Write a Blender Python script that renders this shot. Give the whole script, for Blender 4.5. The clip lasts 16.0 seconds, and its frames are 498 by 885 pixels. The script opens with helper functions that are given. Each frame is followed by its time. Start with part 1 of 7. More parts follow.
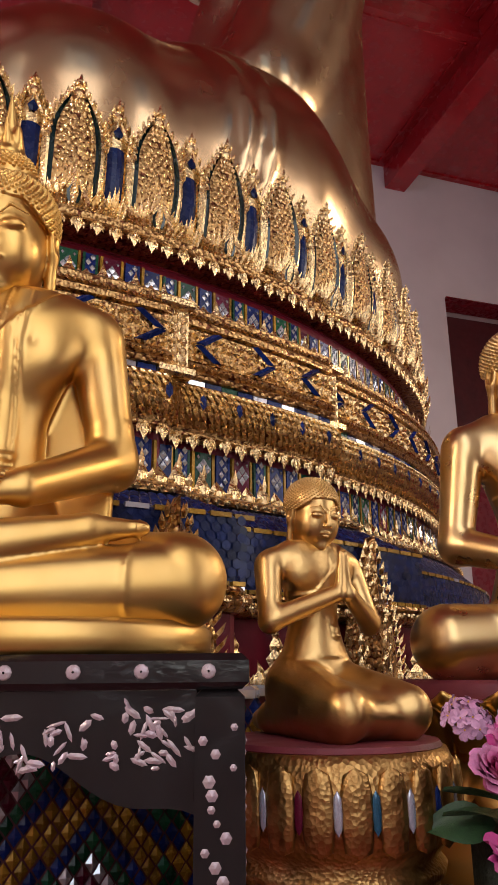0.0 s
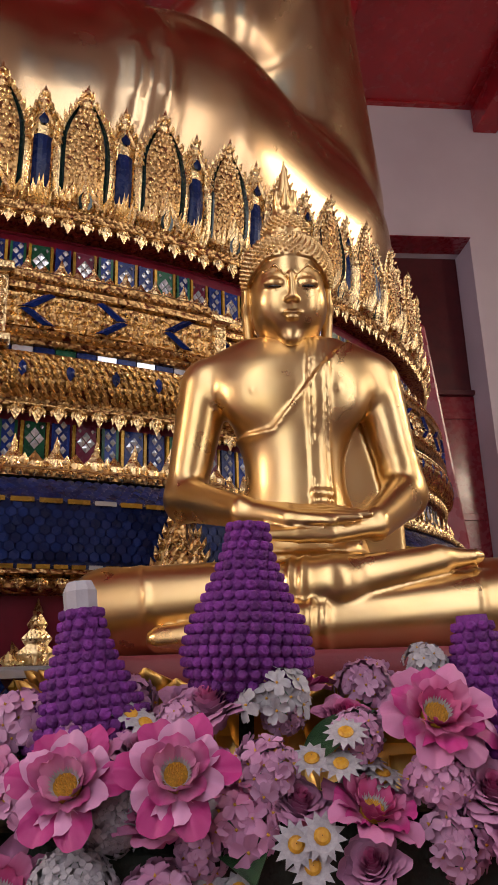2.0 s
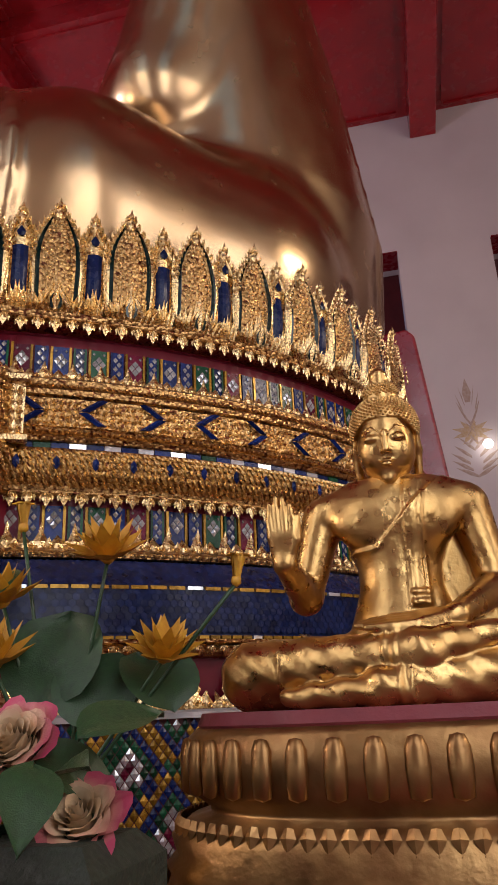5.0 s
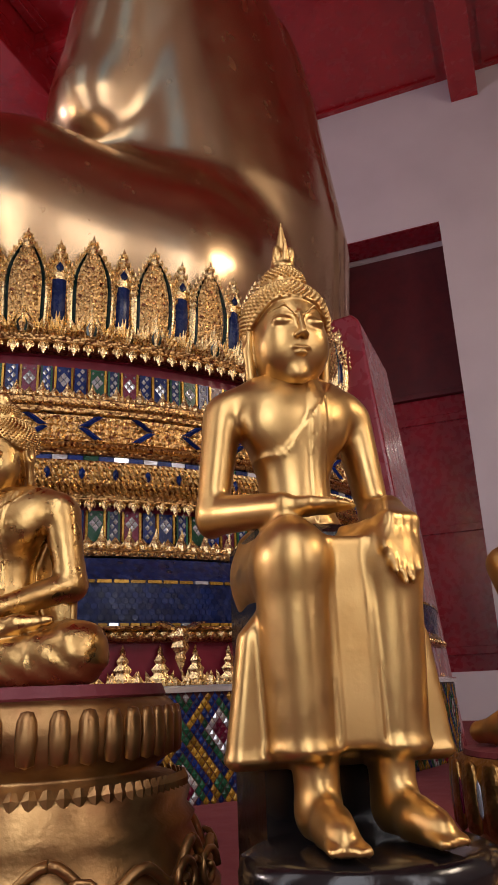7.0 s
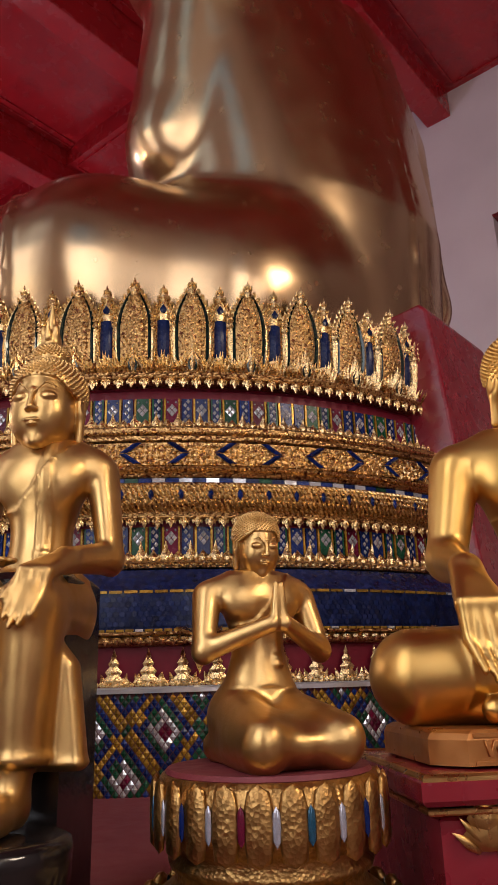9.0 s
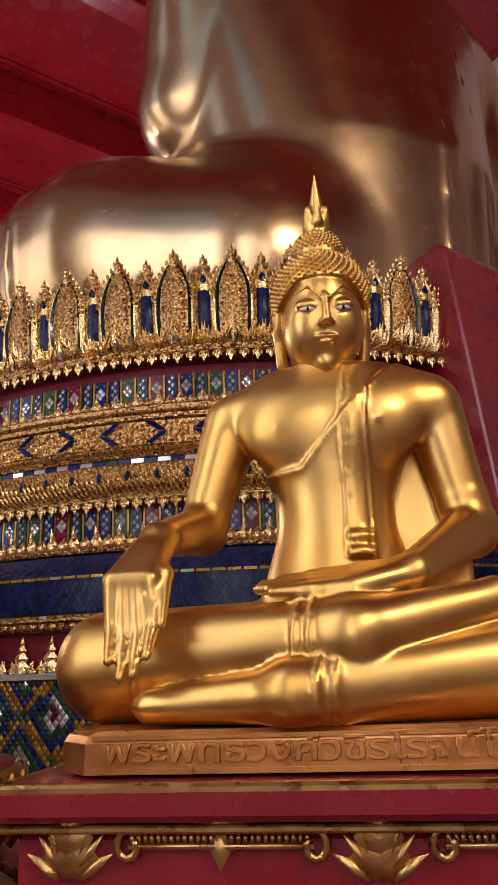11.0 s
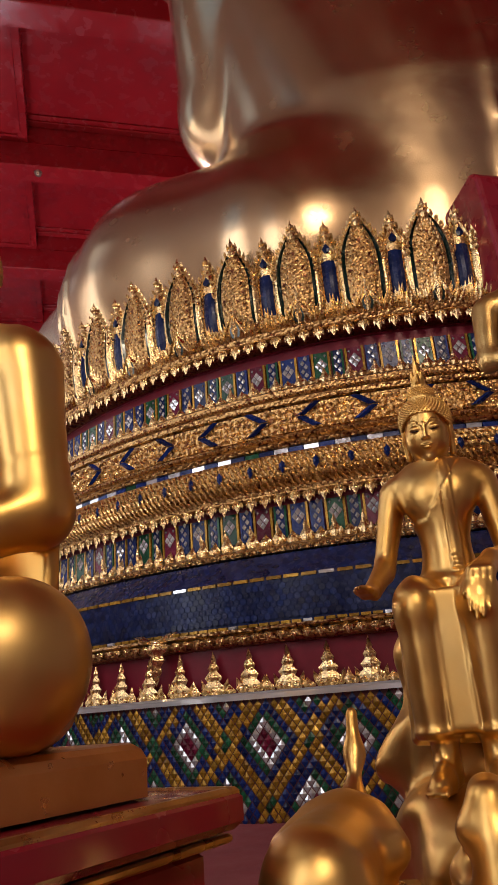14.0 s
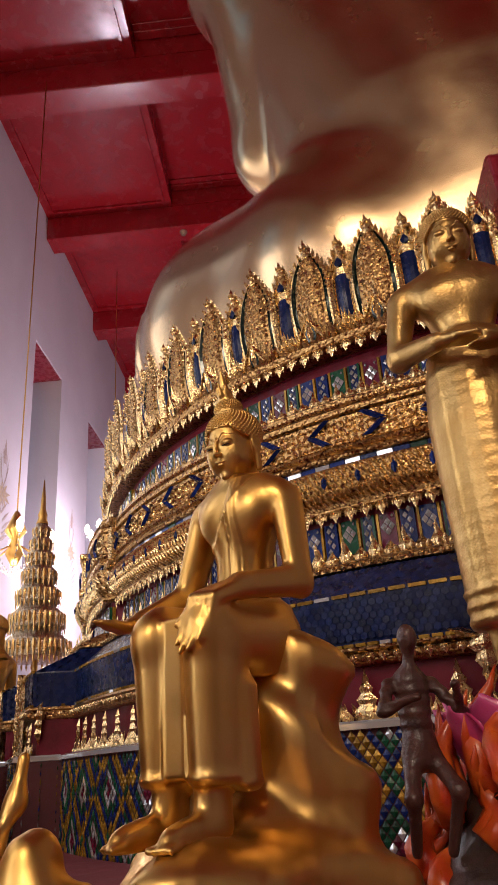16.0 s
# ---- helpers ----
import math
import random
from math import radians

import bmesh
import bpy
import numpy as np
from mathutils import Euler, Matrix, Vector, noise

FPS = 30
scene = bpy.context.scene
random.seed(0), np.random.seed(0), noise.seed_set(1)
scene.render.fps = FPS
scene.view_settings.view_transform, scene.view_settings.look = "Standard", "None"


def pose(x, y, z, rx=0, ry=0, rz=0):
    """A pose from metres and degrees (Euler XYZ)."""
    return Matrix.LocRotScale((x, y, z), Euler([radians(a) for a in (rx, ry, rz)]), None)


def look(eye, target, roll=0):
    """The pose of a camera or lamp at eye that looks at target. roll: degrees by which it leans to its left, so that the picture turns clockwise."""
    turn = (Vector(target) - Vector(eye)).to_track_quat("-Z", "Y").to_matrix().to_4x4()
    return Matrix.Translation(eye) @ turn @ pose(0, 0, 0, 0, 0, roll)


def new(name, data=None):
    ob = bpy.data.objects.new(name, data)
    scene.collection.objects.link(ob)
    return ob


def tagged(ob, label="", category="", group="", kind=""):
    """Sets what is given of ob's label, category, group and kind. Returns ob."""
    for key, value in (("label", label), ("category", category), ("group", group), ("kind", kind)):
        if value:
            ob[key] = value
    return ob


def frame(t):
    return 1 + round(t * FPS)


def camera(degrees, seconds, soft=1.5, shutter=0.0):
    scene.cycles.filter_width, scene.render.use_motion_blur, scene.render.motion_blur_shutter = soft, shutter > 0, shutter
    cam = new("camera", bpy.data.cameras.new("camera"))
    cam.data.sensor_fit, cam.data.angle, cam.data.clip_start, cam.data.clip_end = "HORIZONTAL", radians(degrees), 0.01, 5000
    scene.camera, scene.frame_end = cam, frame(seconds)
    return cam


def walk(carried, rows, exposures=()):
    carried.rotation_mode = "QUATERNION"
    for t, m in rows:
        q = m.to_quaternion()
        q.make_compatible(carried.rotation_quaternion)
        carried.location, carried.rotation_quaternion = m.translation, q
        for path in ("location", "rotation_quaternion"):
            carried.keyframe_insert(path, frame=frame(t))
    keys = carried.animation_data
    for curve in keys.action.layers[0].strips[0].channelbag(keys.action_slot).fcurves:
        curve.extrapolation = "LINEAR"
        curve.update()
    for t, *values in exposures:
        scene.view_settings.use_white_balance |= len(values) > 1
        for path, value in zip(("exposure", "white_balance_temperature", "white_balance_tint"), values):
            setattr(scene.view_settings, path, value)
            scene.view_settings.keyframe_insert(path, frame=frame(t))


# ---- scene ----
cam = camera(37.5, 16.0)
METRES, EYE, TILT, LEAN, TURN = 10.0, 1.5, 17.5, 0.5, 0.0
ROWS = [
    (0.0, 0.0, 0.0, 0.0, -0.0, 0.0, -0.0),
    (0.5, 0.035, 0.0093, -0.0033, 2.73, -0.43, 1.19),
    (1.0, 0.0656, 0.0178, -0.0047, 5.82, -0.45, 2.27),
    (1.5, 0.0949, 0.0303, -0.0117, 8.6, -0.25, 3.68),
    (2.0, 0.1252, 0.0444, -0.0167, 11.5, -0.74, 4.85),
    (2.5, 0.1589, 0.0538, -0.019, 15.08, -1.19, 5.9),
    (3.0, 0.1874, 0.0667, -0.0261, 18.17, -0.74, 7.43),
    (3.5, 0.2144, 0.0866, -0.0317, 21.88, 0.96, 8.95),
    (6.0, 0.3736, 0.1459, -0.0461, 32.2, 4.87, 10.92),
    (6.5, 0.4016, 0.1579, -0.0511, 34.04, 4.23, 11.36),
    (7.0, 0.4232, 0.18, -0.0605, 37.73, 4.62, 12.87),
    (7.5, 0.4518, 0.1999, -0.0678, 42.13, 5.53, 14.35),
    (8.0, 0.481, 0.2137, -0.0697, 47.35, 6.62, 15.18),
    (10.5, 0.5543, 0.3413, -0.105, 68.05, 10.18, 17.74),
    (11.0, 0.5539, 0.3717, -0.1162, 71.69, 11.1, 18.48),
    (11.5, 0.5615, 0.4014, -0.126, 76.07, 12.27, 19.15),
    (12.0, 0.56, 0.4263, -0.1373, 79.62, 13.62, 19.51),
    (12.5, 0.5447, 0.4513, -0.1463, 83.69, 15.78, 20.17),
    (13.0, 0.5392, 0.4745, -0.1545, 87.67, 18.34, 20.7),
    (13.5, 0.5374, 0.5029, -0.1628, 92.09, 20.37, 21.07),
    (14.0, 0.5291, 0.5218, -0.1715, 96.02, 21.36, 21.58),
    (14.5, 0.5093, 0.5407, -0.1809, 101.48, 23.17, 21.74),
    (15.0, 0.4994, 0.561, -0.1884, 107.04, 25.56, 21.46),
    (15.5, 0.4998, 0.5903, -0.1965, 111.78, 27.92, 20.55),
    (16.0, 0.4961, 0.6137, -0.2065, 113.74, 30.17, 19.85),
]
walk(cam, [(t, pose(0, 0, EYE, TILT, LEAN, TURN) @ pose(METRES * x, METRES * y, METRES * z, 90 + pitch, roll, yaw)) for t, x, y, z, yaw, pitch, roll in ROWS])

# ---------------------------------------------------------------- light
world = bpy.data.worlds.new("world")
scene.world = world
world.use_nodes = True
_sky = world.node_tree.nodes.new("ShaderNodeTexSky")
_sky.sky_type, _sky.sun_disc, _sky.sun_elevation, _sky.sun_rotation = "NISHITA", False, radians(50), radians(200)
_bg = world.node_tree.nodes["Background"]
world.node_tree.links.new(_sky.outputs[0], _bg.inputs[0])
_bg.inputs[1].default_value = 0.12

# building axes: L points to the great statue's left, B to its back, origin of both at the world's origin
AX = radians(18)
LV = Vector((math.sin(AX), -math.cos(AX), 0))
BV = Vector((math.cos(AX), math.sin(AX), 0))
BUILD_YAW = -72.0


def at(w, v, z=0.0):
    """A place from the building's own axes: w to the left of the statue's middle line, v to its back."""
    p = LV * (w - 6.4) + BV * v
    return Vector((p.x, p.y, z))


def area(name, eye, target, sx, sy, watts, colour):
    lamp = bpy.data.lights.new(name, "AREA")
    lamp.shape, lamp.size, lamp.size_y, lamp.energy, lamp.color = "RECTANGLE", sx, sy, watts, colour
    ob = new(name, lamp)
    ob.matrix_world = look(eye, target)
    return ob


LIGHT_DAY = (1.0, 0.94, 0.95)
LIGHT_WARM = (1.0, 0.81, 0.62)

# ---------------------------------------------------------------- materials


def mat(name, colour, rough=0.5, metal=0.0, colour2=None, scale=6.0, mix=0.5, bump=0.0, bscale=60.0, rvar=0.1, emit=0.0, coat=0.0, kind="noise", bdist=0.01, random=0.0, pit_shade=None):
    m = bpy.data.materials.new(name)
    m.use_nodes = True
    nt = m.node_tree
    b = nt.nodes["Principled BSDF"]
    b.inputs["Metallic"].default_value = metal
    b.inputs["Coat Weight"].default_value = coat
    b.inputs["Coat Roughness"].default_value = 0.15
    tc = nt.nodes.new("ShaderNodeTexCoord")
    n1 = nt.nodes.new("ShaderNodeTexNoise")
    n1.inputs["Scale"].default_value, n1.inputs["Detail"].default_value = scale, 6
    nt.links.new(tc.outputs["Object"], n1.inputs["Vector"])
    ramp = nt.nodes.new("ShaderNodeValToRGB")
    c2 = colour2 or tuple(c * 0.7 for c in colour)
    ramp.color_ramp.elements[0].color = (*c2, 1)
    ramp.color_ramp.elements[1].color = (*colour, 1)
    ramp.color_ramp.elements[0].position, ramp.color_ramp.elements[1].position = 0.5 - 0.3 * mix, 0.5 + 0.2 * mix
    nt.links.new(n1.outputs["Fac"], ramp.inputs["Fac"])
    out = ramp.outputs["Color"]
    if random:
        info = nt.nodes.new("ShaderNodeNewGeometry")
        hsv = nt.nodes.new("ShaderNodeHueSaturation")
        mr = nt.nodes.new("ShaderNodeMapRange")
        mr.inputs["To Min"].default_value, mr.inputs["To Max"].default_value = 1 - random, 1 + random
        nt.links.new(info.outputs["Random Per Island"], mr.inputs["Value"])
        nt.links.new(mr.outputs["Result"], hsv.inputs["Value"])
        nt.links.new(out, hsv.inputs["Color"])
        out = hsv.outputs["Color"]
    if pit_shade:
        # dark red between the raised bits: shade of the hollows put into colour
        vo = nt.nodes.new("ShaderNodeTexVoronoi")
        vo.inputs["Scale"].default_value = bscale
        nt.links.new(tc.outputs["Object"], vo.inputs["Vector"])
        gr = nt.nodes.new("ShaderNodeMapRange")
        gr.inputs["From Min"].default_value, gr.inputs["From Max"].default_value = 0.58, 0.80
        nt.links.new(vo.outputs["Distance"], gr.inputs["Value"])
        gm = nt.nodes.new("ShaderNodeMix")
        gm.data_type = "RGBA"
        gm.inputs[7].default_value = (*pit_shade, 1)
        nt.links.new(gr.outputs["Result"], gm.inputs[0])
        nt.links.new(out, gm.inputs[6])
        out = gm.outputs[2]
    nt.links.new(out, b.inputs["Base Color"])
    n2 = nt.nodes.new("ShaderNodeTexNoise")
    n2.inputs["Scale"].default_value, n2.inputs["Detail"].default_value = scale * 2.7, 4
    nt.links.new(tc.outputs["Object"], n2.inputs["Vector"])
    mr2 = nt.nodes.new("ShaderNodeMapRange")
    mr2.inputs["From Min"].default_value, mr2.inputs["From Max"].default_value = 0.3, 0.7
    mr2.inputs["To Min"].default_value, mr2.inputs["To Max"].default_value = max(0.02, rough - rvar), min(1, rough + rvar)
    nt.links.new(n2.outputs["Fac"], mr2.inputs["Value"])
    nt.links.new(mr2.outputs["Result"], b.inputs["Roughness"])
    if bump:
        if kind == "voronoi":
            h = nt.nodes.new("ShaderNodeTexVoronoi")
            h.inputs["Scale"].default_value = bscale
            hout = h.outputs["Distance"]
        else:
            h = nt.nodes.new("ShaderNodeTexNoise")
            h.inputs["Scale"].default_value, h.inputs["Detail"].default_value = bscale, 5
            hout = h.outputs["Fac"]
        nt.links.new(tc.outputs["Object"], h.inputs["Vector"])
        bn = nt.nodes.new("ShaderNodeBump")
        bn.invert = pit_shade is not None
        bn.inputs["Strength"].default_value, bn.inputs["Distance"].default_value = bump, bdist
        nt.links.new(hout, bn.inputs["Height"])
        nt.links.new(bn.outputs["Normal"], b.inputs["Normal"])
    if emit:
        b.inputs["Emission Color"].default_value = (*colour, 1)
        b.inputs["Emission Strength"].default_value = emit
    return m


GOLD_BIG = mat("polished_gilding", (0.64, 0.45, 0.26), 0.25, 1.0, (0.58, 0.38, 0.20), 1.6, 0.8, 0.09, 2.4, 0.03, bdist=0.05)
GOLD = mat("satin_gilding", (0.68, 0.44, 0.15), 0.37, 1.0, (0.70, 0.40, 0.10), 5.0, 0.7, 0.08, 40.0, 0.06, bdist=0.004)
GOLD_PALE = mat("pale_gilding", (0.70, 0.50, 0.25), 0.31, 1.0, (0.72, 0.47, 0.18), 5.0, 0.7, 0.06, 40.0, 0.05, bdist=0.004)
GOLD_OLD = mat("worn_gilding", (0.68, 0.45, 0.18), 0.32, 1.0, (0.44, 0.25, 0.08), 9.0, 0.9, 0.25, 50.0, 0.1, bdist=0.006)
GOLD_MATT = mat("gold_paint", (0.68, 0.45, 0.18), 0.37, 1.0, (0.56, 0.34, 0.12), 7.0, 0.8, 0.12, 60.0, 0.08, bdist=0.004)
GOLD_CLOTH = mat("stamped_gold_paint", (0.56, 0.36, 0.13), 0.36, 0.9, (0.42, 0.24, 0.07), 9.0, 0.8, 0.2, 110.0, 0.08, kind="voronoi", bdist=0.003)
OLD_BROWN = mat("brown_old_gilding", (0.44, 0.26, 0.10), 0.38, 0.9, (0.20, 0.09, 0.035), 9.0, 0.9, 0.25, 50.0, 0.1, bdist=0.006)
GOLD_RELIEF = mat("carved_gilding", (0.60, 0.38, 0.15), 0.32, 1.0, (0.34, 0.17, 0.06), 24.0, 0.9, 0.5, 48.0, 0.1, kind="voronoi", bdist=0.012, pit_shade=(0.12, 0.04, 0.02))
GOLD_LEAF = mat("gilded_stucco", (0.90, 0.68, 0.36), 0.27, 1.0, (0.62, 0.40, 0.16), 18.0, 0.9, 0.35, 85.0, 0.08, kind="voronoi", bdist=0.006)
RED_BAND = mat("crimson_lacquer", (0.17, 0.008, 0.022), 0.42, 0.0, (0.11, 0.005, 0.014), 8.0, 0.8, 0.1, 30.0)
RED_BAND.node_tree.nodes["Principled BSDF"].inputs["Specular IOR Level"].default_value = 0.25
RED_PAINT = mat("red_gloss_paint", (0.24, 0.010, 0.022), 0.28, 0.0, (0.17, 0.008, 0.018), 3.0, 0.8, 0.12, 14.0, coat=0.4, bdist=0.01)
RED_CEIL = mat("red_ceiling_paint", (0.36, 0.012, 0.018), 0.24, 0.0, (0.30, 0.010, 0.016), 1.2, 0.8, 0.08, 3.0, coat=0.25)
RED_DARK = mat("dark_red_wood", (0.09, 0.008, 0.012), 0.5, 0.0, (0.06, 0.006, 0.01), 3.0, 0.8, 0.1, 20.0)
WALL = mat("white_plaster", (0.69, 0.63, 0.67), 0.85, 0.0, (0.61, 0.55, 0.59), 0.7, 0.9, 0.06, 25.0)
FLOOR = mat("red_brown_floor", (0.20, 0.09, 0.08), 0.4, 0.0, (0.14, 0.06, 0.055), 3.0, 0.8, 0.08, 30.0)
CARPET = mat("red_altar_cloth", (0.25, 0.05, 0.06), 0.8, 0.0, (0.2, 0.035, 0.045), 5.0, 0.8, 0.25, 200.0)
BLUE_GLASS = mat("blue_glass_tile", (0.008, 0.018, 0.085), 0.26, 0.0, (0.004, 0.008, 0.04), 9.0, 0.9, 0.0, random=0.5)
BLUE_INLAY = mat("bright_blue_glass", (0.008, 0.022, 0.13), 0.24, 0.0, (0.004, 0.010, 0.06), 20.0, 0.8, random=0.5)
GREEN_INLAY = mat("green_glass", (0.012, 0.075, 0.035), 0.24, 0.0, (0.006, 0.04, 0.02), 20.0, 0.8, random=0.5)
WHITE_INLAY = mat("mirror_glass", (0.58, 0.6, 0.63), 0.10, 0.6, (0.6, 0.62, 0.66), 20.0, 0.8, coat=0.5, random=0.25)
RED_INLAY = mat("plum_red_glass", (0.13, 0.008, 0.030), 0.24, 0.0, (0.07, 0.005, 0.018), 20.0, 0.8, random=0.4)
AMBER_INLAY = mat("amber_glass", (0.36, 0.20, 0.025), 0.24, 0.3, (0.22, 0.11, 0.015), 20.0, 0.8, random=0.4)
for _m in (BLUE_GLASS, BLUE_INLAY, GREEN_INLAY, RED_INLAY, AMBER_INLAY):
    _m.node_tree.nodes["Principled BSDF"].inputs["Specular IOR Level"].default_value = 0.22
BLACK_LACQUER = mat("black_lacquer", (0.006, 0.005, 0.006), 0.16, 0.0, (0.015, 0.012, 0.012), 6.0, 0.8, 0.1, 40.0, coat=0.1)
PEARL = mat("mother_of_pearl", (0.42, 0.34, 0.34), 0.25, 0.1, (0.45, 0.33, 0.38), 30.0, 0.9, coat=0.5)
EYE_DARK = mat("black_enamel", (0.01, 0.009, 0.01), 0.15)
EYE_WHITE = mat("white_enamel", (0.75, 0.72, 0.68), 0.2)

# ---------------------------------------------------------------- mesh tools


def mesh(name, verts, faces, mats, index=None, smooth=False):
    me = bpy.data.meshes.new(name)
    me.from_pydata([tuple(v) for v in verts], [], [tuple(f) for f in faces])
    for m in mats if isinstance(mats, (list, tuple)) else [mats]:
        me.materials.append(m)
    if index is not None:
        me.polygons.foreach_set("material_index", np.asarray(index, dtype=np.int32))
    if smooth:
        me.polygons.foreach_set("use_smooth", np.ones(len(me.polygons), dtype=bool))
    me.update()
    return me


def part(name, me, parent=None, label="", m=None):
    ob = new(name, me)
    if parent is not None:
        ob.parent = parent
    if m is not None:
        ob.matrix_local = m
    return tagged(ob, label)


def thing(name, label, category, m=None, group="", kind=""):
    ob = new(name)
    if m is not None:
        ob.matrix_world = m
    return tagged(ob, label, category, group, kind)


class Soup:
    """Collects vertices and faces of one mesh."""

    def __init__(self):
        self.v, self.f, self.i = [], [], []

    def add(self, verts, faces, i=0):
        n = len(self.v)
        self.v.extend(verts)
        self.f.extend([tuple(n + k for k in f) for f in faces])
        self.i.extend([i] * len(faces))

    def box(self, c, s, i=0, m=None, bevel=0.0):
        x, y, z = (k / 2 for k in s)
        if bevel:
            e = bevel
            pts, fs = [], []
            rings = [(x - e, y - e, -z), (x, y, -z + e), (x, y, z - e), (x - e, y - e, z)]
            for rx, ry, rz in rings:
                pts += [(-rx, -ry, rz), (rx, -ry, rz), (rx, ry, rz), (-rx, ry, rz)]
            fs = [(3, 2, 1, 0), (12, 13, 14, 15)]
            for k in range(3):
                for j in range(4):
                    fs.append((4 * k + j, 4 * k + (j + 1) % 4, 4 * k + 4 + (j + 1) % 4, 4 * k + 4 + j))
        else:
            pts = [(-x, -y, -z), (x, -y, -z), (x, y, -z), (-x, y, -z), (-x, -y, z), (x, -y, z), (x, y, z), (-x, y, z)]
            fs = [(3, 2, 1, 0), (4, 5, 6, 7), (0, 1, 5, 4), (1, 2, 6, 5), (2, 3, 7, 6), (3, 0, 4, 7)]
        pts = [Vector(p) for p in pts]
        if m is not None:
            pts = [m @ p for p in pts]
        self.add([p + Vector(c) for p in pts], fs, i)

    def lathe(self, prof, n=24, c=(0, 0, 0), i=0, sx=1.0, sy=1.0, cap=True, lobes=0, depth=0.0):
        pts = []
        for r, z in prof:
            for k in range(n):
                a = 2 * math.pi * k / n
                rr = r * (1 + depth * abs(math.cos(a * lobes / 2))) if lobes else r
                pts.append((c[0] + rr * math.cos(a) * sx, c[1] + rr * math.sin(a) * sy, c[2] + z))
        fs = []
        for j in range(len(prof) - 1):
            for k in range(n):
                fs.append((j * n + k, j * n + (k + 1) % n, (j + 1) * n + (k + 1) % n, (j + 1) * n + k))
        if cap:
            fs += [tuple(range(n - 1, -1, -1)), tuple((len(prof) - 1) * n + k for k in range(n))]
        self.add(pts, fs, i)

    def tube(self, path, radii, n=8, i=0):
        path = [Vector(p) for p in path]
        pts, fs = [], []
        up = Vector((0.13, 0.31, 0.94))
        for j, p in enumerate(path):
            d = (path[min(j + 1, len(path) - 1)] - path[max(j - 1, 0)]).normalized()
            a = d.cross(up)
            a = a.normalized() if a.length > 1e-4 else d.orthogonal().normalized()
            b = d.cross(a)
            r = radii[j] if isinstance(radii, (list, tuple)) else radii
            for k in range(n):
                t = 2 * math.pi * k / n
                pts.append(p + a * (r * math.cos(t)) + b * (r * math.sin(t)))
        for j in range(len(path) - 1):
            for k in range(n):
                fs.append((j * n + k, j * n + (k + 1) % n, (j + 1) * n + (k + 1) % n, (j + 1) * n + k))
        fs += [tuple(range(n - 1, -1, -1)), tuple((len(path) - 1) * n + k for k in range(n))]
        self.add(pts, fs, i)

    def mesh(self, name, mats, smooth=False):
        return mesh(name, self.v, self.f, mats, self.i, smooth)


# ---------------------------------------------------------------- sculpting by distance fields


def cone(P, a, b, r1, r2):
    a, b = np.array(a, np.float32), np.array(b, np.float32)
    d = b - a
    q = P - a
    t = np.clip((q @ d) / max(float(d @ d), 1e-9), 0, 1)
    return np.sqrt(((q - t[:, None] * d) ** 2).sum(1)) - (r1 + (r2 - r1) * t)


def egg(P, c, r):
    q = (P - np.array(c, np.float32)) / np.array(r, np.float32)
    k0 = np.sqrt((q * q).sum(1)) + 1e-6
    k1 = np.sqrt(((q / np.array(r, np.float32)) ** 2).sum(1)) + 1e-6
    return k0 * (k0 - 1) / k1


def slab(P, c, h, r):
    q = np.abs(P - np.array(c, np.float32)) - (np.array(h, np.float32) - r)
    return np.sqrt((np.maximum(q, 0) ** 2).sum(1)) + np.minimum(q.max(1), 0) - r


def smin(a, b, k):
    h = np.maximum(k - np.abs(a - b), 0) / k
    return np.minimum(a, b) - h * h * k * 0.25


def sig(x, s):
    return 0.5 + 0.5 * np.tanh(x / s)


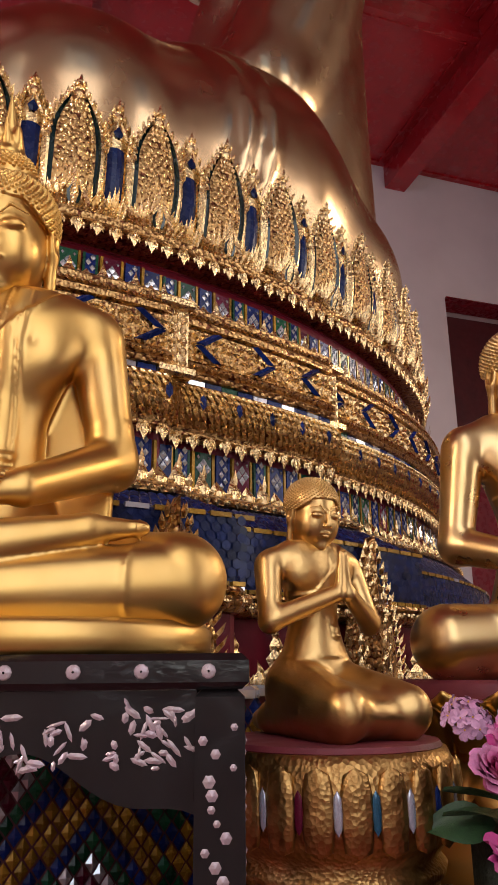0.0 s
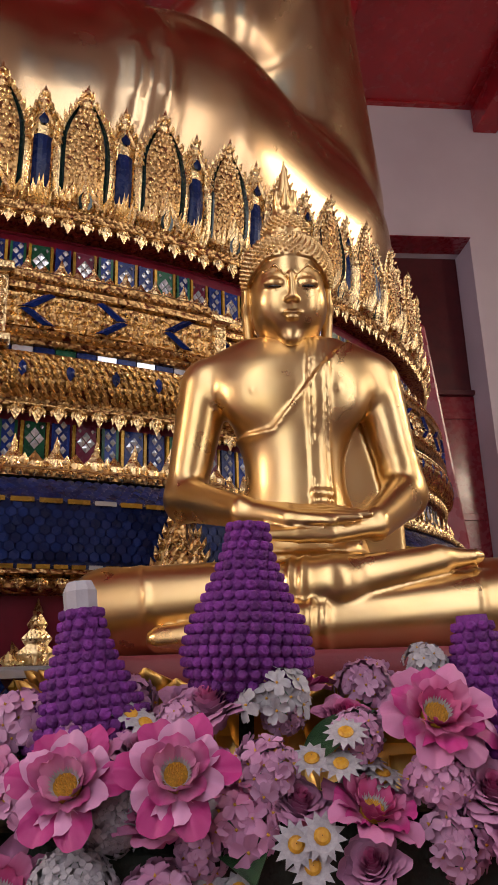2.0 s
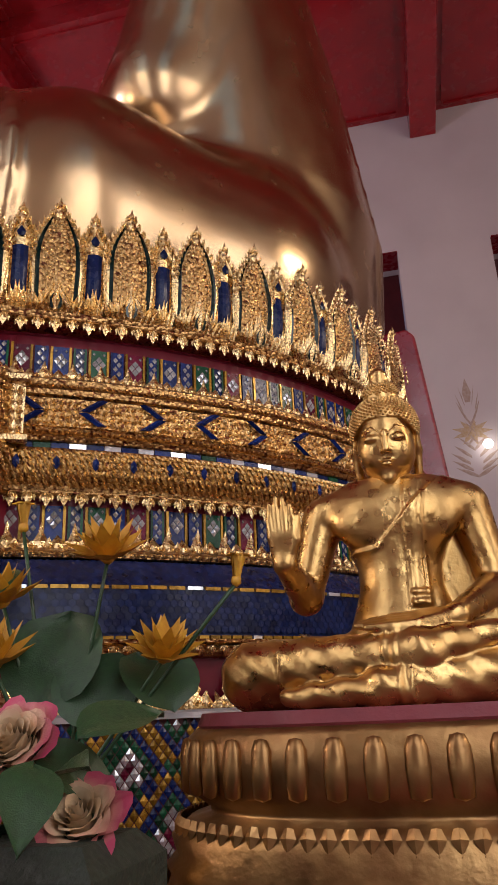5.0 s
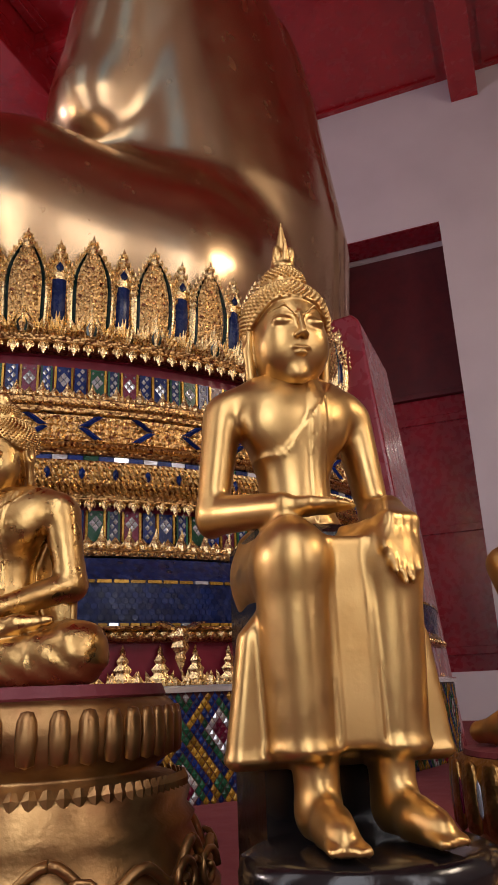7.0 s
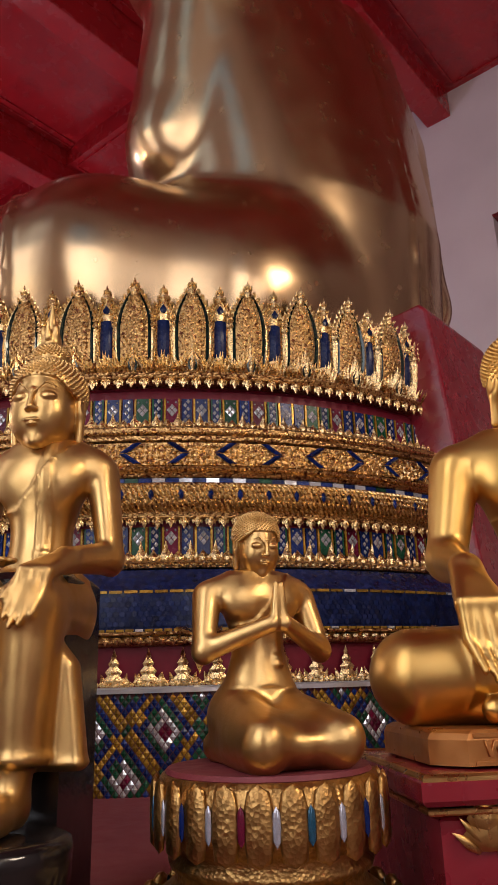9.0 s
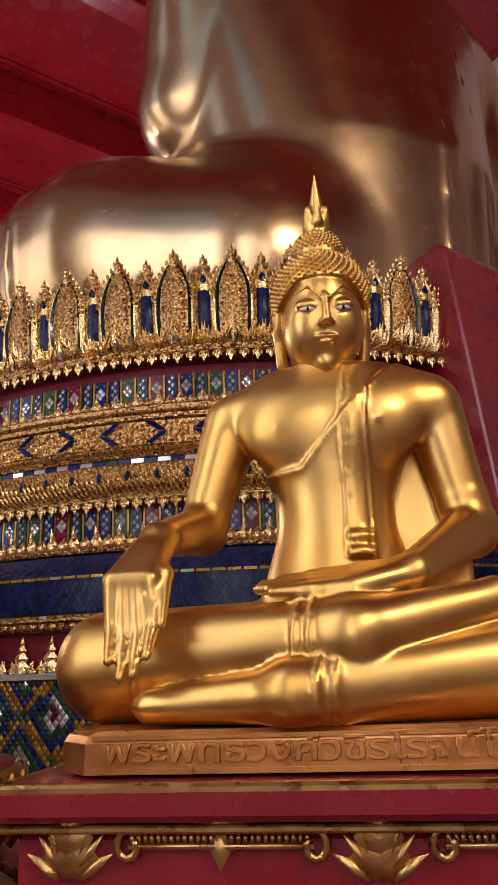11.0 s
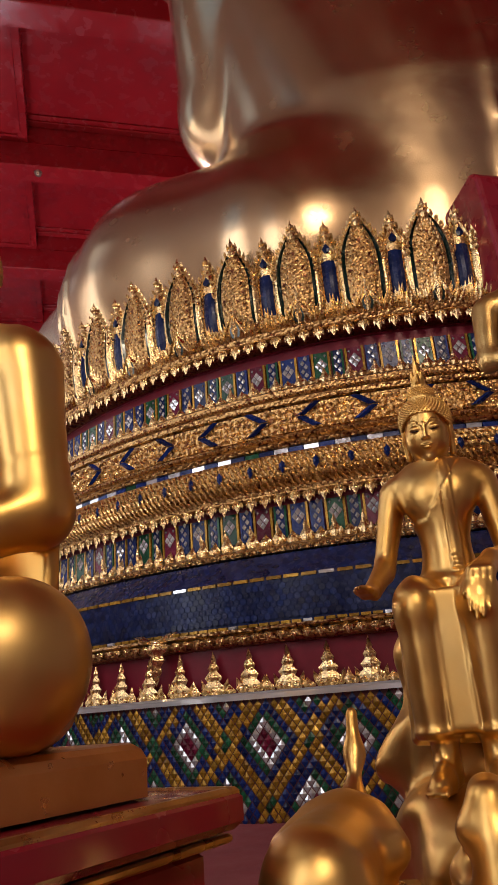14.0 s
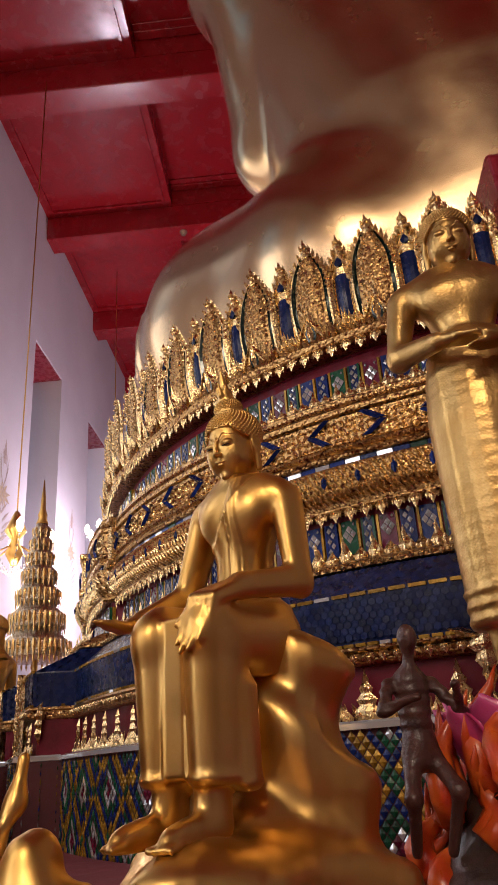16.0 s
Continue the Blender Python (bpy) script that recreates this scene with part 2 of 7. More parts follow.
def sculpt(field, lo, hi, h, ease=1):
    """Vertices and faces of the zero surface of field over the box lo..hi, with cells of size h."""
    n = [int(math.ceil((hi[k] - lo[k]) / h)) + 1 for k in range(3)]
    ax = [lo[k] + h * np.arange(n[k], dtype=np.float32) for k in range(3)]
    G = np.stack(np.meshgrid(*ax, indexing="ij"), -1).reshape(-1, 3).astype(np.float32)
    F = np.empty(len(G), np.float32)
    for s in range(0, len(G), 400000):
        F[s:s + 400000] = field(G[s:s + 400000])
    F = F.reshape(n)
    S = F < 0
    c = [S[i:n[0] - 1 + i, j:n[1] - 1 + j, k:n[2] - 1 + k] for i in (0, 1) for j in (0, 1) for k in (0, 1)]
    any_, all_ = np.logical_or.reduce(c), np.logical_and.reduce(c)
    cells = np.argwhere(any_ & ~all_)
    idx = -np.ones([m - 1 for m in n], np.int64)
    idx[tuple(cells.T)] = np.arange(len(cells))
    acc, cnt = np.zeros((len(cells), 3)), np.zeros(len(cells))
    corners = [np.array((i, j, k)) for i in (0, 1) for j in (0, 1) for k in (0, 1)]
    for p in range(8):
        for q in range(p + 1, 8):
            if np.abs(corners[p] - corners[q]).sum() != 1:
                continue
            fa, fb = F[tuple((cells + corners[p]).T)], F[tuple((cells + corners[q]).T)]
            cut = (fa < 0) != (fb < 0)
            t = np.where(cut, fa / np.where(cut, fa - fb, 1), 0)
            acc += np.where(cut[:, None], corners[p] + t[:, None] * (corners[q] - corners[p]), 0)
            cnt += cut
    V = (cells + acc / cnt[:, None]) * h + np.array(lo)
    faces = []
    for a in range(3):
        b, d = (a + 1) % 3, (a + 2) % 3
        sl = [slice(None)] * 3
        sl[a] = slice(0, n[a] - 1)
        s2 = [slice(None)] * 3
        s2[a] = slice(1, n[a])
        e = np.argwhere(S[tuple(sl)] != S[tuple(s2)])
        e = e[(e[:, b] > 0) & (e[:, d] > 0) & (e[:, b] < n[b] - 1) & (e[:, d] < n[d] - 1)]
        out = []
        for ob, od in ((0, 0), (1, 0), (1, 1), (0, 1)):
            k = e.copy()
            k[:, b] -= ob
            k[:, d] -= od
            out.append(idx[tuple(k.T)])
        f = np.stack(out, 1)
        inside = S[tuple(e.T)]
        f[~inside] = f[~inside][:, ::-1]
        faces.append(f)
    faces = np.concatenate(faces)
    for _ in range(ease):
        acc, cnt = np.zeros_like(V), np.zeros(len(V))
        for k in range(4):
            for q in (1, 3):
                np.add.at(acc, faces[:, k], V[faces[:, (k + q) % 4]])
                np.add.at(cnt, faces[:, k], 1)
        V = 0.5 * V + 0.5 * acc / np.maximum(cnt, 1)[:, None]
    return V, faces

# ---------------------------------------------------------------- lamps: daylight in the openings behind the visitor, an added fill light and chandeliers
W_NEAR_ = 7.4
for _v, _w in ((-4.4, 30), (0.15, 70), (4.7, 105), (9.25, 130), (13.8, 180)):
    area("window_daylight", at(W_NEAR_ + 0.15, _v, 4.3), at(0, _v * 0.6, 2.4), 2.0, 5.4, _w * 0.85, LIGHT_DAY)
# made-up fill light that brightens the statue's back and far side
area("back_fill_light", at(3.0, 13.5, 8.0), at(0.5, 3, 3), 3.0, 1.0, 300, LIGHT_WARM)
# the last one is added at the back, unseen, for more light
CHANDELIERS = [(-3.6, -0.6, 4.6, 1.1), (-9.5, -2.6, 6.5, 1.3), (-12.0, 4.5, 6.5, 1.3), (10.5, 6.5, 7.0, 1.3)]
for _x, _y, _z, _s in CHANDELIERS:
    _l = bpy.data.lights.new("chandelier_light", "POINT")
    _l.energy, _l.shadow_soft_size, _l.color = (800, 0.5, (0.93, 0.82, 1.0)) if _x < -5 else (250, 0.5, LIGHT_WARM)
    new("chandelier_light", _l).location = (_x, _y, _z - 0.9)

# ---------------------------------------------------------------- room


def wall_with_openings(name, label, w_in, w_out, v0, v1, z1, gaps):
    """A long wall along the building at w, with gaps (v from, v to, z from, z to) cut right through."""
    s = Soup()
    cuts = sorted(gaps)

    def slab_box(va, vb, za, zb):
        c = at((w_in + w_out) / 2, (va + vb) / 2, (za + zb) / 2)
        s.box(c, (abs(w_out - w_in), vb - va, zb - za), 0, Matrix.Rotation(radians(BUILD_YAW), 3, "Z"))
    here = v0
    for va, vb, za, zb in cuts:
        slab_box(here, va, 0, z1)
        slab_box(va, vb, 0, za)
        slab_box(va, vb, zb, z1)
        here = vb
    slab_box(here, v1, 0, z1)
    ob = new(name, s.mesh(name, WALL))
    return tagged(ob, label, "wall", kind="structure")


CEIL = 14.8
SOFFIT = 14.1
W_FAR, W_NEAR = -8.6, 7.4
PERIOD = 4.55
far_gaps = [(1.25 + 4.6 * k, 3.82 + 4.6 * k, 1.6, 11.03) for k in range(-6, 4)]
near_gaps = [(-9.95 + PERIOD * k, -7.95 + PERIOD * k, 1.6, 10.9) for k in range(-5, 5)]
wall_with_openings("wall_far", "white plastered temple wall with tall window openings", W_FAR, W_FAR - 1.1, -34, 17, CEIL, far_gaps)
wall_with_openings("wall_near", "white plastered temple wall with tall window openings", W_NEAR, W_NEAR + 1.1, -34, 17, CEIL, near_gaps)
for nm, v in (("wall_back", 17.5), ("wall_front", -34.5)):
    s = Soup()
    s.box(at((W_FAR + W_NEAR) / 2, v, CEIL / 2), (W_NEAR - W_FAR + 2.2, 1.0, CEIL), 0, Matrix.Rotation(radians(BUILD_YAW), 3, "Z"))
    tagged(new(nm, s.mesh(nm, WALL)), "white plastered end wall of the temple hall", "wall", kind="structure")
s = Soup()
s.box(at((W_FAR + W_NEAR) / 2, -8.5, -0.1), (W_NEAR - W_FAR + 3, 54, 0.2), 0, Matrix.Rotation(radians(BUILD_YAW), 3, "Z"))
tagged(new("floor", s.mesh("floor", FLOOR)), "dark red-brown polished temple floor", "floor", kind="structure")

# ceiling: a flat red panel field, cross beams and long purlins, in one mesh
s = Soup()
ROT = Matrix.Rotation(radians(BUILD_YAW), 3, "Z")
for _a, _b in ((W_FAR - 1.5, -4.1), (4.1, W_NEAR + 1.5)):
    s.box(at((_a + _b) / 2, -8.5, CEIL + 0.1), (_b - _a, 54, 0.2), 0, ROT)
RECESS = CEIL + 0.55
s.box(at(0, -8.5, RECESS + 0.1), (8.6, 54, 0.2), 0, ROT)
for w in (-4.18, 4.18):
    s.box(at(w, -8.5, (CEIL + 0.2 + RECESS) / 2), (0.16, 54, RECESS - CEIL - 0.2 - 0.004), 0, ROT)
for k in range(-8, 4):
    s.box(at((W_FAR + W_NEAR) / 2, 0.33 + 4.43 * k, (SOFFIT + CEIL) / 2 - 0.002), (W_NEAR - W_FAR - 0.004, 0.6, CEIL - SOFFIT), 0, ROT, 0.02)
    s.box(at(0, 0.33 + 4.43 * k, CEIL + 0.27), (8.19, 0.6, 0.55), 0, ROT)
    for dv, dz in ((0.42, 0.10), (0.56, 0.05)):
        for sg in (-1, 1):
            s.box(at(0, 0.33 + 4.43 * k + sg * dv, RECESS - dz / 2), (8.18, 0.2, dz), 0, ROT, 0.01)
    for wa, wb in ((W_FAR, -4.1), (4.1, W_NEAR)):
        # a raised panel border inside every coffer
        va, vb = 0.63 + 4.43 * k, 0.03 + 4.43 * (k + 1)
        for da, db, lw, lv in ((wa + 0.16, wa + 0.22, 0, 0), (wb - 0.22, wb - 0.16, 0, 0)):
            s.box(at((da + db) / 2, (va + vb) / 2, CEIL - 0.03), (db - da, vb - va - 0.5, 0.055), 0, ROT)
        for vv in (va + 0.22, vb - 0.22):
            s.box(at((wa + wb) / 2, vv, CEIL - 0.031), (wb - wa - 0.45, 0.06, 0.055), 0, ROT)
tagged(new("ceiling", s.mesh("ceiling", RED_CEIL)), "glossy red painted ceiling with beams and coffers", "ceiling", kind="structure")


def window_set(name, w, out, va, vb, za, zb):
    """A tall window: red lined head, dark upper opening and closed red lower panel, set back in the wall."""
    ob = thing(name, "tall dark red window shutter in a deep white reveal", "window", kind="structure")
    mid, wd = (va + vb) / 2, vb - va
    s = Soup()
    s.box(at(w + out * 0.3, mid, zb - 0.012), (0.75, wd - 0.012, 0.02), 0, ROT)
    part("window_head", s.mesh("window_head", RED_PAINT), ob)
    s = Soup()
    s.box(at(w + out * 0.88, mid, (za + 7.3) / 2), (0.08, wd - 0.02, 7.3 - za), 0, ROT, 0.01)
    for k in range(3):
        s.box(at(w + out * 0.82, mid, za + 0.4 + k * 2.4), (0.06, wd - 0.1, 0.16), 0, ROT, 0.01)
    part("shutter", s.mesh("shutter", RED_PAINT), ob)
    s = Soup()
    s.box(at(w + out * 0.95, mid, (7.3 + zb) / 2), (0.06, wd - 0.02, zb - 7.3 - 0.03), 0, ROT)
    part("upper_panel", s.mesh("upper_panel", RED_DARK), ob)
    s = Soup()
    s.box(at(w + out * 0.80, mid, 7.36), (0.16, wd - 0.03, 0.12), 0, ROT, 0.01)
    part("transom", s.mesh("transom", RED_DARK), ob)
    return ob


for k, (va, vb, za, zb) in enumerate(far_gaps):
    window_set("window_%d" % (k + 1), W_FAR, -1, va, vb, za, zb)
for k, (va, vb, za, zb) in enumerate(near_gaps):
    s = Soup()
    s.box(at(W_NEAR + 0.4, (va + vb) / 2, zb - 0.012), (0.75, vb - va - 0.012, 0.02), 0, ROT)
    tagged(new("window_%d" % (k + 21), s.mesh("window", RED_PAINT)), "open window with a red painted head", "window", kind="structure")

# the raised platform that carries the pedestal and the votive statues
EA, EB, VC = 3.503, 4.172, -0.675
NSEG = 720


def bay(a):
    """Two stepped corners towards the front of each flank."""
    d = abs(math.degrees(a))
    t = lambda x0, x1: min(1.0, max(0.0, (x0 - d) / (x0 - x1)))
    return 0.55 * t(31.2, 30.5) + 0.10 * t(30.5, 17.2) + 0.35 * t(17.2, 16.5)


_plan = []
for k in range(2400):
    a = -math.pi + 2 * math.pi * k / 2400
    aa = a if abs(a) <= math.pi / 2 else math.copysign(math.pi - abs(a), a)
    w, v = EA * math.cos(a), EB * math.sin(a)
    nx, ny = math.cos(a) / EA, math.sin(a) / EB
    q = math.hypot(nx, ny)
    sym = math.degrees(aa)
    e = bay(radians(sym))
    _plan.append((w, v, nx / q, ny / q, e, a))
_plan = np.array(_plan)
_seg = np.hypot(*(np.roll(_plan[:, :2], -1, 0) - _plan[:, :2]).T)
ARC = np.concatenate([[0], np.cumsum(_seg)])
LENGTH = float(ARC[-1])


def plan(s, d=0.0, k=0.0):
    """Place (w, v) and outward normal at the length s along the pedestal's outline, d metres out; k weighs the stepped corners."""
    s = s % LENGTH
    j = int(np.searchsorted(ARC, s, side="right") - 1) % 2400
    f = (s - ARC[j]) / _seg[j]
    p, q = _plan[j], _plan[(j + 1) % 2400]
    r = p[:5] + (q[:5] - p[:5]) * f
    o = d + k * r[4]
    return r[0] + r[2] * o, VC + r[1] + r[3] * o, r[2], r[3]


def on(s, d, z, k=0.0):
    w, v, _, _ = plan(s, d, k)
    return at(w, v, z)


def stage(s, d, z, k=0.0, lean=0.0):
    """A pose on the pedestal's side: x along it, -y outwards, z up."""
    w, v, nw, nv = plan(s, d, k)
    n = LV * nw + BV * nv
    t = Vector((0, 0, 1)).cross(n)
    m = Matrix((t, -n, Vector((0, 0, 1)))).transposed().to_4x4()
    return Matrix.Translation(at(w, v, z)) @ m @ Matrix.Rotation(radians(lean), 4, "X")


def sweep(name, prof, material, parent, label="", smooth=False, n=NSEG):
    """A moulding round the whole pedestal; prof holds (out, z, weight of the stepped corners)."""
    vs, fs = [], []
    m = len(prof)
    for j in range(n):
        for d, z, k in prof:
            vs.append(on(LENGTH * j / n, d, z, k))
    for j in range(n):
        i = (j + 1) % n
        for q in range(m - 1):
            fs.append((j * m + q, i * m + q, i * m + q + 1, j * m + q + 1))
    return part(name, mesh(name, vs, fs, material, None, smooth), parent, label)


pedestal = thing("pedestal", "tall oval gilded lotus pedestal with glass mosaic bands", "pedestal")
KP, KB, KM, KL = 0.04, 0.16, 0.26, 0.5
BASE = 0.92
sweep("core", [(-1.2, 3.6, 0), (-0.12, 3.6, 0), (-0.12, 3.42, 0), (-0.10, 3.40, 0), (-0.10, 3.1, 0.1)], RED_BAND, pedestal, "deep red lacquered recess")
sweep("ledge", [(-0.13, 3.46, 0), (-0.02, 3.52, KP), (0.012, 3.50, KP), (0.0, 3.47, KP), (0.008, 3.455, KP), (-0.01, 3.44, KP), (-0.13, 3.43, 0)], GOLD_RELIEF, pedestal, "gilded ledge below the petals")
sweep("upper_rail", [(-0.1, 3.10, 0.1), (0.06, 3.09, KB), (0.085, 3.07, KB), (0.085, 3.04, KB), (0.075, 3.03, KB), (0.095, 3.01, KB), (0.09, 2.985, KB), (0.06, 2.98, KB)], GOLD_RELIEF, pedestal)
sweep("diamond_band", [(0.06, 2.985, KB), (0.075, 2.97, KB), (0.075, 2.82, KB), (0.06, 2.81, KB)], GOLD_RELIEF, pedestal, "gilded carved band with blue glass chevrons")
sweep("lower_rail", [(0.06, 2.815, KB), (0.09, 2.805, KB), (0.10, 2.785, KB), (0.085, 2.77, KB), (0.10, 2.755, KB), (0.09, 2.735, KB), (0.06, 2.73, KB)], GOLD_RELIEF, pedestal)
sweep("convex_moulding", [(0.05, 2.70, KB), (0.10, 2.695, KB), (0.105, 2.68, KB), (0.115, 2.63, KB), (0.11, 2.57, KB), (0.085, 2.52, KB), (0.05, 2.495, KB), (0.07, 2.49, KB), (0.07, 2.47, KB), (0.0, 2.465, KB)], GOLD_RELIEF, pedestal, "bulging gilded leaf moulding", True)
sweep("inlay_backing", [(0.05, 2.74, KB), (0.055, 2.70, KB)], BLUE_GLASS, pedestal)
sweep("lower_recess", [(-0.0, 2.47, KB), (-0.01, 2.25, KB), (0.02, 2.24, KM)], RED_BAND, pedestal, "recessed red band behind glass inlay")
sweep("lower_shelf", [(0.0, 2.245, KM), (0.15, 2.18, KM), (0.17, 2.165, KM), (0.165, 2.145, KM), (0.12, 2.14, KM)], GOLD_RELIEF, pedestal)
sweep("blue_roof", [(0.12, 2.142, KM), (0.16, 2.132, KM), (0.33, 1.985, KL), (0.335, 1.975, KL), (0.325, 1.76, KL), (0.28, 1.755, KL)], BLUE_GLASS, pedestal, "dark blue glass-tiled sloping roof band")
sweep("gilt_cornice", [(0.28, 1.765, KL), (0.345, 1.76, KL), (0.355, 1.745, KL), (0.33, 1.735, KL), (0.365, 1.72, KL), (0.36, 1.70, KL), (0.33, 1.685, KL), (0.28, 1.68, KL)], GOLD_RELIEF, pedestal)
sweep("red_frieze", [(0.29, 1.69, KL), (0.29, 1.46, KL)], RED_BAND, pedestal, "crimson frieze behind gilded finials")
sweep("white_border", [(0.29, 1.468, KL), (0.42, 1.465, KL), (0.435, 1.455, KL), (0.435, 1.432, KL), (0.41, 1.428, KL)], WHITE_INLAY, pedestal, "strip of white glass tiles")
sweep("mosaic_backing", [(0.405, 1.43, KL), (0.405, BASE, KL)], RED_DARK, pedestal)

# platform
s = Soup()
n = 160
ring = []
for j in range(n):
    q = LENGTH * j / n
    w_, v_, _, _ = plan(q)
    a_ = math.degrees(math.atan2((v_ - VC) / EB, abs(w_) / EA))
    o_ = 2.0 + 0.95 * min(1.0, max(0.0, (a_ - 8) / 30))
    ring.append((on(q, 0.2, BASE, KL), on(q, o_, BASE), on(q, o_ + 0.05, BASE - 0.05), on(q, o_ + 0.05, 0.0)))
vs = [p for r in ring for p in r]
fs = []
for j in range(n):
    i = (j + 1) % n
    for q in range(3):
        fs.append((4 * j + q, 4 * i + q, 4 * i + q + 1, 4 * j + q + 1))
tagged(new("platform", mesh("platform", vs, fs, CARPET)), "low red-carpeted platform round the pedestal", "platform", kind="structure")

# red buttress behind the great statue
s = Soup()
prof = [(3.2, BASE), (3.90, BASE), (3.58, 4.28), (3.52, 4.35), (3.1, 4.30)]
for side in (0.52, -0.62):
    s.v += [at(side, v, z) for v, z in prof]
s.f += [tuple(range(5)), tuple(range(9, 4, -1))] + [(i, i + 5, (i + 1) % 5 + 5, (i + 1) % 5) for i in range(5)]
s.i = [0] * len(s.f)
butt = new("buttress", s.mesh("buttress", RED_PAINT))
tagged(butt, "sloping red painted buttress behind the pedestal", "buttress")
bv = butt.modifiers.new("edge", "BEVEL")
bv.width, bv.segments = 0.025, 2

# ---------------------------------------------------------------- statues


def head_mesh(hair=True, flame=True, curls=True, spire=True):
    """Head of unit size: about 0.25 high from chin to crown, face towards -y."""
    def field(P):
        X = np.abs(P[:, 0])
        Q = P.copy()
        Q[:, 0] = X
        f = egg(P, (0, 0, 0.0), (0.072, 0.088, 0.108))
        f = smin(f, egg(P, (0, -0.014, -0.058), (0.050, 0.068, 0.052)), 0.035)
        f = smin(f, egg(Q, (0.032, -0.046, -0.030), (0.033, 0.036, 0.044)), 0.03)
        f = smin(f, egg(P, (0, -0.068, -0.094), (0.017, 0.018, 0.014)), 0.02)
        # sockets, lids, high arched brows
        f = -smin(-f, egg(Q, (0.031, -0.103, 0.012), (0.025, 0.016, 0.015)), 0.014)
        f = smin(f, egg(Q, (0.031, -0.077, 0.009), (0.021, 0.013, 0.0115)), 0.004)
        f = -smin(-f, cone(Q, (0.014, -0.0915, 0.003), (0.031, -0.0935, 0.0005), 0.0014, 0.002), 0.002)
        f = -smin(-f, cone(Q, (0.031, -0.0935, 0.0005), (0.049, -0.083, 0.004), 0.002, 0.0014), 0.002)
        f = smin(f, cone(Q, (0.009, -0.090, 0.021), (0.030, -0.088, 0.041), 0.0022, 0.0028), 0.005)
        f = smin(f, cone(Q, (0.030, -0.088, 0.041), (0.056, -0.066, 0.030), 0.0028, 0.002), 0.005)
        # nose
        f = smin(f, cone(P, (0, -0.088, 0.026), (0, -0.106, -0.020), 0.0048, 0.0082), 0.007)
        f = smin(f, egg(Q, (0.0078, -0.098, -0.023), (0.0075, 0.009, 0.0065)), 0.004)
        # lips
        f = smin(f, egg(Q, (0.0070, -0.0895, -0.0470), (0.0125, 0.009, 0.0042)), 0.003)
        f = smin(f, egg(P, (0, -0.0885, -0.0560), (0.0130, 0.010, 0.0052)), 0.003)
        # ears
        e = egg(Q, (0.081, 0.012, 0.0), (0.010, 0.022, 0.036))
        e = smin(e, cone(Q, (0.081, 0.006, -0.02), (0.076, 0.004, -0.085), 0.010, 0.011), 0.012)
        e = -smin(-e, egg(Q, (0.092, 0.004, 0.006), (0.007, 0.012, 0.024)), 0.004)
        f = smin(f, e, 0.006)
        f = smin(f, cone(P, (0, 0.012, -0.05), (0, 0.02, -0.17), 0.050, 0.056), 0.02)
        for z in (-0.115, -0.14):
            f = f + 0.004 * np.exp(-((P[:, 2] - z) / 0.004) ** 2) * (np.abs(P[:, 1]) < 0.09)
        if hair:
            cap = egg(P, (0, 0.018, 0.040), (0.089, 0.097, 0.088))
            line = 0.048 - 0.30 * (P[:, 1] + 0.02) - 0.9 * np.maximum(X - 0.045, 0)
            cap = np.maximum(cap, line - P[:, 2])
            f = smin(f, cap, 0.004)
            if flame:
                f = smin(f, egg(P, (0, 0.022, 0.128), (0.046, 0.046, 0.040)), 0.012)
                f = smin(f, cone(P, (0, 0.022, 0.155), (0, 0.022, 0.178), 0.028, 0.024), 0.01)
            if flame and spire:
                f = smin(f, cone(P, (0, 0.022, 0.172), (0, 0.027, 0.280), 0.0215, 0.0015), 0.008)
                f = smin(f, cone(P, (0, 0.000, 0.180), (0, -0.004, 0.225), 0.010, 0.002), 0.004)
                f = smin(f, egg(Q, (0.016, 0.012, 0.195), (0.008, 0.010, 0.022)), 0.006)
        return f
    V, F = sculpt(field, (-0.105, -0.125, -0.175), (0.105, 0.13, 0.29 if flame else 0.14), 0.0028)
    V, F = [tuple(v) for v in V], [tuple(f) for f in F]
    s = Soup()
    s.add(V, F)
    if hair and curls:
        g = math.pi * (3 - math.sqrt(5))

        def knob(p, nrm, r):
            nrm = nrm.normalized()
            a = nrm.orthogonal().normalized()
            b = nrm.cross(a)
            pts = [p + (a * math.cos(t) + b * math.sin(t)) * r - nrm * 0.002 for t in [k * math.pi / 3 for k in range(6)]]
            pts += [p + (a * math.cos(t) + b * math.sin(t)) * r * 0.6 + nrm * r * 0.7 for t in [k * math.pi / 3 for k in range(6)]]
            pts.append(p + nrm * r * 1.05)
            s.add(pts, [(k, (k + 1) % 6, 6 + (k + 1) % 6, 6 + k) for k in range(6)] + [(6 + k, 6 + (k + 1) % 6, 12) for k in range(6)])
        N = 1000
        rr = 0.0052 if flame else 0.0048
        if not flame:
            N = 1100
        for k in range(N):
            z = 1 - 2 * (k + 0.5) / N
            q = math.sqrt(1 - z * z)
            d = Vector((q * math.cos(g * k), q * math.sin(g * k), z))
            p = Vector((d.x * 0.089, 0.018 + d.y * 0.097, 0.040 + d.z * 0.088))
            if p.z < 0.050 - 0.30 * (p.y + 0.02) - 0.9 * max(abs(p.x) - 0.045, 0):
                continue
            knob(p, Vector((d.x / 0.089, d.y / 0.097, d.z / 0.088)), rr)
        if flame:
            for k in range(200):
                z = 1 - (k + 0.5) / 200 * 0.95
                q = math.sqrt(1 - z * z)
                d = Vector((q * math.cos(g * k), q * math.sin(g * k), z))
                p = Vector((d.x * 0.046, 0.022 + d.y * 0.046, 0.128 + d.z * 0.04))
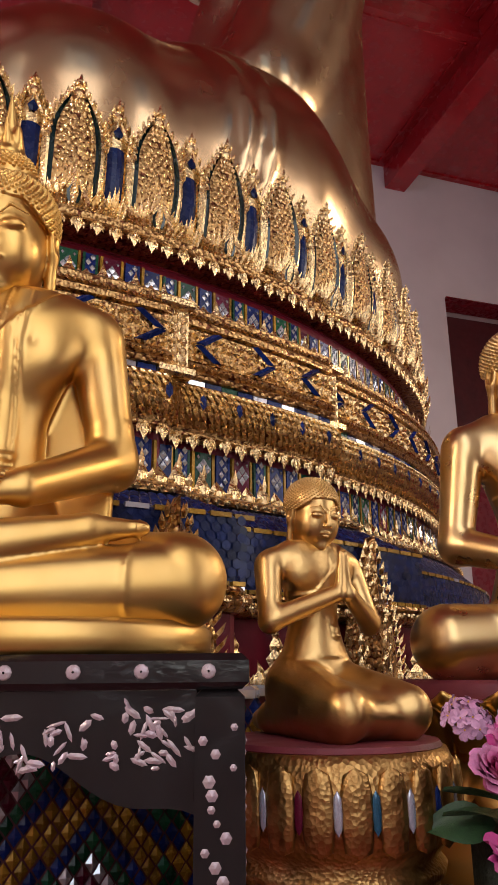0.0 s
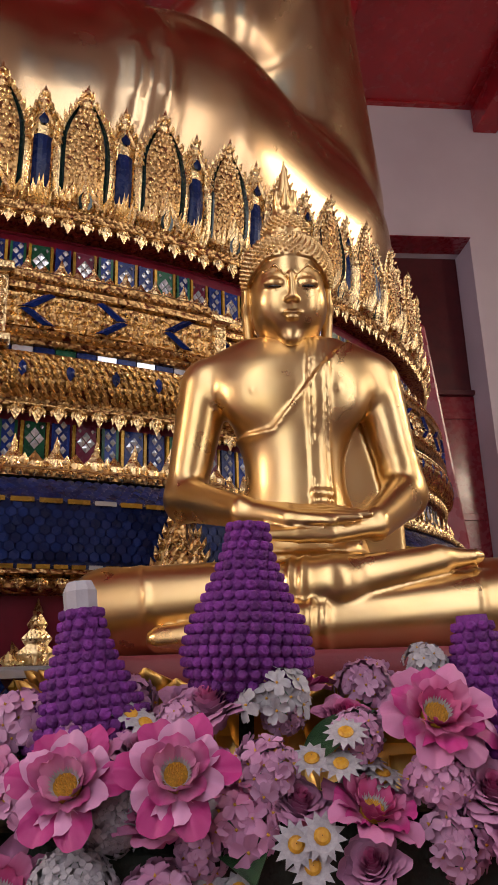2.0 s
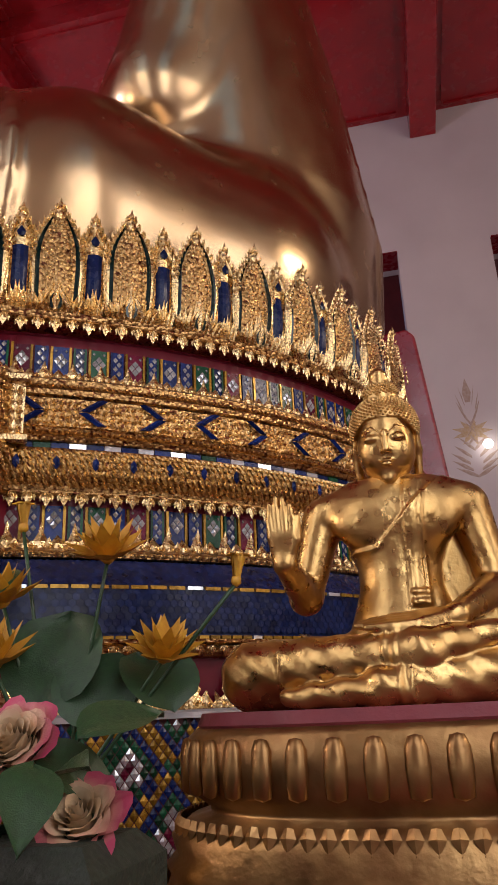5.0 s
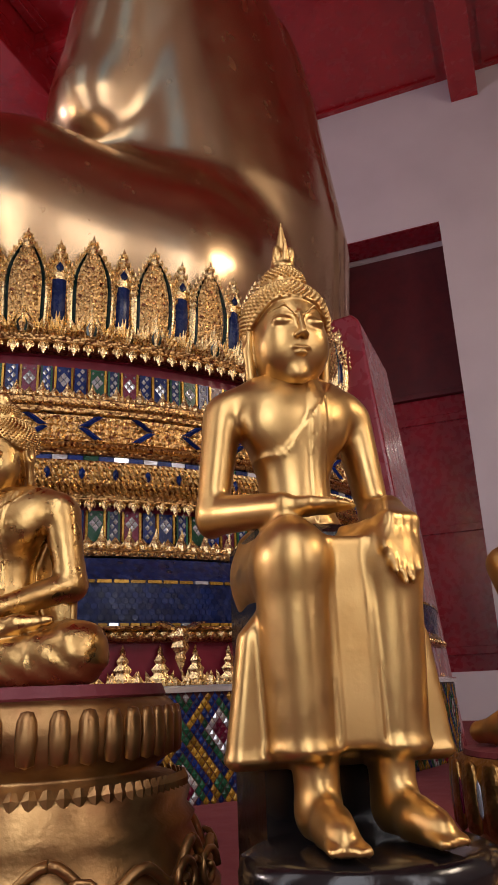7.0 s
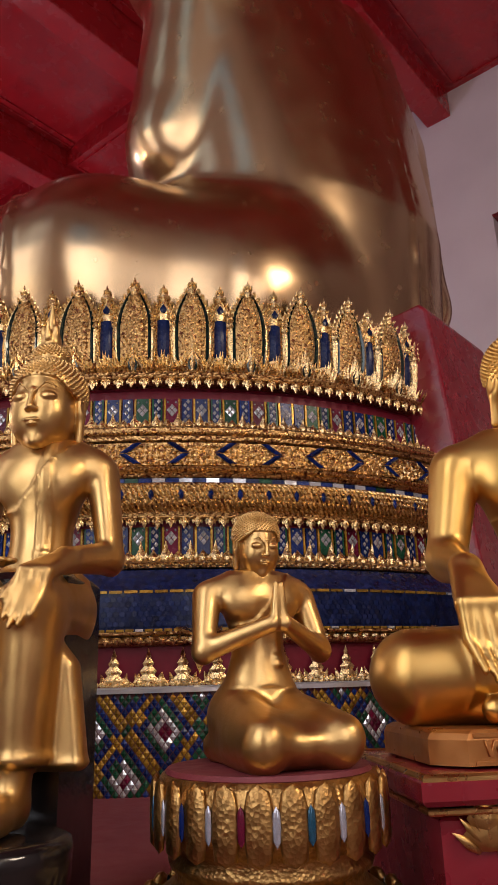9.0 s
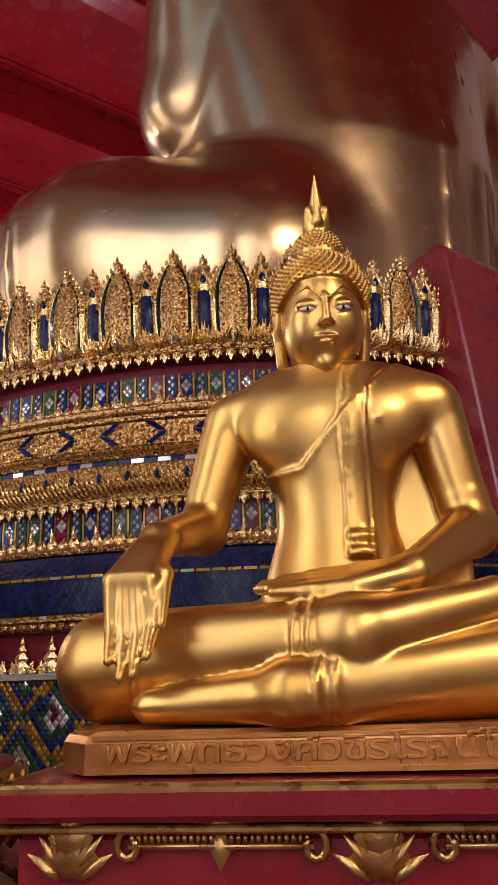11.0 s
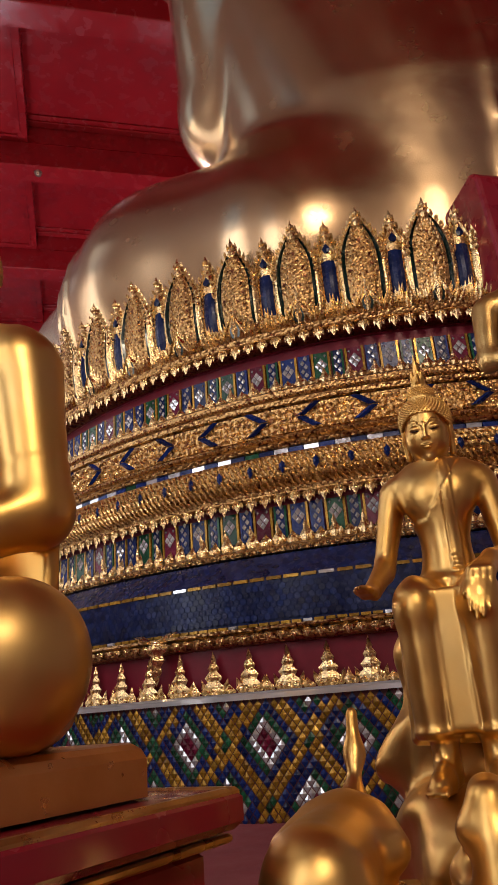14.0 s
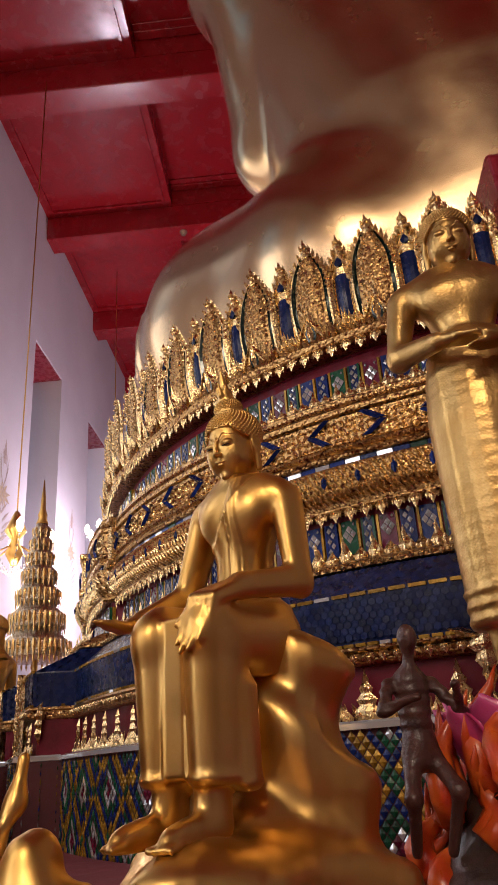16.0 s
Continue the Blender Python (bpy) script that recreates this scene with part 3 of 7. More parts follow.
                if p.z > 0.118 and p.z < 0.166:
                    knob(p, d, 0.0048)
    return s


def place_head(s, src, m, i=0):
    s.add([m @ Vector(v) for v in src.v], src.f, i)


HEAD = head_mesh()
HEAD_LOW = head_mesh(spire=False)
HEAD_MONK = head_mesh(True, False, True)


def hand(P, wrist, tips, palm, r=0.015, w=0.04, thumb=1, across=None, bow=0.0):
    """A broad back of the hand, four slender tapering fingers laid side by side and a thumb."""
    wrist, palm, tips = (np.array(k, float) for k in (wrist, palm, tips))
    d = tips - palm
    if across is None:
        across = np.cross(d, (0.0, 0.0, 1.0)) if abs(d[2]) < 0.8 * np.linalg.norm(d) else np.cross(d, (0.0, 1.0, 0.0))
    side = np.array(across, float) / np.linalg.norm(across)
    out = np.cross(side, d)
    out = out / np.linalg.norm(out) * bow
    f = None
    for k in (-1.5, -0.5, 0.5, 1.5):
        a = cone(P, wrist + side * k * w * 0.22, palm + side * k * w * 0.46, r * 1.15, r * 0.92)
        f = a if f is None else smin(f, a, 0.012)
    for k, ln in ((-1.5, 0.84), (-0.5, 1.0), (0.5, 0.97), (1.5, 0.80)):
        a = palm + side * k * w * 0.46
        m = palm + d * ln * 0.5 + side * k * w * 0.50 + out
        g = smin(cone(P, a, m, r * 0.86, r * 0.70), cone(P, m, palm + d * ln + side * k * w * 0.44, r * 0.70, r * 0.40), 0.004)
        f = smin(f, g, 0.003)
    q = wrist * 0.65 + palm * 0.35
    t0, t1 = q + side * w * 0.55 * thumb, palm + d * 0.12 + side * w * 1.25 * thumb
    f = smin(f, cone(P, q, t0 * 0.4 + t1 * 0.6, r * 1.1, r * 0.8), 0.010)
    return smin(f, cone(P, t0 * 0.4 + t1 * 0.6, palm + d * 0.48 + side * w * 1.15 * thumb, r * 0.75, r * 0.45), 0.006)


TRUNK_Z = np.linspace(-0.15, 0.55, 141)


def soft_profile(zs, rs):
    """A profile over TRUNK_Z with its corners eased."""
    k = np.exp(-np.linspace(-2, 2, 17) ** 2)
    q = np.interp(TRUNK_Z, zs, rs)
    return np.convolve(np.pad(q, 8, "edge"), k / k.sum(), "valid")


TRUNK_Y = (-0.12, 0.0, 0.06, 0.14, 0.20, 0.28, 0.34, 0.40, 0.45, 0.50)
TRUNK_W = soft_profile(TRUNK_Y, (0.175, 0.160, 0.138, 0.112, 0.112, 0.146, 0.176, 0.190, 0.15, 0.07))
TRUNK_D = soft_profile(TRUNK_Y, (0.135, 0.122, 0.108, 0.094, 0.092, 0.102, 0.112, 0.098, 0.07, 0.045))


def torso(P, z0, wide=1.0, robe=True):
    """Pelvis to shoulders above the height z0: narrow waist, full chest, broad sloping shoulders."""
    Q = P.copy()
    Q[:, 0] = np.abs(P[:, 0])
    z = P[:, 2] - z0
    rw, rd = np.interp(z, TRUNK_Z, TRUNK_W), np.interp(z, TRUNK_Z, TRUNK_D)
    g = np.sqrt((P[:, 0] / rw) ** 2 + ((P[:, 1] - 0.065) / rd) ** 2)
    f = (g - 1) * np.minimum(rw, rd)
    f = np.maximum(f, np.maximum(-0.13 - z, z - 0.46))
    f = smin(f, egg(Q, (0.085, 0.008, z0 + 0.325), (0.085, 0.040, 0.060)), 0.045)
    f = smin(f, cone(Q, (0.0, 0.07, z0 + 0.405), (0.205, 0.072, z0 + 0.368), 0.044, 0.058), 0.05)
    f = smin(f, cone(P, (0, 0.06, z0 + 0.40), (0, 0.045, z0 + 0.52), 0.056, 0.052), 0.03)
    f = smin(f, egg(Q, (0.098, -0.036, z0 + 0.325), (0.006, 0.008, 0.006)), 0.004)
    return f


def robe_lines(P, f, z0, t=0.006):
    """Thin cloth over the left shoulder with a rolled edge, and a hanging pleated sash with a tab."""
    x, z = P[:, 0], P[:, 2] - z0
    front = sig(0.07 - P[:, 1], 0.01)
    edge = 0.245 + 0.10 * np.maximum(x + 0.09, 0) + 0.95 * np.maximum(x + 0.055, 0)
    f = f - t * sig(edge - z, 0.0025) * (z > 0.0) * front * (z < 0.47)
    f = f - 0.0035 * np.exp(-((z - edge + 0.004) / 0.0055) ** 2) * front * (z < 0.45)
    sx = x - 0.052 - 0.10 * np.maximum(z - 0.33, 0)
    sash = sig(0.026 - np.abs(sx), 0.002) * (z > 0.075) * (z < 0.45) * front
    f = f - t * 1.3 * sash
    f = f + 0.0045 * np.exp(-((np.abs(sx) - 0.017) / 0.0038) ** 2) * (z > 0.085) * (z < 0.45) * front
    tab = (z > 0.070) * (z < 0.125) * sig(0.027 - np.abs(sx), 0.002) * front
    return f - 0.004 * tab - 0.0035 * tab * np.sin(z * 230)


def seated(right="lap", left="lap", robe=True, drape=False, b=1.0, bz=1.0, lz=1.0, hip=0.0):
    """Figure in half lotus, one unit from knee to knee, face towards -y, sitting on z = 0; b and bz scale the body, lz the legs' height."""
    z0 = 0.175

    def upper(P):
        f = torso(P, z0)
        if robe:
            f = robe_lines(P, f, z0)
            # cloth that falls behind the left arm
            f = smin(f, slab(P, (0.185, 0.105, z0 + 0.16), (0.075, 0.014, 0.22), 0.012), 0.012)
        arms = None
        for sx, pose_ in ((-1, right), (1, left)):
            sh, el = (sx * 0.212, 0.072, z0 + 0.362), (sx * 0.262, 0.070, z0 + 0.130)
            if pose_ == "knee":
                el = (sx * 0.270, 0.03, z0 + 0.155)
                wr = (sx * 0.300, -0.165, z0 + 0.110)
                a = smin(cone(P, sh, el, 0.062, 0.046), cone(P, el, wr, 0.047, 0.030), 0.02)
                a = smin(a, hand(P, wr, (sx * 0.305, -0.318, z0 - 0.105), (sx * 0.318, -0.262, z0 + 0.035), 0.0185, 0.046, 1, (1, 0, 0), 0.018), 0.015)
            elif pose_ == "raised":
                el = (sx * 0.275, 0.05, z0 + 0.13)
                wr = (sx * 0.300, -0.13, z0 + 0.20)
                a = smin(cone(P, sh, el, 0.062, 0.046), cone(P, el, wr, 0.046, 0.032), 0.02)
                a = smin(a, hand(P, wr, (sx * 0.305, -0.155, z0 + 0.385), (sx * 0.300, -0.150, z0 + 0.275), 0.0165, 0.042, 1, (1, 0, 0)), 0.012)
            else:
                hz = 0.020 + (0.026 if sx < 0 else 0.0)
                wr = (sx * 0.135, -0.165, z0 + hz + 0.016)
                a = smin(cone(P, sh, el, 0.062, 0.046), cone(P, el, wr, 0.046, 0.029), 0.02)
                a = smin(a, hand(P, wr, (-sx * 0.115, -0.225, z0 + hz - 0.002), (sx * 0.035, -0.205, z0 + hz + 0.002), 0.0155, 0.036, sx, (0, 0.9, 0.42)), 0.012)
            # a cuff line above the elbow
            c = np.array(sh) * 0.28 + np.array(el) * 0.72
            n_ = np.array(el) - np.array(sh)
            dd = (P - c.astype(np.float32)) @ (n_ / np.linalg.norm(n_)).astype(np.float32)
            a = a - 0.0025 * sig(dd, 0.003) * (dd < 0.2) * (1.0 if sx > 0 else 0.0)
            arms = a if arms is None else np.minimum(arms, a)
        return smin(f, arms, 0.010)

    def field(P):
        L = P / np.array((1, 1, lz), np.float32)
        Q = L.copy()
        Q[:, 0] = np.abs(L[:, 0])
        f = cone(Q, (0.10, 0.10, 0.095), (0.405, -0.10, 0.090), 0.108, 0.090)
        f = smin(f, egg(L, (0, -0.06, 0.03), (0.40, 0.20, 0.05)), 0.04)
        f = np.minimum(f, smin(cone(L, (0.405, -0.11, 0.082), (-0.06, -0.265, 0.045), 0.082, 0.048), cone(L, (-0.06, -0.265, 0.042), (-0.29, -0.225, 0.030), 0.040, 0.026), 0.02))
        sh = cone(L, (-0.405, -0.11, 0.092), (0.03, -0.235, 0.118), 0.086, 0.056)
        sh = smin(sh, cone(L, (0.03, -0.235, 0.120), (0.25, -0.175, 0.168), 0.052, 0.030), 0.02)
        sh = smin(sh, cone(L, (0.25, -0.175, 0.170), (0.345, -0.145, 0.178), 0.028, 0.013), 0.012)
        # hems: rings at the ankles and behind the knees
        for c, n_, w_ in (((-0.02, -0.24, 0.1), (0.96, -0.26, 0), 0.006), ((-0.045, -0.24, 0.1), (0.96, -0.26, 0), 0.005)):
            dd = (L - np.array(c, np.float32)) @ np.array(n_, np.float32)
            sh = sh - 0.006 * np.exp(-(dd / w_) ** 2)
            f = f - 0.006 * np.exp(-((dd - 0.04) / w_) ** 2) * (L[:, 1] < -0.17) * (L[:, 2] < 0.10)
        f = smin(f, sh, 0.006)
        dd = np.abs(L[:, 0]) - 0.345 - 0.25 * (L[:, 1] + 0.12)
        f = f - 0.0035 * np.exp(-(dd / 0.004) ** 2) * (L[:, 2] > 0.02)
        if drape:
            f = f - 0.0022 * np.sin(70 * L[:, 0] + 40 * L[:, 2] + 6 * np.sin(9 * L[:, 2])) * sig(0.2 - L[:, 2], 0.03)
        f = np.maximum(f, -L[:, 2])
        U = (P - np.array((0, 0, hip), np.float32)) / np.array((b, b, b * bz), np.float32)
        return smin(f, upper(U) * b, 0.014)
    V, F = sculpt(field, (-0.52, -0.40, -0.012), (0.52, 0.26, hip + (z0 + 0.50) * b * bz), 0.0054)
    s = Soup()
    s.add([tuple(v) for v in V], [tuple(f) for f in F])
    return s, hip + (z0 + 0.50) * b * bz + 0.062 * b


def statue(name, body, head, head_z, size, place, yaw, material, label, tilt=16.0, extra=None, hy=0.035, hs=1.0, turn=0.0):
    """One mesh from a body and a head; yaw is the way that it faces, in degrees from +x."""
    s = Soup()
    s.add(body.v, body.f, 0)
    m = Matrix.Translation((0, hy, head_z + 0.01)) @ Matrix.Rotation(radians(turn), 4, "Z") @ Matrix.Rotation(radians(tilt), 4, "X") @ Matrix.Scale(hs, 4)
    place_head(s, head, m, 0)
    if extra:
        extra(s, m)
    ob = new(name, s.mesh(name, [material, EYE_DARK, EYE_WHITE], True))
    ob.matrix_world = Matrix.Translation(place) @ Matrix.Rotation(radians(yaw + 90), 4, "Z") @ Matrix.Scale(size, 4)
    return tagged(ob, label, "statue")


# the great seated statue
def great_body():
    def field(P):
        Q = P.copy()
        Q[:, 0] = np.abs(P[:, 0])
        x, y, z = P[:, 0], P[:, 1], P[:, 2]
        f = cone(Q, (1.05, 1.52, 1.0), (1.80, 0.65, 1.18), 1.12, 1.08)
        f = smin(f, cone(Q, (1.80, 0.65, 1.18), (2.40, -0.25, 1.00), 1.08, 0.84), 0.3)
        f = smin(f, cone(P, (-2.35, -0.35, 1.15), (-0.2, -1.6, 1.0), 0.92, 0.6), 0.3)
        f = smin(f, cone(P, (2.35, -0.35, 1.0), (-0.3, -1.5, 0.7), 0.86, 0.6), 0.3)
        f = np.maximum(f, -0.3 - z)
        k = np.clip(z / 2.0, -0.3, 2.6)
        rw = np.interp(k, (0, 1, 2, 2.5), (1.42, 1.60, 1.90, 1.95))
        back = np.interp(k, (0, 0.5, 1, 2, 2.5), (2.72, 2.84, 2.92, 2.66, 2.5))
        front = np.interp(k, (0, 1, 2, 2.5), (0.2, 0.30, 1.0, 1.15))
        cy, rv = (back + front) / 2, (back - front) / 2
        g = np.sqrt((x / rw) ** 2 + ((y - cy) / rv) ** 2)
        t = (g - 1) * np.minimum(rw, rv)
        t = -smin(-t, -(z - 5.15), 0.8)
        t = smin(t, cone(Q, (0.0, 1.55, 4.7), (1.7, 1.55, 4.6), 0.55, 0.58), 0.4)
        t = t - 0.045 * sig(0.36 - np.abs(x + 0.25), 0.025) * (y > 1.6)
        t = t + 0.03 * np.exp(-((np.abs(x + 0.25) - 0.28) / 0.022) ** 2) * (y > 1.6)
        f = smin(f, t, 0.20)
        a = cone(P, (1.62, 1.85, 4.5), (1.50, 1.30, 2.80), 0.54, 0.46)
        a = smin(a, cone(P, (1.50, 1.30, 2.8), (0.45, -0.35, 2.45), 0.42, 0.32), 0.2)
        # bunched cloth at the elbow
        e = np.exp(-((x - 1.5) ** 2 + (y - 1.5) ** 2 * 0.8 + (z - 3.0) ** 2) / 0.14)
        a = a + 0.040 * e * np.sin(9.0 * (y - 1.4) + 6.0 * (z - 3.0) + 2.0 * np.sin(3 * z))
        b = cone(P, (-2.0, 1.6, 4.5), (-2.15, 1.75, 2.3), 0.58, 0.44)
        b = smin(b, cone(P, (-2.15, 1.7, 2.3), (-2.3, -0.3, 2.3), 0.44, 0.33), 0.2)
        f = smin(f, a, 0.14)
        f = smin(f, b, 0.10)
        for c, n_, w_ in (((2.36, 0.19, 1), (0.75, -0.66, 0), 0.045), ((2.47, 0.09, 1), (0.75, -0.66, 0), 0.04)):
            dd = (P - np.array(c, np.float32)) @ np.array(n_, np.float32)
            f = f - 0.045 * np.exp(-(dd / w_) ** 2) * (z < 2.6) * (x > 0.6)
        return f
    V, F = sculpt(field, (-3.6, -2.4, -0.4), (3.6, 3.2, 5.6), 0.04, 3)
    s = Soup()
    s.add([tuple(v) for v in V], [tuple(f) for f in F])
    place_head(s, HEAD, Matrix.Translation((0, 1.4, 6.3)) @ Matrix.Scale(6.6, 4))
    me = s.mesh("great_statue", GOLD_BIG, True)
    bm = bmesh.new()
    bm.from_mesh(me)
    bmesh.ops.recalc_face_normals(bm, faces=bm.faces)
    bm.to_mesh(me)
    bm.free()
    ob = new("great_statue", me)
    ob.matrix_world = Matrix.Translation(at(0, 0.45, 3.5)) @ Matrix.Rotation(radians(BUILD_YAW), 4, "Z")
    tagged(ob, "colossal polished gilded seated statue on the lotus pedestal", "statue")


great_body()


def kneeling():
    """A disciple resting on its heels with joined palms."""
    z0 = 0.275

    def field(P):
        Q = P.copy()
        Q[:, 0] = np.abs(P[:, 0])
        f = cone(Q, (0.09, 0.10, 0.17), (0.165, -0.32, 0.10), 0.125, 0.088)
        f = smin(f, egg(P, (0, -0.16, 0.09), (0.22, 0.22, 0.10)), 0.07)
        f = smin(f, cone(Q, (0.155, -0.28, 0.065), (0.13, 0.22, 0.06), 0.070, 0.058), 0.05)
        f = smin(f, cone(Q, (0.13, 0.22, 0.06), (0.11, 0.33, 0.05), 0.05, 0.04), 0.03)
        f = smin(f, egg(P, (0, 0.0, 0.09), (0.17, 0.26, 0.09)), 0.05)
        f = np.maximum(f, -P[:, 2])
        f = smin(f, robe_lines(P, torso(P, z0), z0), 0.04)
        for sx in (-1, 1):
            el = (sx * 0.275, 0.0, z0 + 0.14)
            a = cone(P, (sx * 0.228, 0.075, z0 + 0.355), el, 0.064, 0.047)
            a = smin(a, cone(P, el, (sx * 0.03, -0.155, z0 + 0.235), 0.046, 0.032), 0.02)
            a = smin(a, cone(P, (sx * 0.020, -0.155, z0 + 0.23), (sx * 0.013, -0.165, z0 + 0.385), 0.026, 0.011), 0.01)
            f = smin(f, a, 0.012)
        return f
    V, F = sculpt(field, (-0.36, -0.45, -0.012), (0.36, 0.40, z0 + 0.50), 0.0082)
    s = Soup()
    s.add([tuple(v) for v in V], [tuple(f) for f in F])
    return s, z0 + 0.555


def enthroned(right="lap", kz=0.88, flare=0.31):
    """A figure sitting with both feet down, robe falling to the shins."""
    z0 = 0.60 * kz

    def field(P):
        full = P
        P = P * np.array((1, 1, 1 / kz), np.float32)
        Q = P.copy()
        Q[:, 0] = np.abs(P[:, 0])
        x, y, z = P[:, 0], P[:, 1], P[:, 2]
        f = cone(Q, (0.10, 0.06, 0.565), (0.128, -0.205, 0.545), 0.118, 0.098)
        leg = cone(Q, (0.128, -0.205, 0.545), (0.118, -0.195, 0.18), 0.098, 0.088)
        leg = np.maximum(leg, 0.145 - z)
        leg = leg - 0.008 * np.exp(-((z - 0.165) / 0.012) ** 2)
        f = smin(f, leg, 0.03)
        panel = slab(P, (0.0, -0.215, 0.38), (0.062, 0.055, 0.22), 0.012)
        panel = panel - 0.004 * np.exp(-((np.abs(x) - 0.052) / 0.006) ** 2)
        f = smin(f, panel, 0.012)
        # mantle that hangs behind the legs
        rw = np.interp(z, (0.12, 0.40, 0.54), (flare, min(flare, 0.265), 0.12))
        mantle = slab(P / np.stack([rw / 0.3, rw * 0 + 1, rw * 0 + 1], 1).astype(np.float32), (0, -0.155, 0.35), (0.3, 0.035, 0.225), 0.03)
        mantle = mantle - 0.006 * np.exp(-((z - 0.145) / 0.010) ** 2)
        f = smin(f, mantle, 0.015)
        f = smin(f, cone(Q, (0.098, -0.205, 0.20), (0.098, -0.215, 0.05), 0.062, 0.050), 0.006)
        f = smin(f, cone(Q, (0.098, -0.21, 0.046), (0.112, -0.35, 0.030), 0.050, 0.036), 0.03)
        f = smin(f, cone(Q, (0.10, -0.30, 0.030), (0.112, -0.37, 0.022), 0.045, 0.032), 0.02)
        for k in range(5):
            f = smin(f, cone(Q, (0.078 + 0.017 * k, -0.37, 0.020), (0.080 + 0.018 * k, -0.415 + 0.005 * k, 0.014), 0.012, 0.0105), 0.004)
        f = np.maximum(f, -z)
        P = full
        x, y, z = P[:, 0], P[:, 1], P[:, 2]
        f = smin(f, robe_lines(P, torso(P, z0), z0), 0.05)
        f = f - 0.008 * np.exp(-((z - z0 - 0.055) / 0.016) ** 2)
        for sx in (-1, 1):
            sh, el = (sx * 0.228, 0.075, z0 + 0.355), (sx * 0.275, 0.06, z0 + 0.11)
            a = cone(P, sh, el, 0.064, 0.048)
            if sx < 0 and right == "knee":
                el = (-0.30, 0.03, z0 + 0.12)
                a = cone(P, sh, el, 0.064, 0.048)
                wr = (-0.315, -0.16, z0 + 0.03)
                a = smin(a, cone(P, el, wr, 0.046, 0.034), 0.02)
                a = smin(a, hand(P, wr, (-0.33, -0.33, z0 + 0.02), (-0.32, -0.23, z0 + 0.01), 0.018, 0.038), 0.015)
            elif sx > 0:
                wr = (sx * 0.20, -0.15, z0 + 0.075)
                a = smin(a, cone(P, el, wr, 0.047, 0.034), 0.02)
                a = smin(a, hand(P, wr, (sx * 0.130, -0.325, z0 - 0.10), (sx * 0.160, -0.265, z0 + 0.03), 0.022, 0.058, -1, (1, 0.25, 0), 0.012), 0.02)
            else:
                wr = (-0.13, -0.17, z0 + 0.075)
                a = smin(a, cone(P, el, wr, 0.047, 0.034), 0.02)
                a = smin(a, hand(P, wr, (0.06, -0.215, z0 + 0.07), (-0.06, -0.20, z0 + 0.072), 0.017, 0.036), 0.015)
            f = smin(f, a, 0.012)
        return f
    V, F = sculpt(field, (-0.40, -0.45, -0.012), (0.40, 0.25, z0 + 0.50), 0.0078)
    s = Soup()
    s.add([tuple(v) for v in V], [tuple(f) for f in F])
    return s, z0 + 0.555


def upright():
    """A standing figure in a long patterned skirt."""
    z0 = 0.98

    def field(P):
        Q = P.copy()
        Q[:, 0] = np.abs(P[:, 0])
        x, y, z = P[:, 0], P[:, 1], P[:, 2]
        f = cone(Q, (0.07, 0.06, 0.30), (0.06, 0.05, 0.04), 0.07, 0.05)
        f = smin(f, cone(Q, (0.06, 0.05, 0.035), (0.085, -0.10, 0.022), 0.04, 0.028), 0.02)
        f = np.maximum(f, -z)
        rw = np.interp(z, (0.2, 0.5, 0.85, 1.0, 1.15), (0.175, 0.19, 0.205, 0.19, 0.15))
        g = np.sqrt((x / rw) ** 2 + ((y - 0.055) / (rw * 0.78)) ** 2)
        sk = (g - 1) * rw * 0.8
        sk = np.maximum(sk, np.maximum(0.20 - z, z - 1.15))
        sk = sk - 0.0015 * np.sin(80 * (z + x * 0.8)) * np.sin(80 * (z - x * 0.8)) * (z > 0.30)
        for zz in (0.22, 0.26, 0.30):
            sk = sk - 0.008 * np.exp(-((z - zz) / 0.010) ** 2)
        f = smin(f, sk, 0.01)
        f = smin(f, torso(P, z0), 0.03)
        for zz in (z0 + 0.10, z0 + 0.14):
            f = f - 0.007 * np.exp(-((z - zz) / 0.010) ** 2) * (np.abs(x) < 0.2)
        for sx, wr, tip in ((-1, (-0.14, -0.13, z0 + 0.08), (0.07, -0.20, z0 + 0.04)), (1, (0.14, -0.13, z0 + 0.06), (-0.05, -0.20, z0 + 0.01))):
            el = (sx * 0.275, 0.04, z0 + 0.13)
            a = cone(P, (sx * 0.228, 0.075, z0 + 0.355), el, 0.060, 0.045)
            a = smin(a, cone(P, el, wr, 0.044, 0.032), 0.02)
            pm = tuple(wr[k] * 0.55 + tip[k] * 0.45 for k in range(3))
            a = smin(a, hand(P, wr, tip, pm, 0.015, 0.034), 0.012)
            f = smin(f, a, 0.012)
        return f
    V, F = sculpt(field, (-0.36, -0.26, -0.012), (0.36, 0.26, z0 + 0.50), 0.009)
    s = Soup()
    s.add([tuple(v) for v in V], [tuple(f) for f in F])
    return s, z0 + 0.555


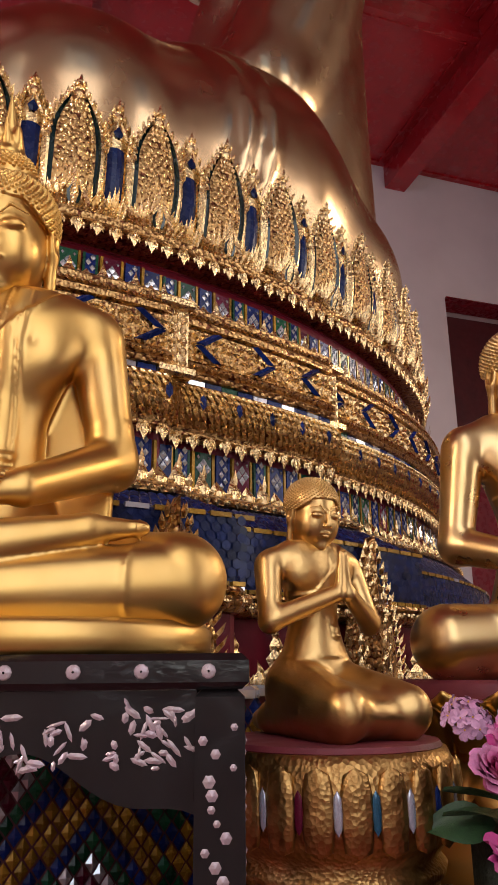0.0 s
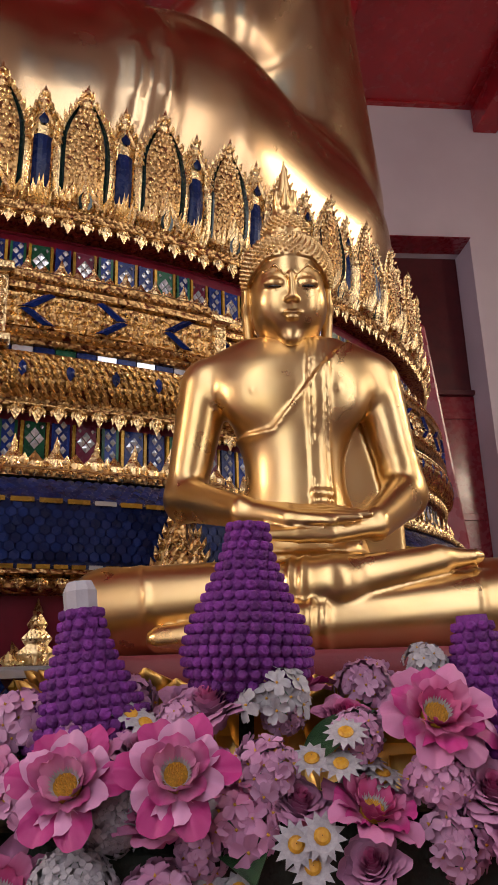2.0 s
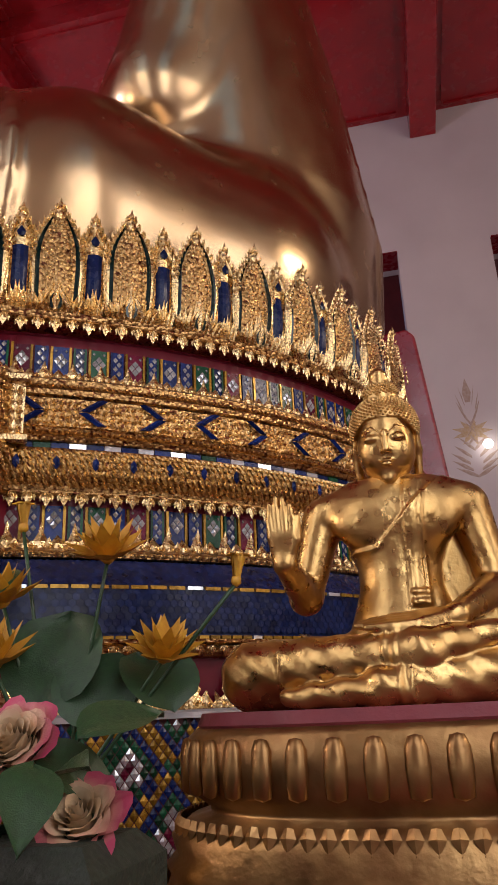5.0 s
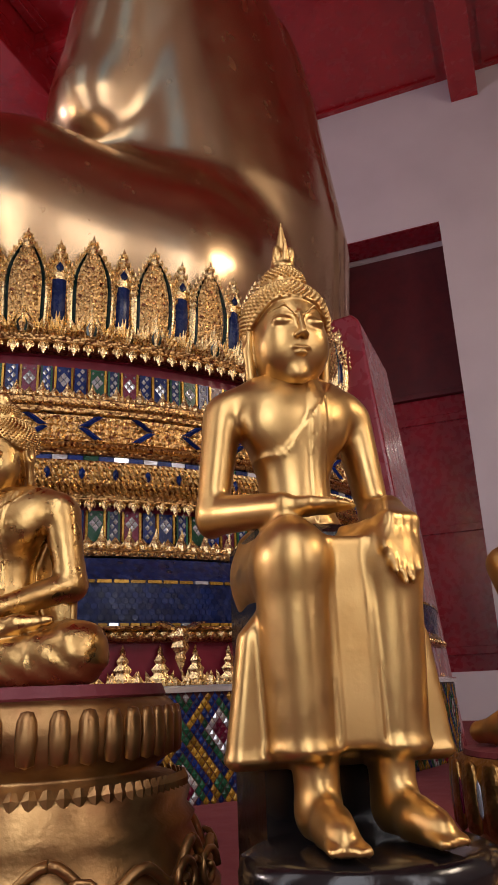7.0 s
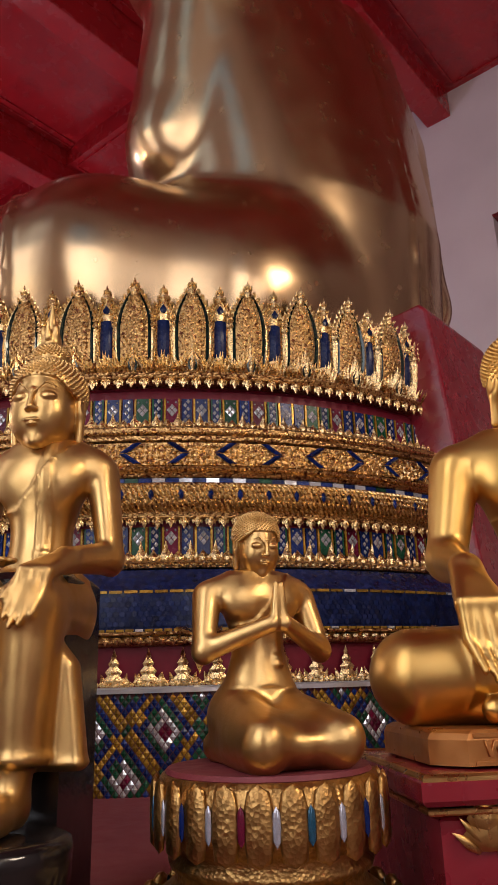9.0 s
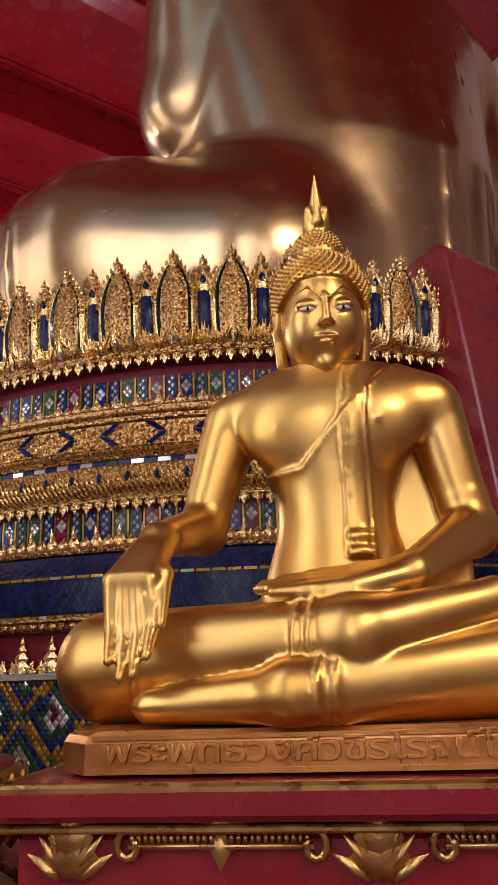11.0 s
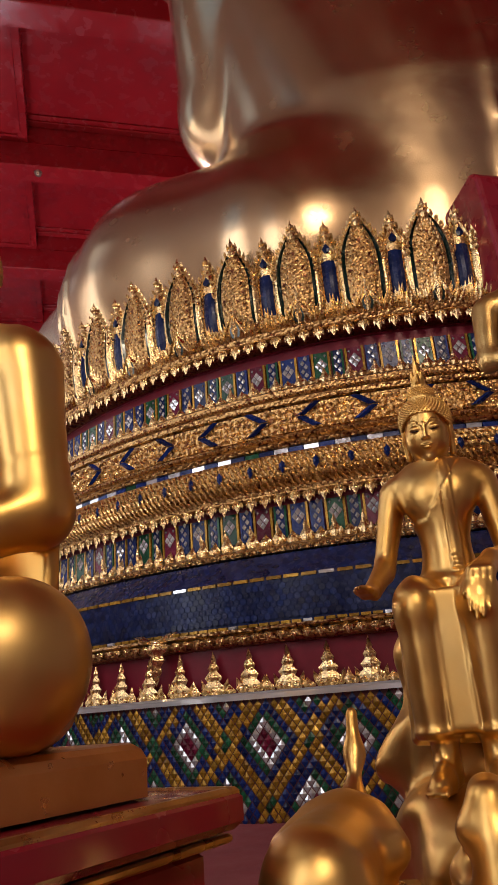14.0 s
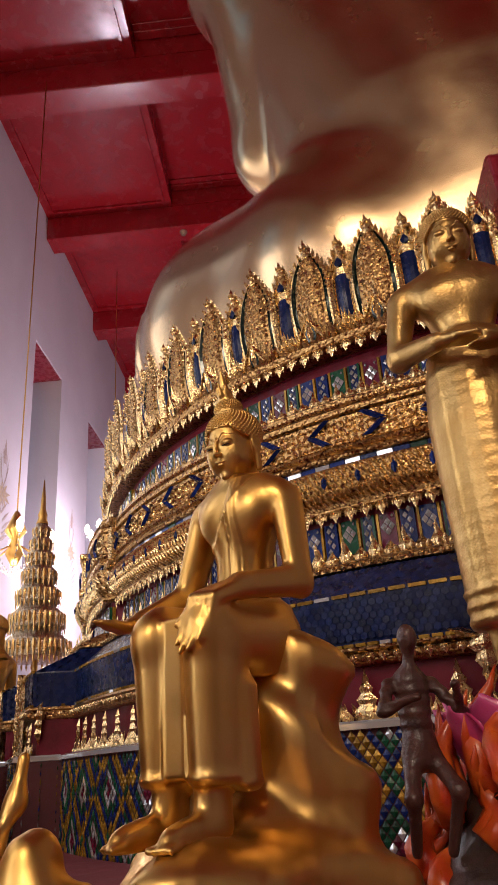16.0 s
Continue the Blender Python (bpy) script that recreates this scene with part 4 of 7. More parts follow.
def painted_eyes(white=True):
    """Black and white enamel eyes set in the slit of the lids."""
    def go(s, m):
        for sx in (-1, 1):
            for r, i, dx, dy in (((0.0150, 0.0052, 0.0042 if white else 0.0026), 2 if white else 1, 0.0, -0.0882), ((0.0050, 0.0050, 0.0040 if white else 0.0027), 1, 0.0, -0.0900)):
                V, F = [], []
                for a in range(5):
                    for b in range(10):
                        th, ph = math.pi * (a + 0.5) / 5, 2 * math.pi * b / 10
                        V.append(m @ Vector((sx * 0.031 + r[0] * math.sin(th) * math.cos(ph), dy + r[1] * math.sin(th) * math.sin(ph) + 0.006 * (math.sin(th) * math.cos(ph)) ** 2, 0.0018 + r[2] * math.cos(th))))
                for a in range(4):
                    for b in range(10):
                        F.append((a * 10 + b, a * 10 + (b + 1) % 10, a * 10 + 10 + (b + 1) % 10, a * 10 + 10 + b))
                s.add(V, F, i)
    return go


LAP, LAP_HZ = seated("lap", "lap", bz=1.17)
KNEE, KNEE_HZ = seated("knee", "lap", b=0.98, bz=1.08, lz=1.04)
RAISE, RAISE_HZ = seated("raised", "lap", drape=True)
KNEEL, KNEEL_HZ = kneeling()
THRONE, THRONE_HZ = enthroned("lap")
THRONE2, THRONE2_HZ = enthroned("knee", 0.87, 0.235)
STAND, STAND_HZ = upright()


def squeeze(body, k):
    s = Soup()
    s.add([(v[0] * k, v[1], v[2]) for v in body.v], body.f)
    return s


SEAT_A, SEAT_C, SEAT_D, SEAT_G = Vector((-0.62, 1.62, 1.58)), Vector((0.985, 2.35, 1.475)), Vector((2.54, 2.93, 1.45)), Vector((3.885, 4.645, 1.350))
statue("seated_statue", LAP, HEAD, LAP_HZ, 1.15, SEAT_A, -86, GOLD, "satin gold meditating statue on a black inlaid table", hs=1.28)
statue("seated_statue", LAP, HEAD, LAP_HZ, 1.16, SEAT_C, -76, GOLD_PALE, "pale gilded meditating statue on a golden lotus base", extra=painted_eyes(False), hs=1.28)
statue("seated_statue", RAISE, HEAD_LOW, RAISE_HZ, 0.80, SEAT_D, -72, GOLD_OLD, "worn gilded seated statue with one hand raised", hs=1.15)
statue("seated_statue", KNEE, HEAD, KNEE_HZ, 1.31, SEAT_G, -28, GOLD, "shining gilded seated statue touching its knee on an inscribed plinth", extra=painted_eyes(), hs=1.14, turn=9.0)
statue("kneeling_statue", squeeze(KNEEL, 0.84), HEAD_MONK, KNEEL_HZ, 0.60, (0.17, 1.76, 1.365), -62, GOLD_MATT, "gold painted kneeling disciple with joined palms", hs=1.22)
statue("kneeling_statue", squeeze(KNEEL, 0.92), HEAD_MONK, KNEEL_HZ, 0.62, (3.69, 3.68, 1.285), -9, GOLD_MATT, "gold painted kneeling disciple beside the red buttress", hs=1.10)
statue("enthroned_statue", squeeze(THRONE, 0.74), HEAD, THRONE_HZ, 0.95, (3.33, 3.20, 1.19), -38, GOLD_MATT, "worn gold statue sitting with feet down on a black stool", hs=1.26, tilt=6.0)
statue("enthroned_statue", squeeze(THRONE2, 0.68), HEAD, THRONE2_HZ, 0.79, (3.42, 5.83, 1.20), -15, GOLD, "gold painted statue sitting on a gilded rock", extra=painted_eyes(False), hs=0.98)
statue("standing_statue", squeeze(STAND, 0.85), HEAD_MONK, STAND_HZ, 0.96, (2.82, 6.43, 1.44), 10, GOLD_CLOTH, "gold painted standing figure in a patterned skirt on a pink lotus", hs=1.0)

# ---------------------------------------------------------------- ornament of the pedestal


def s_near(x, y):
    p = np.array([(at(w, VC + v).x, at(w, VC + v).y) for w, v in _plan[:, :2]])
    return float(ARC[int(np.argmin(np.hypot(p[:, 0] - x, p[:, 1] - y)))])


S_BIG = s_near(0.97, 4.46)
NPET = 60
STEP = LENGTH / NPET


def leaf(s, base, tip, half, lift, i=0, belly=0.4):
    """A small pointed leaf with a raised rib: base, tip, half width along side, lift outwards."""
    base, tip = Vector(base), Vector(tip)
    d = tip - base
    side, out = half, lift
    m = base + d * belly
    s.add([base - side * 0.55, base + side * 0.55, m + side, tip, m - side, m + out, base + out * 0.7], [(0, 1, 6), (1, 2, 5, 6), (2, 3, 5), (3, 4, 5), (4, 0, 6, 5)], i)


TEAL_DARK = mat("dark_green_glass", (0.008, 0.03, 0.022), 0.15, 0.2, (0.004, 0.012, 0.012), 20.0, 0.8, coat=0.4)


def petal(big):
    """A lotus petal with a pointed arch, flame-cut shoulders and a leafy foot: x along the pedestal, -y outwards, standing on z = 0."""
    s = Soup()
    H = 0.70 if big else 0.66
    X = Vector((1, 0, 0))
    if big:
        ts, ws = (0, 0.15, 0.35, 0.52, 0.62, 0.70, 0.78, 0.85, 0.91, 0.96, 1.0), (0.128, 0.144, 0.150, 0.150, 0.142, 0.122, 0.092, 0.060, 0.033, 0.014, 0.0)
    else:
        ts, ws = (0, 0.3, 0.60, 0.68, 0.74, 0.80, 0.88, 0.95, 1.0), (0.066, 0.066, 0.066, 0.078, 0.072, 0.054, 0.030, 0.013, 0.0)
    hw = lambda t: float(np.interp(t, ts, ws))
    curve = lambda t: 0.012 - 0.070 * math.sin(math.pi * min(1, t * 1.05)) - 0.075 * max(0, t - 0.62) / 0.38 + (0.0 if big else 0.03)
    rows, cols = 25, (-1.0, -0.88, -0.80, -0.70, -0.64, -0.32, 0.0, 0.32, 0.64, 0.70, 0.80, 0.88, 1.0)
    lift = {1.0: 0.010, 0.88: 0.022, 0.80: 0.020, 0.70: 0.000, 0.64: 0.006, 0.32: 0.012, 0.0: 0.015}
    for r in range(rows):
        t = r / (rows - 1)
        for u in cols:
            s.v.append((u * hw(t), curve(t) - lift[abs(u)] + 0.028 * u * u, t * H))
    nc = len(cols)
    for r in range(rows - 1):
        t = (r + 0.5) / (rows - 1)
        for c in range(nc - 1):
            u = abs((cols[c] + cols[c + 1]) / 2)
            i = 0
            if big:
                if 0.66 < u < 0.80 and 0.14 < t < 0.86:
                    i = 1
                elif u < 0.66 and t < 0.86:
                    i = 2
            elif u < 0.50 and 0.22 < t < 0.64:
                i = 3
            a = r * nc + c
            s.f.append((a, a + 1, a + 1 + nc, a + nc))
            s.i.append(i)
    O = Vector((0, -0.014, 0))
    # flame tongues along the upper edge, growing towards the tip
    first, count = (0.50, 8) if big else (0.64, 5)
    for sx in (-1, 1):
        for k in range(count):
            t = first + (0.94 - first) * k / (count - 1)
            w = hw(t)
            leaf(s, (sx * w * 0.90, curve(t) + 0.016, t * H - 0.012), (sx * (w + 0.009), curve(min(1, t + 0.08)) - 0.006, t * H + 0.040), X * 0.014, O)
            leaf(s, (sx * w * 0.80, curve(t) - 0.016, t * H - 0.004), (sx * (w * 0.90), curve(min(1, t + 0.06)) - 0.028, t * H + 0.028), X * 0.010, O)
    for k in range(3):
        leaf(s, (0, curve(0.90) - 0.006 * k, H * (0.84 + 0.05 * k)), (0, curve(1.0) - 0.012, H * (0.96 + 0.045 * k)), X * (0.030 - 0.008 * k), O * 1.3)
    if big:
        # stamped pattern of the inner field: five columns of small studs
        for r in range(13):
            t = 0.30 + 0.52 * r / 12
            for c in range(-2, 3):
                x = c * hw(t) * 0.24 + (0.12 * hw(t) if r % 2 else -0.0) * (1 if c < 2 else 0)
                q = 0.011
                y = curve(t) - 0.012 + 0.02 * (x / 0.142) ** 2
                s.add([(x - q, y, t * H), (x, y, t * H - q * 1.5), (x + q, y, t * H), (x, y, t * H + q * 1.5), (x, y - 0.012, t * H)], [(0, 1, 4), (1, 2, 4), (2, 3, 4), (3, 0, 4)], 0)
        # leafy foot
        for sx in (-1, 1):
            for k in range(5):
                leaf(s, (sx * (0.015 + 0.025 * k), -0.03, 0.01 * k), (sx * (0.022 + 0.032 * k), -0.095 + 0.006 * k, 0.19 - 0.026 * k), X * 0.018, Vector((0, -0.022, 0.004)))
            for k in range(4):
                leaf(s, (sx * (0.03 + 0.03 * k), -0.06, 0.0), (sx * (0.045 + 0.034 * k), -0.115, 0.10 - 0.012 * k), X * 0.017, Vector((0, -0.018, 0)))
        for sx in (-1, 1):
            leaf(s, (sx * 0.075, -0.085, 0.015), (0.0, -0.125, 0.150), Vector((0.012, 0, 0.014)), Vector((0, -0.018, 0)))
        leaf(s, (0, -0.085, 0.01), (0, -0.112, 0.11), X * 0.040, Vector((0, -0.006, 0)), 1)
        leaf(s, (0, -0.05, 0.0), (0, -0.105, 0.235), X * 0.024, Vector((0, -0.024, 0)))
        leaf(s, (0, -0.08, 0.0), (0, -0.125, 0.13), X * 0.022, Vector((0, -0.02, 0)))
    else:
        leaf(s, (0, curve(0.72) - 0.020, 0.70 * H), (0, curve(0.80) - 0.020, 0.80 * H), X * 0.026, Vector((0, -0.004, 0)), 3)
        for sx in (-1, 1):
            leaf(s, (sx * 0.048, curve(0.70) - 0.020, 0.69 * H), (0, curve(0.85) - 0.022, 0.87 * H), Vector((0.009, 0, 0.008)), Vector((0, -0.012, 0)))
            for k in range(3):
                leaf(s, (sx * 0.022 * k, -0.01, 0.0), (sx * (0.010 + 0.026 * k), -0.075, 0.165 - 0.03 * k), X * 0.018, Vector((0, -0.018, 0)))
            leaf(s, (sx * 0.056, curve(0.3) - 0.004, 0.20 * H), (sx * 0.058, curve(0.6) - 0.012, 0.68 * H), X * 0.008, Vector((0, -0.012, 0)), 0)
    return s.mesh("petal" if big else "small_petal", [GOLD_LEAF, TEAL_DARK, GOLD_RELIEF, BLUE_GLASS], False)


BIG, SMALL = petal(True), petal(False)
for k in range(NPET):
    part("petal", BIG, pedestal, m=stage(S_BIG + STEP * k, -0.055, 3.50, KP))
    part("small_petal", SMALL, pedestal, m=stage(S_BIG + STEP * (k + 0.5), -0.055, 3.50, KP))


def row(name, step, make, mats, label="", phase=0.0):
    """A frieze of many small pieces, joined: make(soup, s, index)."""
    n = int(round(LENGTH / step))
    s = Soup()
    for k in range(n):
        make(s, phase + LENGTH * k / n, k)
    ob = part(name, s.mesh(name, mats), pedestal, label)
    ob["kind"] = "stuff"
    return ob


def dirs(sv):
    _, _, nw, nv = plan(sv)
    n = LV * nw + BV * nv
    return Vector((0, 0, 1)).cross(n), n


def hanging(d, z, k, w, h):
    """A hanging tooth: a pointed middle leaf between two curled side leaves, over a small boss."""
    def go(s, sv, j):
        t, n = dirs(sv)
        p = on(sv, d, z, k)
        down = Vector((0, 0, -1))
        hh = h * (1.0 if j % 2 else 0.88)
        leaf(s, p + n * 0.004, p + down * hh + n * 0.004, t * w * 0.55, n * 0.009)
        for e in (-1, 1):
            leaf(s, p + t * e * w * 0.45, p + t * e * w * 0.72 + down * hh * 0.62, t * w * 0.30, n * 0.008)
            leaf(s, p + t * e * w * 0.20 + n * 0.008, p + t * e * w * 0.42 + down * hh * 0.40 + n * 0.012, t * w * 0.16, n * 0.006)
        leaf(s, p + n * 0.012, p + down * hh * 0.45 + n * 0.014, t * w * 0.22, n * 0.007)
    return go


def rising(d, z, k, w, h, lean=0.0):
    def go(s, sv, j):
        t, n = dirs(sv)
        p = on(sv, d, z, k)
        hh = h * (1.0 if j % 2 else 0.72)
        leaf(s, p, p + Vector((0, 0, hh)) + n * lean, t * w, n * 0.018, belly=0.35)
        leaf(s, p + t * w * 1.0 + n * 0.012, p + t * w * 1.05 + Vector((0, 0, hh * 0.5)) + n * 0.02, t * w * 0.5, n * 0.012)
        if j % 2:
            leaf(s, p + Vector((0, 0, hh * 0.55)), p + Vector((0, 0, hh * 1.25)), t * w * 0.35, n * 0.010)
    return go


row("petal_fringe", 0.088, hanging(0.005, 3.455, KP, 0.040, 0.080), GOLD_LEAF, "hanging gilded leaf fringe")
row("lower_fringe", 0.082, hanging(0.065, 2.475, KB, 0.040, 0.075), GOLD_LEAF, "hanging gilded leaf fringe")
row("upper_crest", 0.072, rising(0.02, 3.095, 0.12, 0.034, 0.085), GOLD_LEAF)
row("lower_crest", 0.075, rising(0.10, 2.195, KM, 0.036, 0.105, -0.03), GOLD_LEAF)
row("shelf_fringe", 0.045, hanging(0.168, 2.168, KM, 0.022, 0.03), GOLD_LEAF)
row("cornice_fringe", 0.058, hanging(0.366, 1.728, KL, 0.028, 0.045), GOLD_LEAF)
row("frieze_crest", 0.060, rising(0.33, 1.468, KL, 0.030, 0.060), GOLD_LEAF)


def finial(s, sv, j):
    t, n = dirs(sv)
    p = on(sv, 0.315, 1.468, KL)
    z = Vector((0, 0, 1))
    for k, (w, h0, h1) in enumerate(((0.062, 0.0, 0.085), (0.048, 0.045, 0.13), (0.032, 0.09, 0.17), (0.016, 0.13, 0.205))):
        leaf(s, p + z * h0 + n * (0.012 - 0.003 * k), p + z * h1 + n * (0.018 - 0.004 * k), t * w, n * 0.02)
    for sx in (-1, 1):
        leaf(s, p + t * sx * 0.045, p + t * sx * 0.075 + z * 0.075, t * 0.02, n * 0.018)


row("finial_frieze", 0.178, finial, GOLD_LEAF, "row of gilded flame finials")


def glass_bars(d, z0, z1, k):
    """One repeat of the glass band: a coloured panel with a mirror-glass cross, a blue panel with a column of lozenges, amber bars between."""
    def stud(s, m, x, z, q, i):
        pts = [m @ Vector(v) for v in ((x - q, -0.012, z), (x, -0.012, z - q * 1.25), (x + q, -0.012, z), (x, -0.012, z + q * 1.25), (x, -0.019, z))]
        s.add(pts, [(0, 1, 4), (1, 2, 4), (2, 3, 4), (3, 0, 4)], i)

    def go(s, sv, j):
        h = z1 - z0
        m = stage(sv, d, (z0 + z1) / 2, k)
        s.box(m @ Vector((0, 0, 0)), (0.082, 0.016, h * 0.96), (0, 2, 1)[j % 3], m.to_3x3())
        q = 0.019
        for x, z in ((0, 1.3 * q), (0, -1.3 * q), (-1.05 * q, 0), (1.05 * q, 0)):
            stud(s, m, x, z + h * 0.08, q * 0.92, 3)
        for x in (-1, 1):
            stud(s, m, x * 0.027, h * 0.36, 0.008, 3)
            b = stage(sv + x * 0.050, d, (z0 + z1) / 2, k)
            s.box(b @ Vector((0, 0, 0)), (0.013, 0.022, h * 0.97), 4, b.to_3x3())
        b = stage(sv + 0.102, d, (z0 + z1) / 2, k)
        s.box(b @ Vector((0, 0, 0)), (0.052, 0.016, h * 0.96), 1, b.to_3x3())
        for e in range(-2, 4):
            stud(s, b, 0.010 * (1 if e % 2 else -1), e * 0.027, 0.014, 3)
        for x in (0.072, 0.132):
            b = stage(sv + x, d, (z0 + z1) / 2, k)
            s.box(b @ Vector((0, 0, 0)), (0.012, 0.020, h * 0.97), 0 if j % 2 else 1, b.to_3x3())
    return go


GLASS = [GREEN_INLAY, BLUE_INLAY, RED_INLAY, WHITE_INLAY, AMBER_INLAY]
row("upper_glass", 0.204, glass_bars(-0.085, 3.13, 3.34, 0.05), GLASS, "coloured glass bars and lozenges")
row("lower_glass", 0.204, glass_bars(0.005, 2.25, 2.43, KB), GLASS, "coloured glass bars and lozenges")


def strip(s, sv, j):
    m = stage(sv, 0.066, 2.717, KB)
    s.box(m @ Vector((0, 0, 0)), (0.082, 0.016, 0.028), 1 if j % 2 else (3 if j % 5 else 0), m.to_3x3())


row("glass_strip", 0.085, strip, GLASS, "blue and white glass strip")


def bead(d, z, k, r):
    def go(s, sv, j):
        t, n = dirs(sv)
        p = on(sv, d, z, k)
        zz = Vector((0, 0, 1))
        s.add([p - t * r, p + zz * r, p + t * r, p - zz * r, p + n * r], [(0, 4, 1), (1, 4, 2), (2, 4, 3), (3, 4, 0)])
    return go


row("upper_beading", 0.030, bead(0.092, 3.035, KB, 0.012), GOLD_LEAF)
row("lower_beading", 0.030, bead(0.096, 2.787, KB, 0.012), GOLD_LEAF)
CHEV = LENGTH / 40
S_CHEV = s_near(1.44, 5.58)


def scroll(s, sv, j):
    """Carved scrollwork of the diamond band."""
    t, n = dirs(sv)
    zz = Vector((0, 0, 1))
    for r in range(4):
        p = on(sv, 0.074, 2.835 + 0.035 * r, KB)
        a = (j * 2.4 + r * 1.9 + 0.6 * math.sin(j * 0.7)) % 6.283
        d = t * math.cos(a) + zz * math.sin(a)
        q = t * -math.sin(a) + zz * math.cos(a)
        leaf(s, p - d * 0.02, p + d * 0.026, q * 0.013, n * 0.017)


row("scrollwork", 0.036, scroll, GOLD_LEAF)
s = Soup()
for k in range(80):
    sx = 1 if k % 2 else -1
    for e in (-1, 1):
        a = stage(S_CHEV + CHEV * k / 2 + sx * 0.045, 0.092, 2.894 + e * 0.004, KB)
        b = stage(S_CHEV + CHEV * k / 2 - sx * 0.045, 0.092, 2.894 + e * 0.070, KB)
        w = Vector((0.026, 0, 0))
        r = Vector((0, -0.016, 0))
        s.add([a @ -w, a @ w, b @ w, b @ -w, a @ r, b @ r], [(0, 4, 5, 3), (1, 2, 5, 4), (0, 1, 4), (2, 3, 5)])
ob = part("chevron_band", s.mesh("chevron_band", BLUE_INLAY), pedestal, "blue glass chevrons")
ob["kind"] = "stuff"
BEVEL = [(0.100, 2.69), (0.118, 2.655), (0.124, 2.62), (0.120, 2.575), (0.100, 2.53), (0.07, 2.505)]


def slant(s, sv, j):
    t, n = dirs(sv)
    for q in range(5):
        (d0, z0), (d1, z1) = BEVEL[q], BEVEL[q + 1]
        a = on(sv + q * 0.018, d0, z0, KB)
        b = on(sv + (q + 1) * 0.018 + 0.014, d1 + 0.004, z1 - 0.008, KB)
        leaf(s, a, b, t * 0.013, n * 0.016)


row("slanting_foliage", 0.034, slant, GOLD_LEAF)


def gem(s, sv, j):
    m = stage(sv, 0.132, 2.61, KB)
    pts = [m @ Vector(v) for v in ((0, 0, -0.036), (0.016, 0, -0.014), (0.016, 0, 0.014), (0, 0, 0.036), (-0.016, 0, 0.014), (-0.016, 0, -0.014), (0, -0.012, 0))]
    s.add(pts, [(k, (k + 1) % 6, 6) for k in range(6)])


row("gem_band", 0.182, gem, BLUE_INLAY)

# pilasters on the stepped corners, pendants and leaf-shaped gables
pil = Soup()
pil.box((0, 0, 0), (0.13, 0.09, 0.30), 0, None, 0.015)
pil.box((0, -0.02, 0.16), (0.17, 0.12, 0.05), 0, None, 0.012)
pil.box((0, -0.02, -0.16), (0.17, 0.12, 0.05), 0, None, 0.012)
for r in range(5):
    for c in range(3):
        leaf(pil, (-0.04 + 0.04 * c, -0.046, -0.13 + 0.05 * r), (-0.04 + 0.04 * c, -0.055, -0.08 + 0.05 * r), Vector((0.018, 0, 0)), Vector((0, -0.014, 0)))
PIL = pil.mesh("pilaster", GOLD_LEAF)
gab = Soup()
random.seed(17)
GW = lambda q: float(np.interp(q, (0, 0.2, 0.45, 0.7, 0.88, 1.0), (0.15, 0.155, 0.125, 0.075, 0.03, 0.0)))
GH = 0.55
for r in range(12):
    q0, q1 = r / 12, (r + 1) / 12
    w0, w1 = GW(q0), GW(q1)
    gab.add([(-w0, 0.02, q0 * GH), (0, -0.035, q0 * GH), (w0, 0.02, q0 * GH), (-w1, 0.02, q1 * GH), (0, -0.035, q1 * GH), (w1, 0.02, q1 * GH)], [(0, 1, 4, 3), (1, 2, 5, 4)], 1)
for sx in (-1, 1):
    for k in range(13):
        q = 0.02 + 0.072 * k
        leaf(gab, (sx * GW(q) * 0.90, 0.0, q * GH), (sx * (GW(q) + 0.022 * (1 - q)), -0.012, q * GH + 0.052), Vector((0.014, 0, 0.004)), Vector((0, -0.014, 0)))
        leaf(gab, (sx * GW(q) * 0.72, -0.018, q * GH), (sx * GW(q + 0.05) * 0.74, -0.030, q * GH + 0.042), Vector((0.010, 0, 0)), Vector((0, -0.012, 0)))
    for k in range(26):
        q = random.uniform(0.04, 0.72)
        x = sx * random.uniform(0.05, 0.62) * GW(q)
        a = random.uniform(0.3, 2.8)
        leaf(gab, (x, -0.035 + 0.05 * abs(x) / 0.15, q * GH), (x + 0.035 * math.cos(a), -0.042 + 0.05 * abs(x) / 0.15, q * GH + 0.040 * math.sin(a)), Vector((-math.sin(a), 0, math.cos(a))) * 0.010, Vector((0, -0.010, 0)))
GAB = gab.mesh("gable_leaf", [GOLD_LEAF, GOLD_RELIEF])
pen = Soup()
for k, (w, z0, z1) in enumerate(((0.07, 0.0, -0.10), (0.05, -0.05, -0.16), (0.03, -0.10, -0.22))):
    leaf(pen, (0, 0, z0), (0, -0.01, z1), Vector((w, 0, 0)), Vector((0, -0.04, 0)))
for sx in (-1, 1):
    leaf(pen, (sx * 0.03, -0.01, 0.0), (sx * 0.14, -0.015, 0.035), Vector((0, 0, 0.02)), Vector((0, -0.03, 0)))
PEN = pen.mesh("pendant", GOLD_LEAF)
for ph in (17.0, 31.0):
    for sg in (1, -1):
        a = radians(ph * sg)
        sv = s_near(at(EA * math.cos(a), VC + EB * math.sin(a)).x, at(EA * math.cos(a), VC + EB * math.sin(a)).y)
        part("pilaster", PIL, pedestal, m=stage(sv, 0.05, 2.885, KB * 1.05))
for ph in (13.5, 25.5, -13.5, -25.5):
    a = radians(ph)
    sv = s_near(at(EA * math.cos(a), VC + EB * math.sin(a)).x, at(EA * math.cos(a), VC + EB * math.sin(a)).y)
    part("gable_leaf", GAB, pedestal, m=stage(sv, 0.36, 1.468, KL))
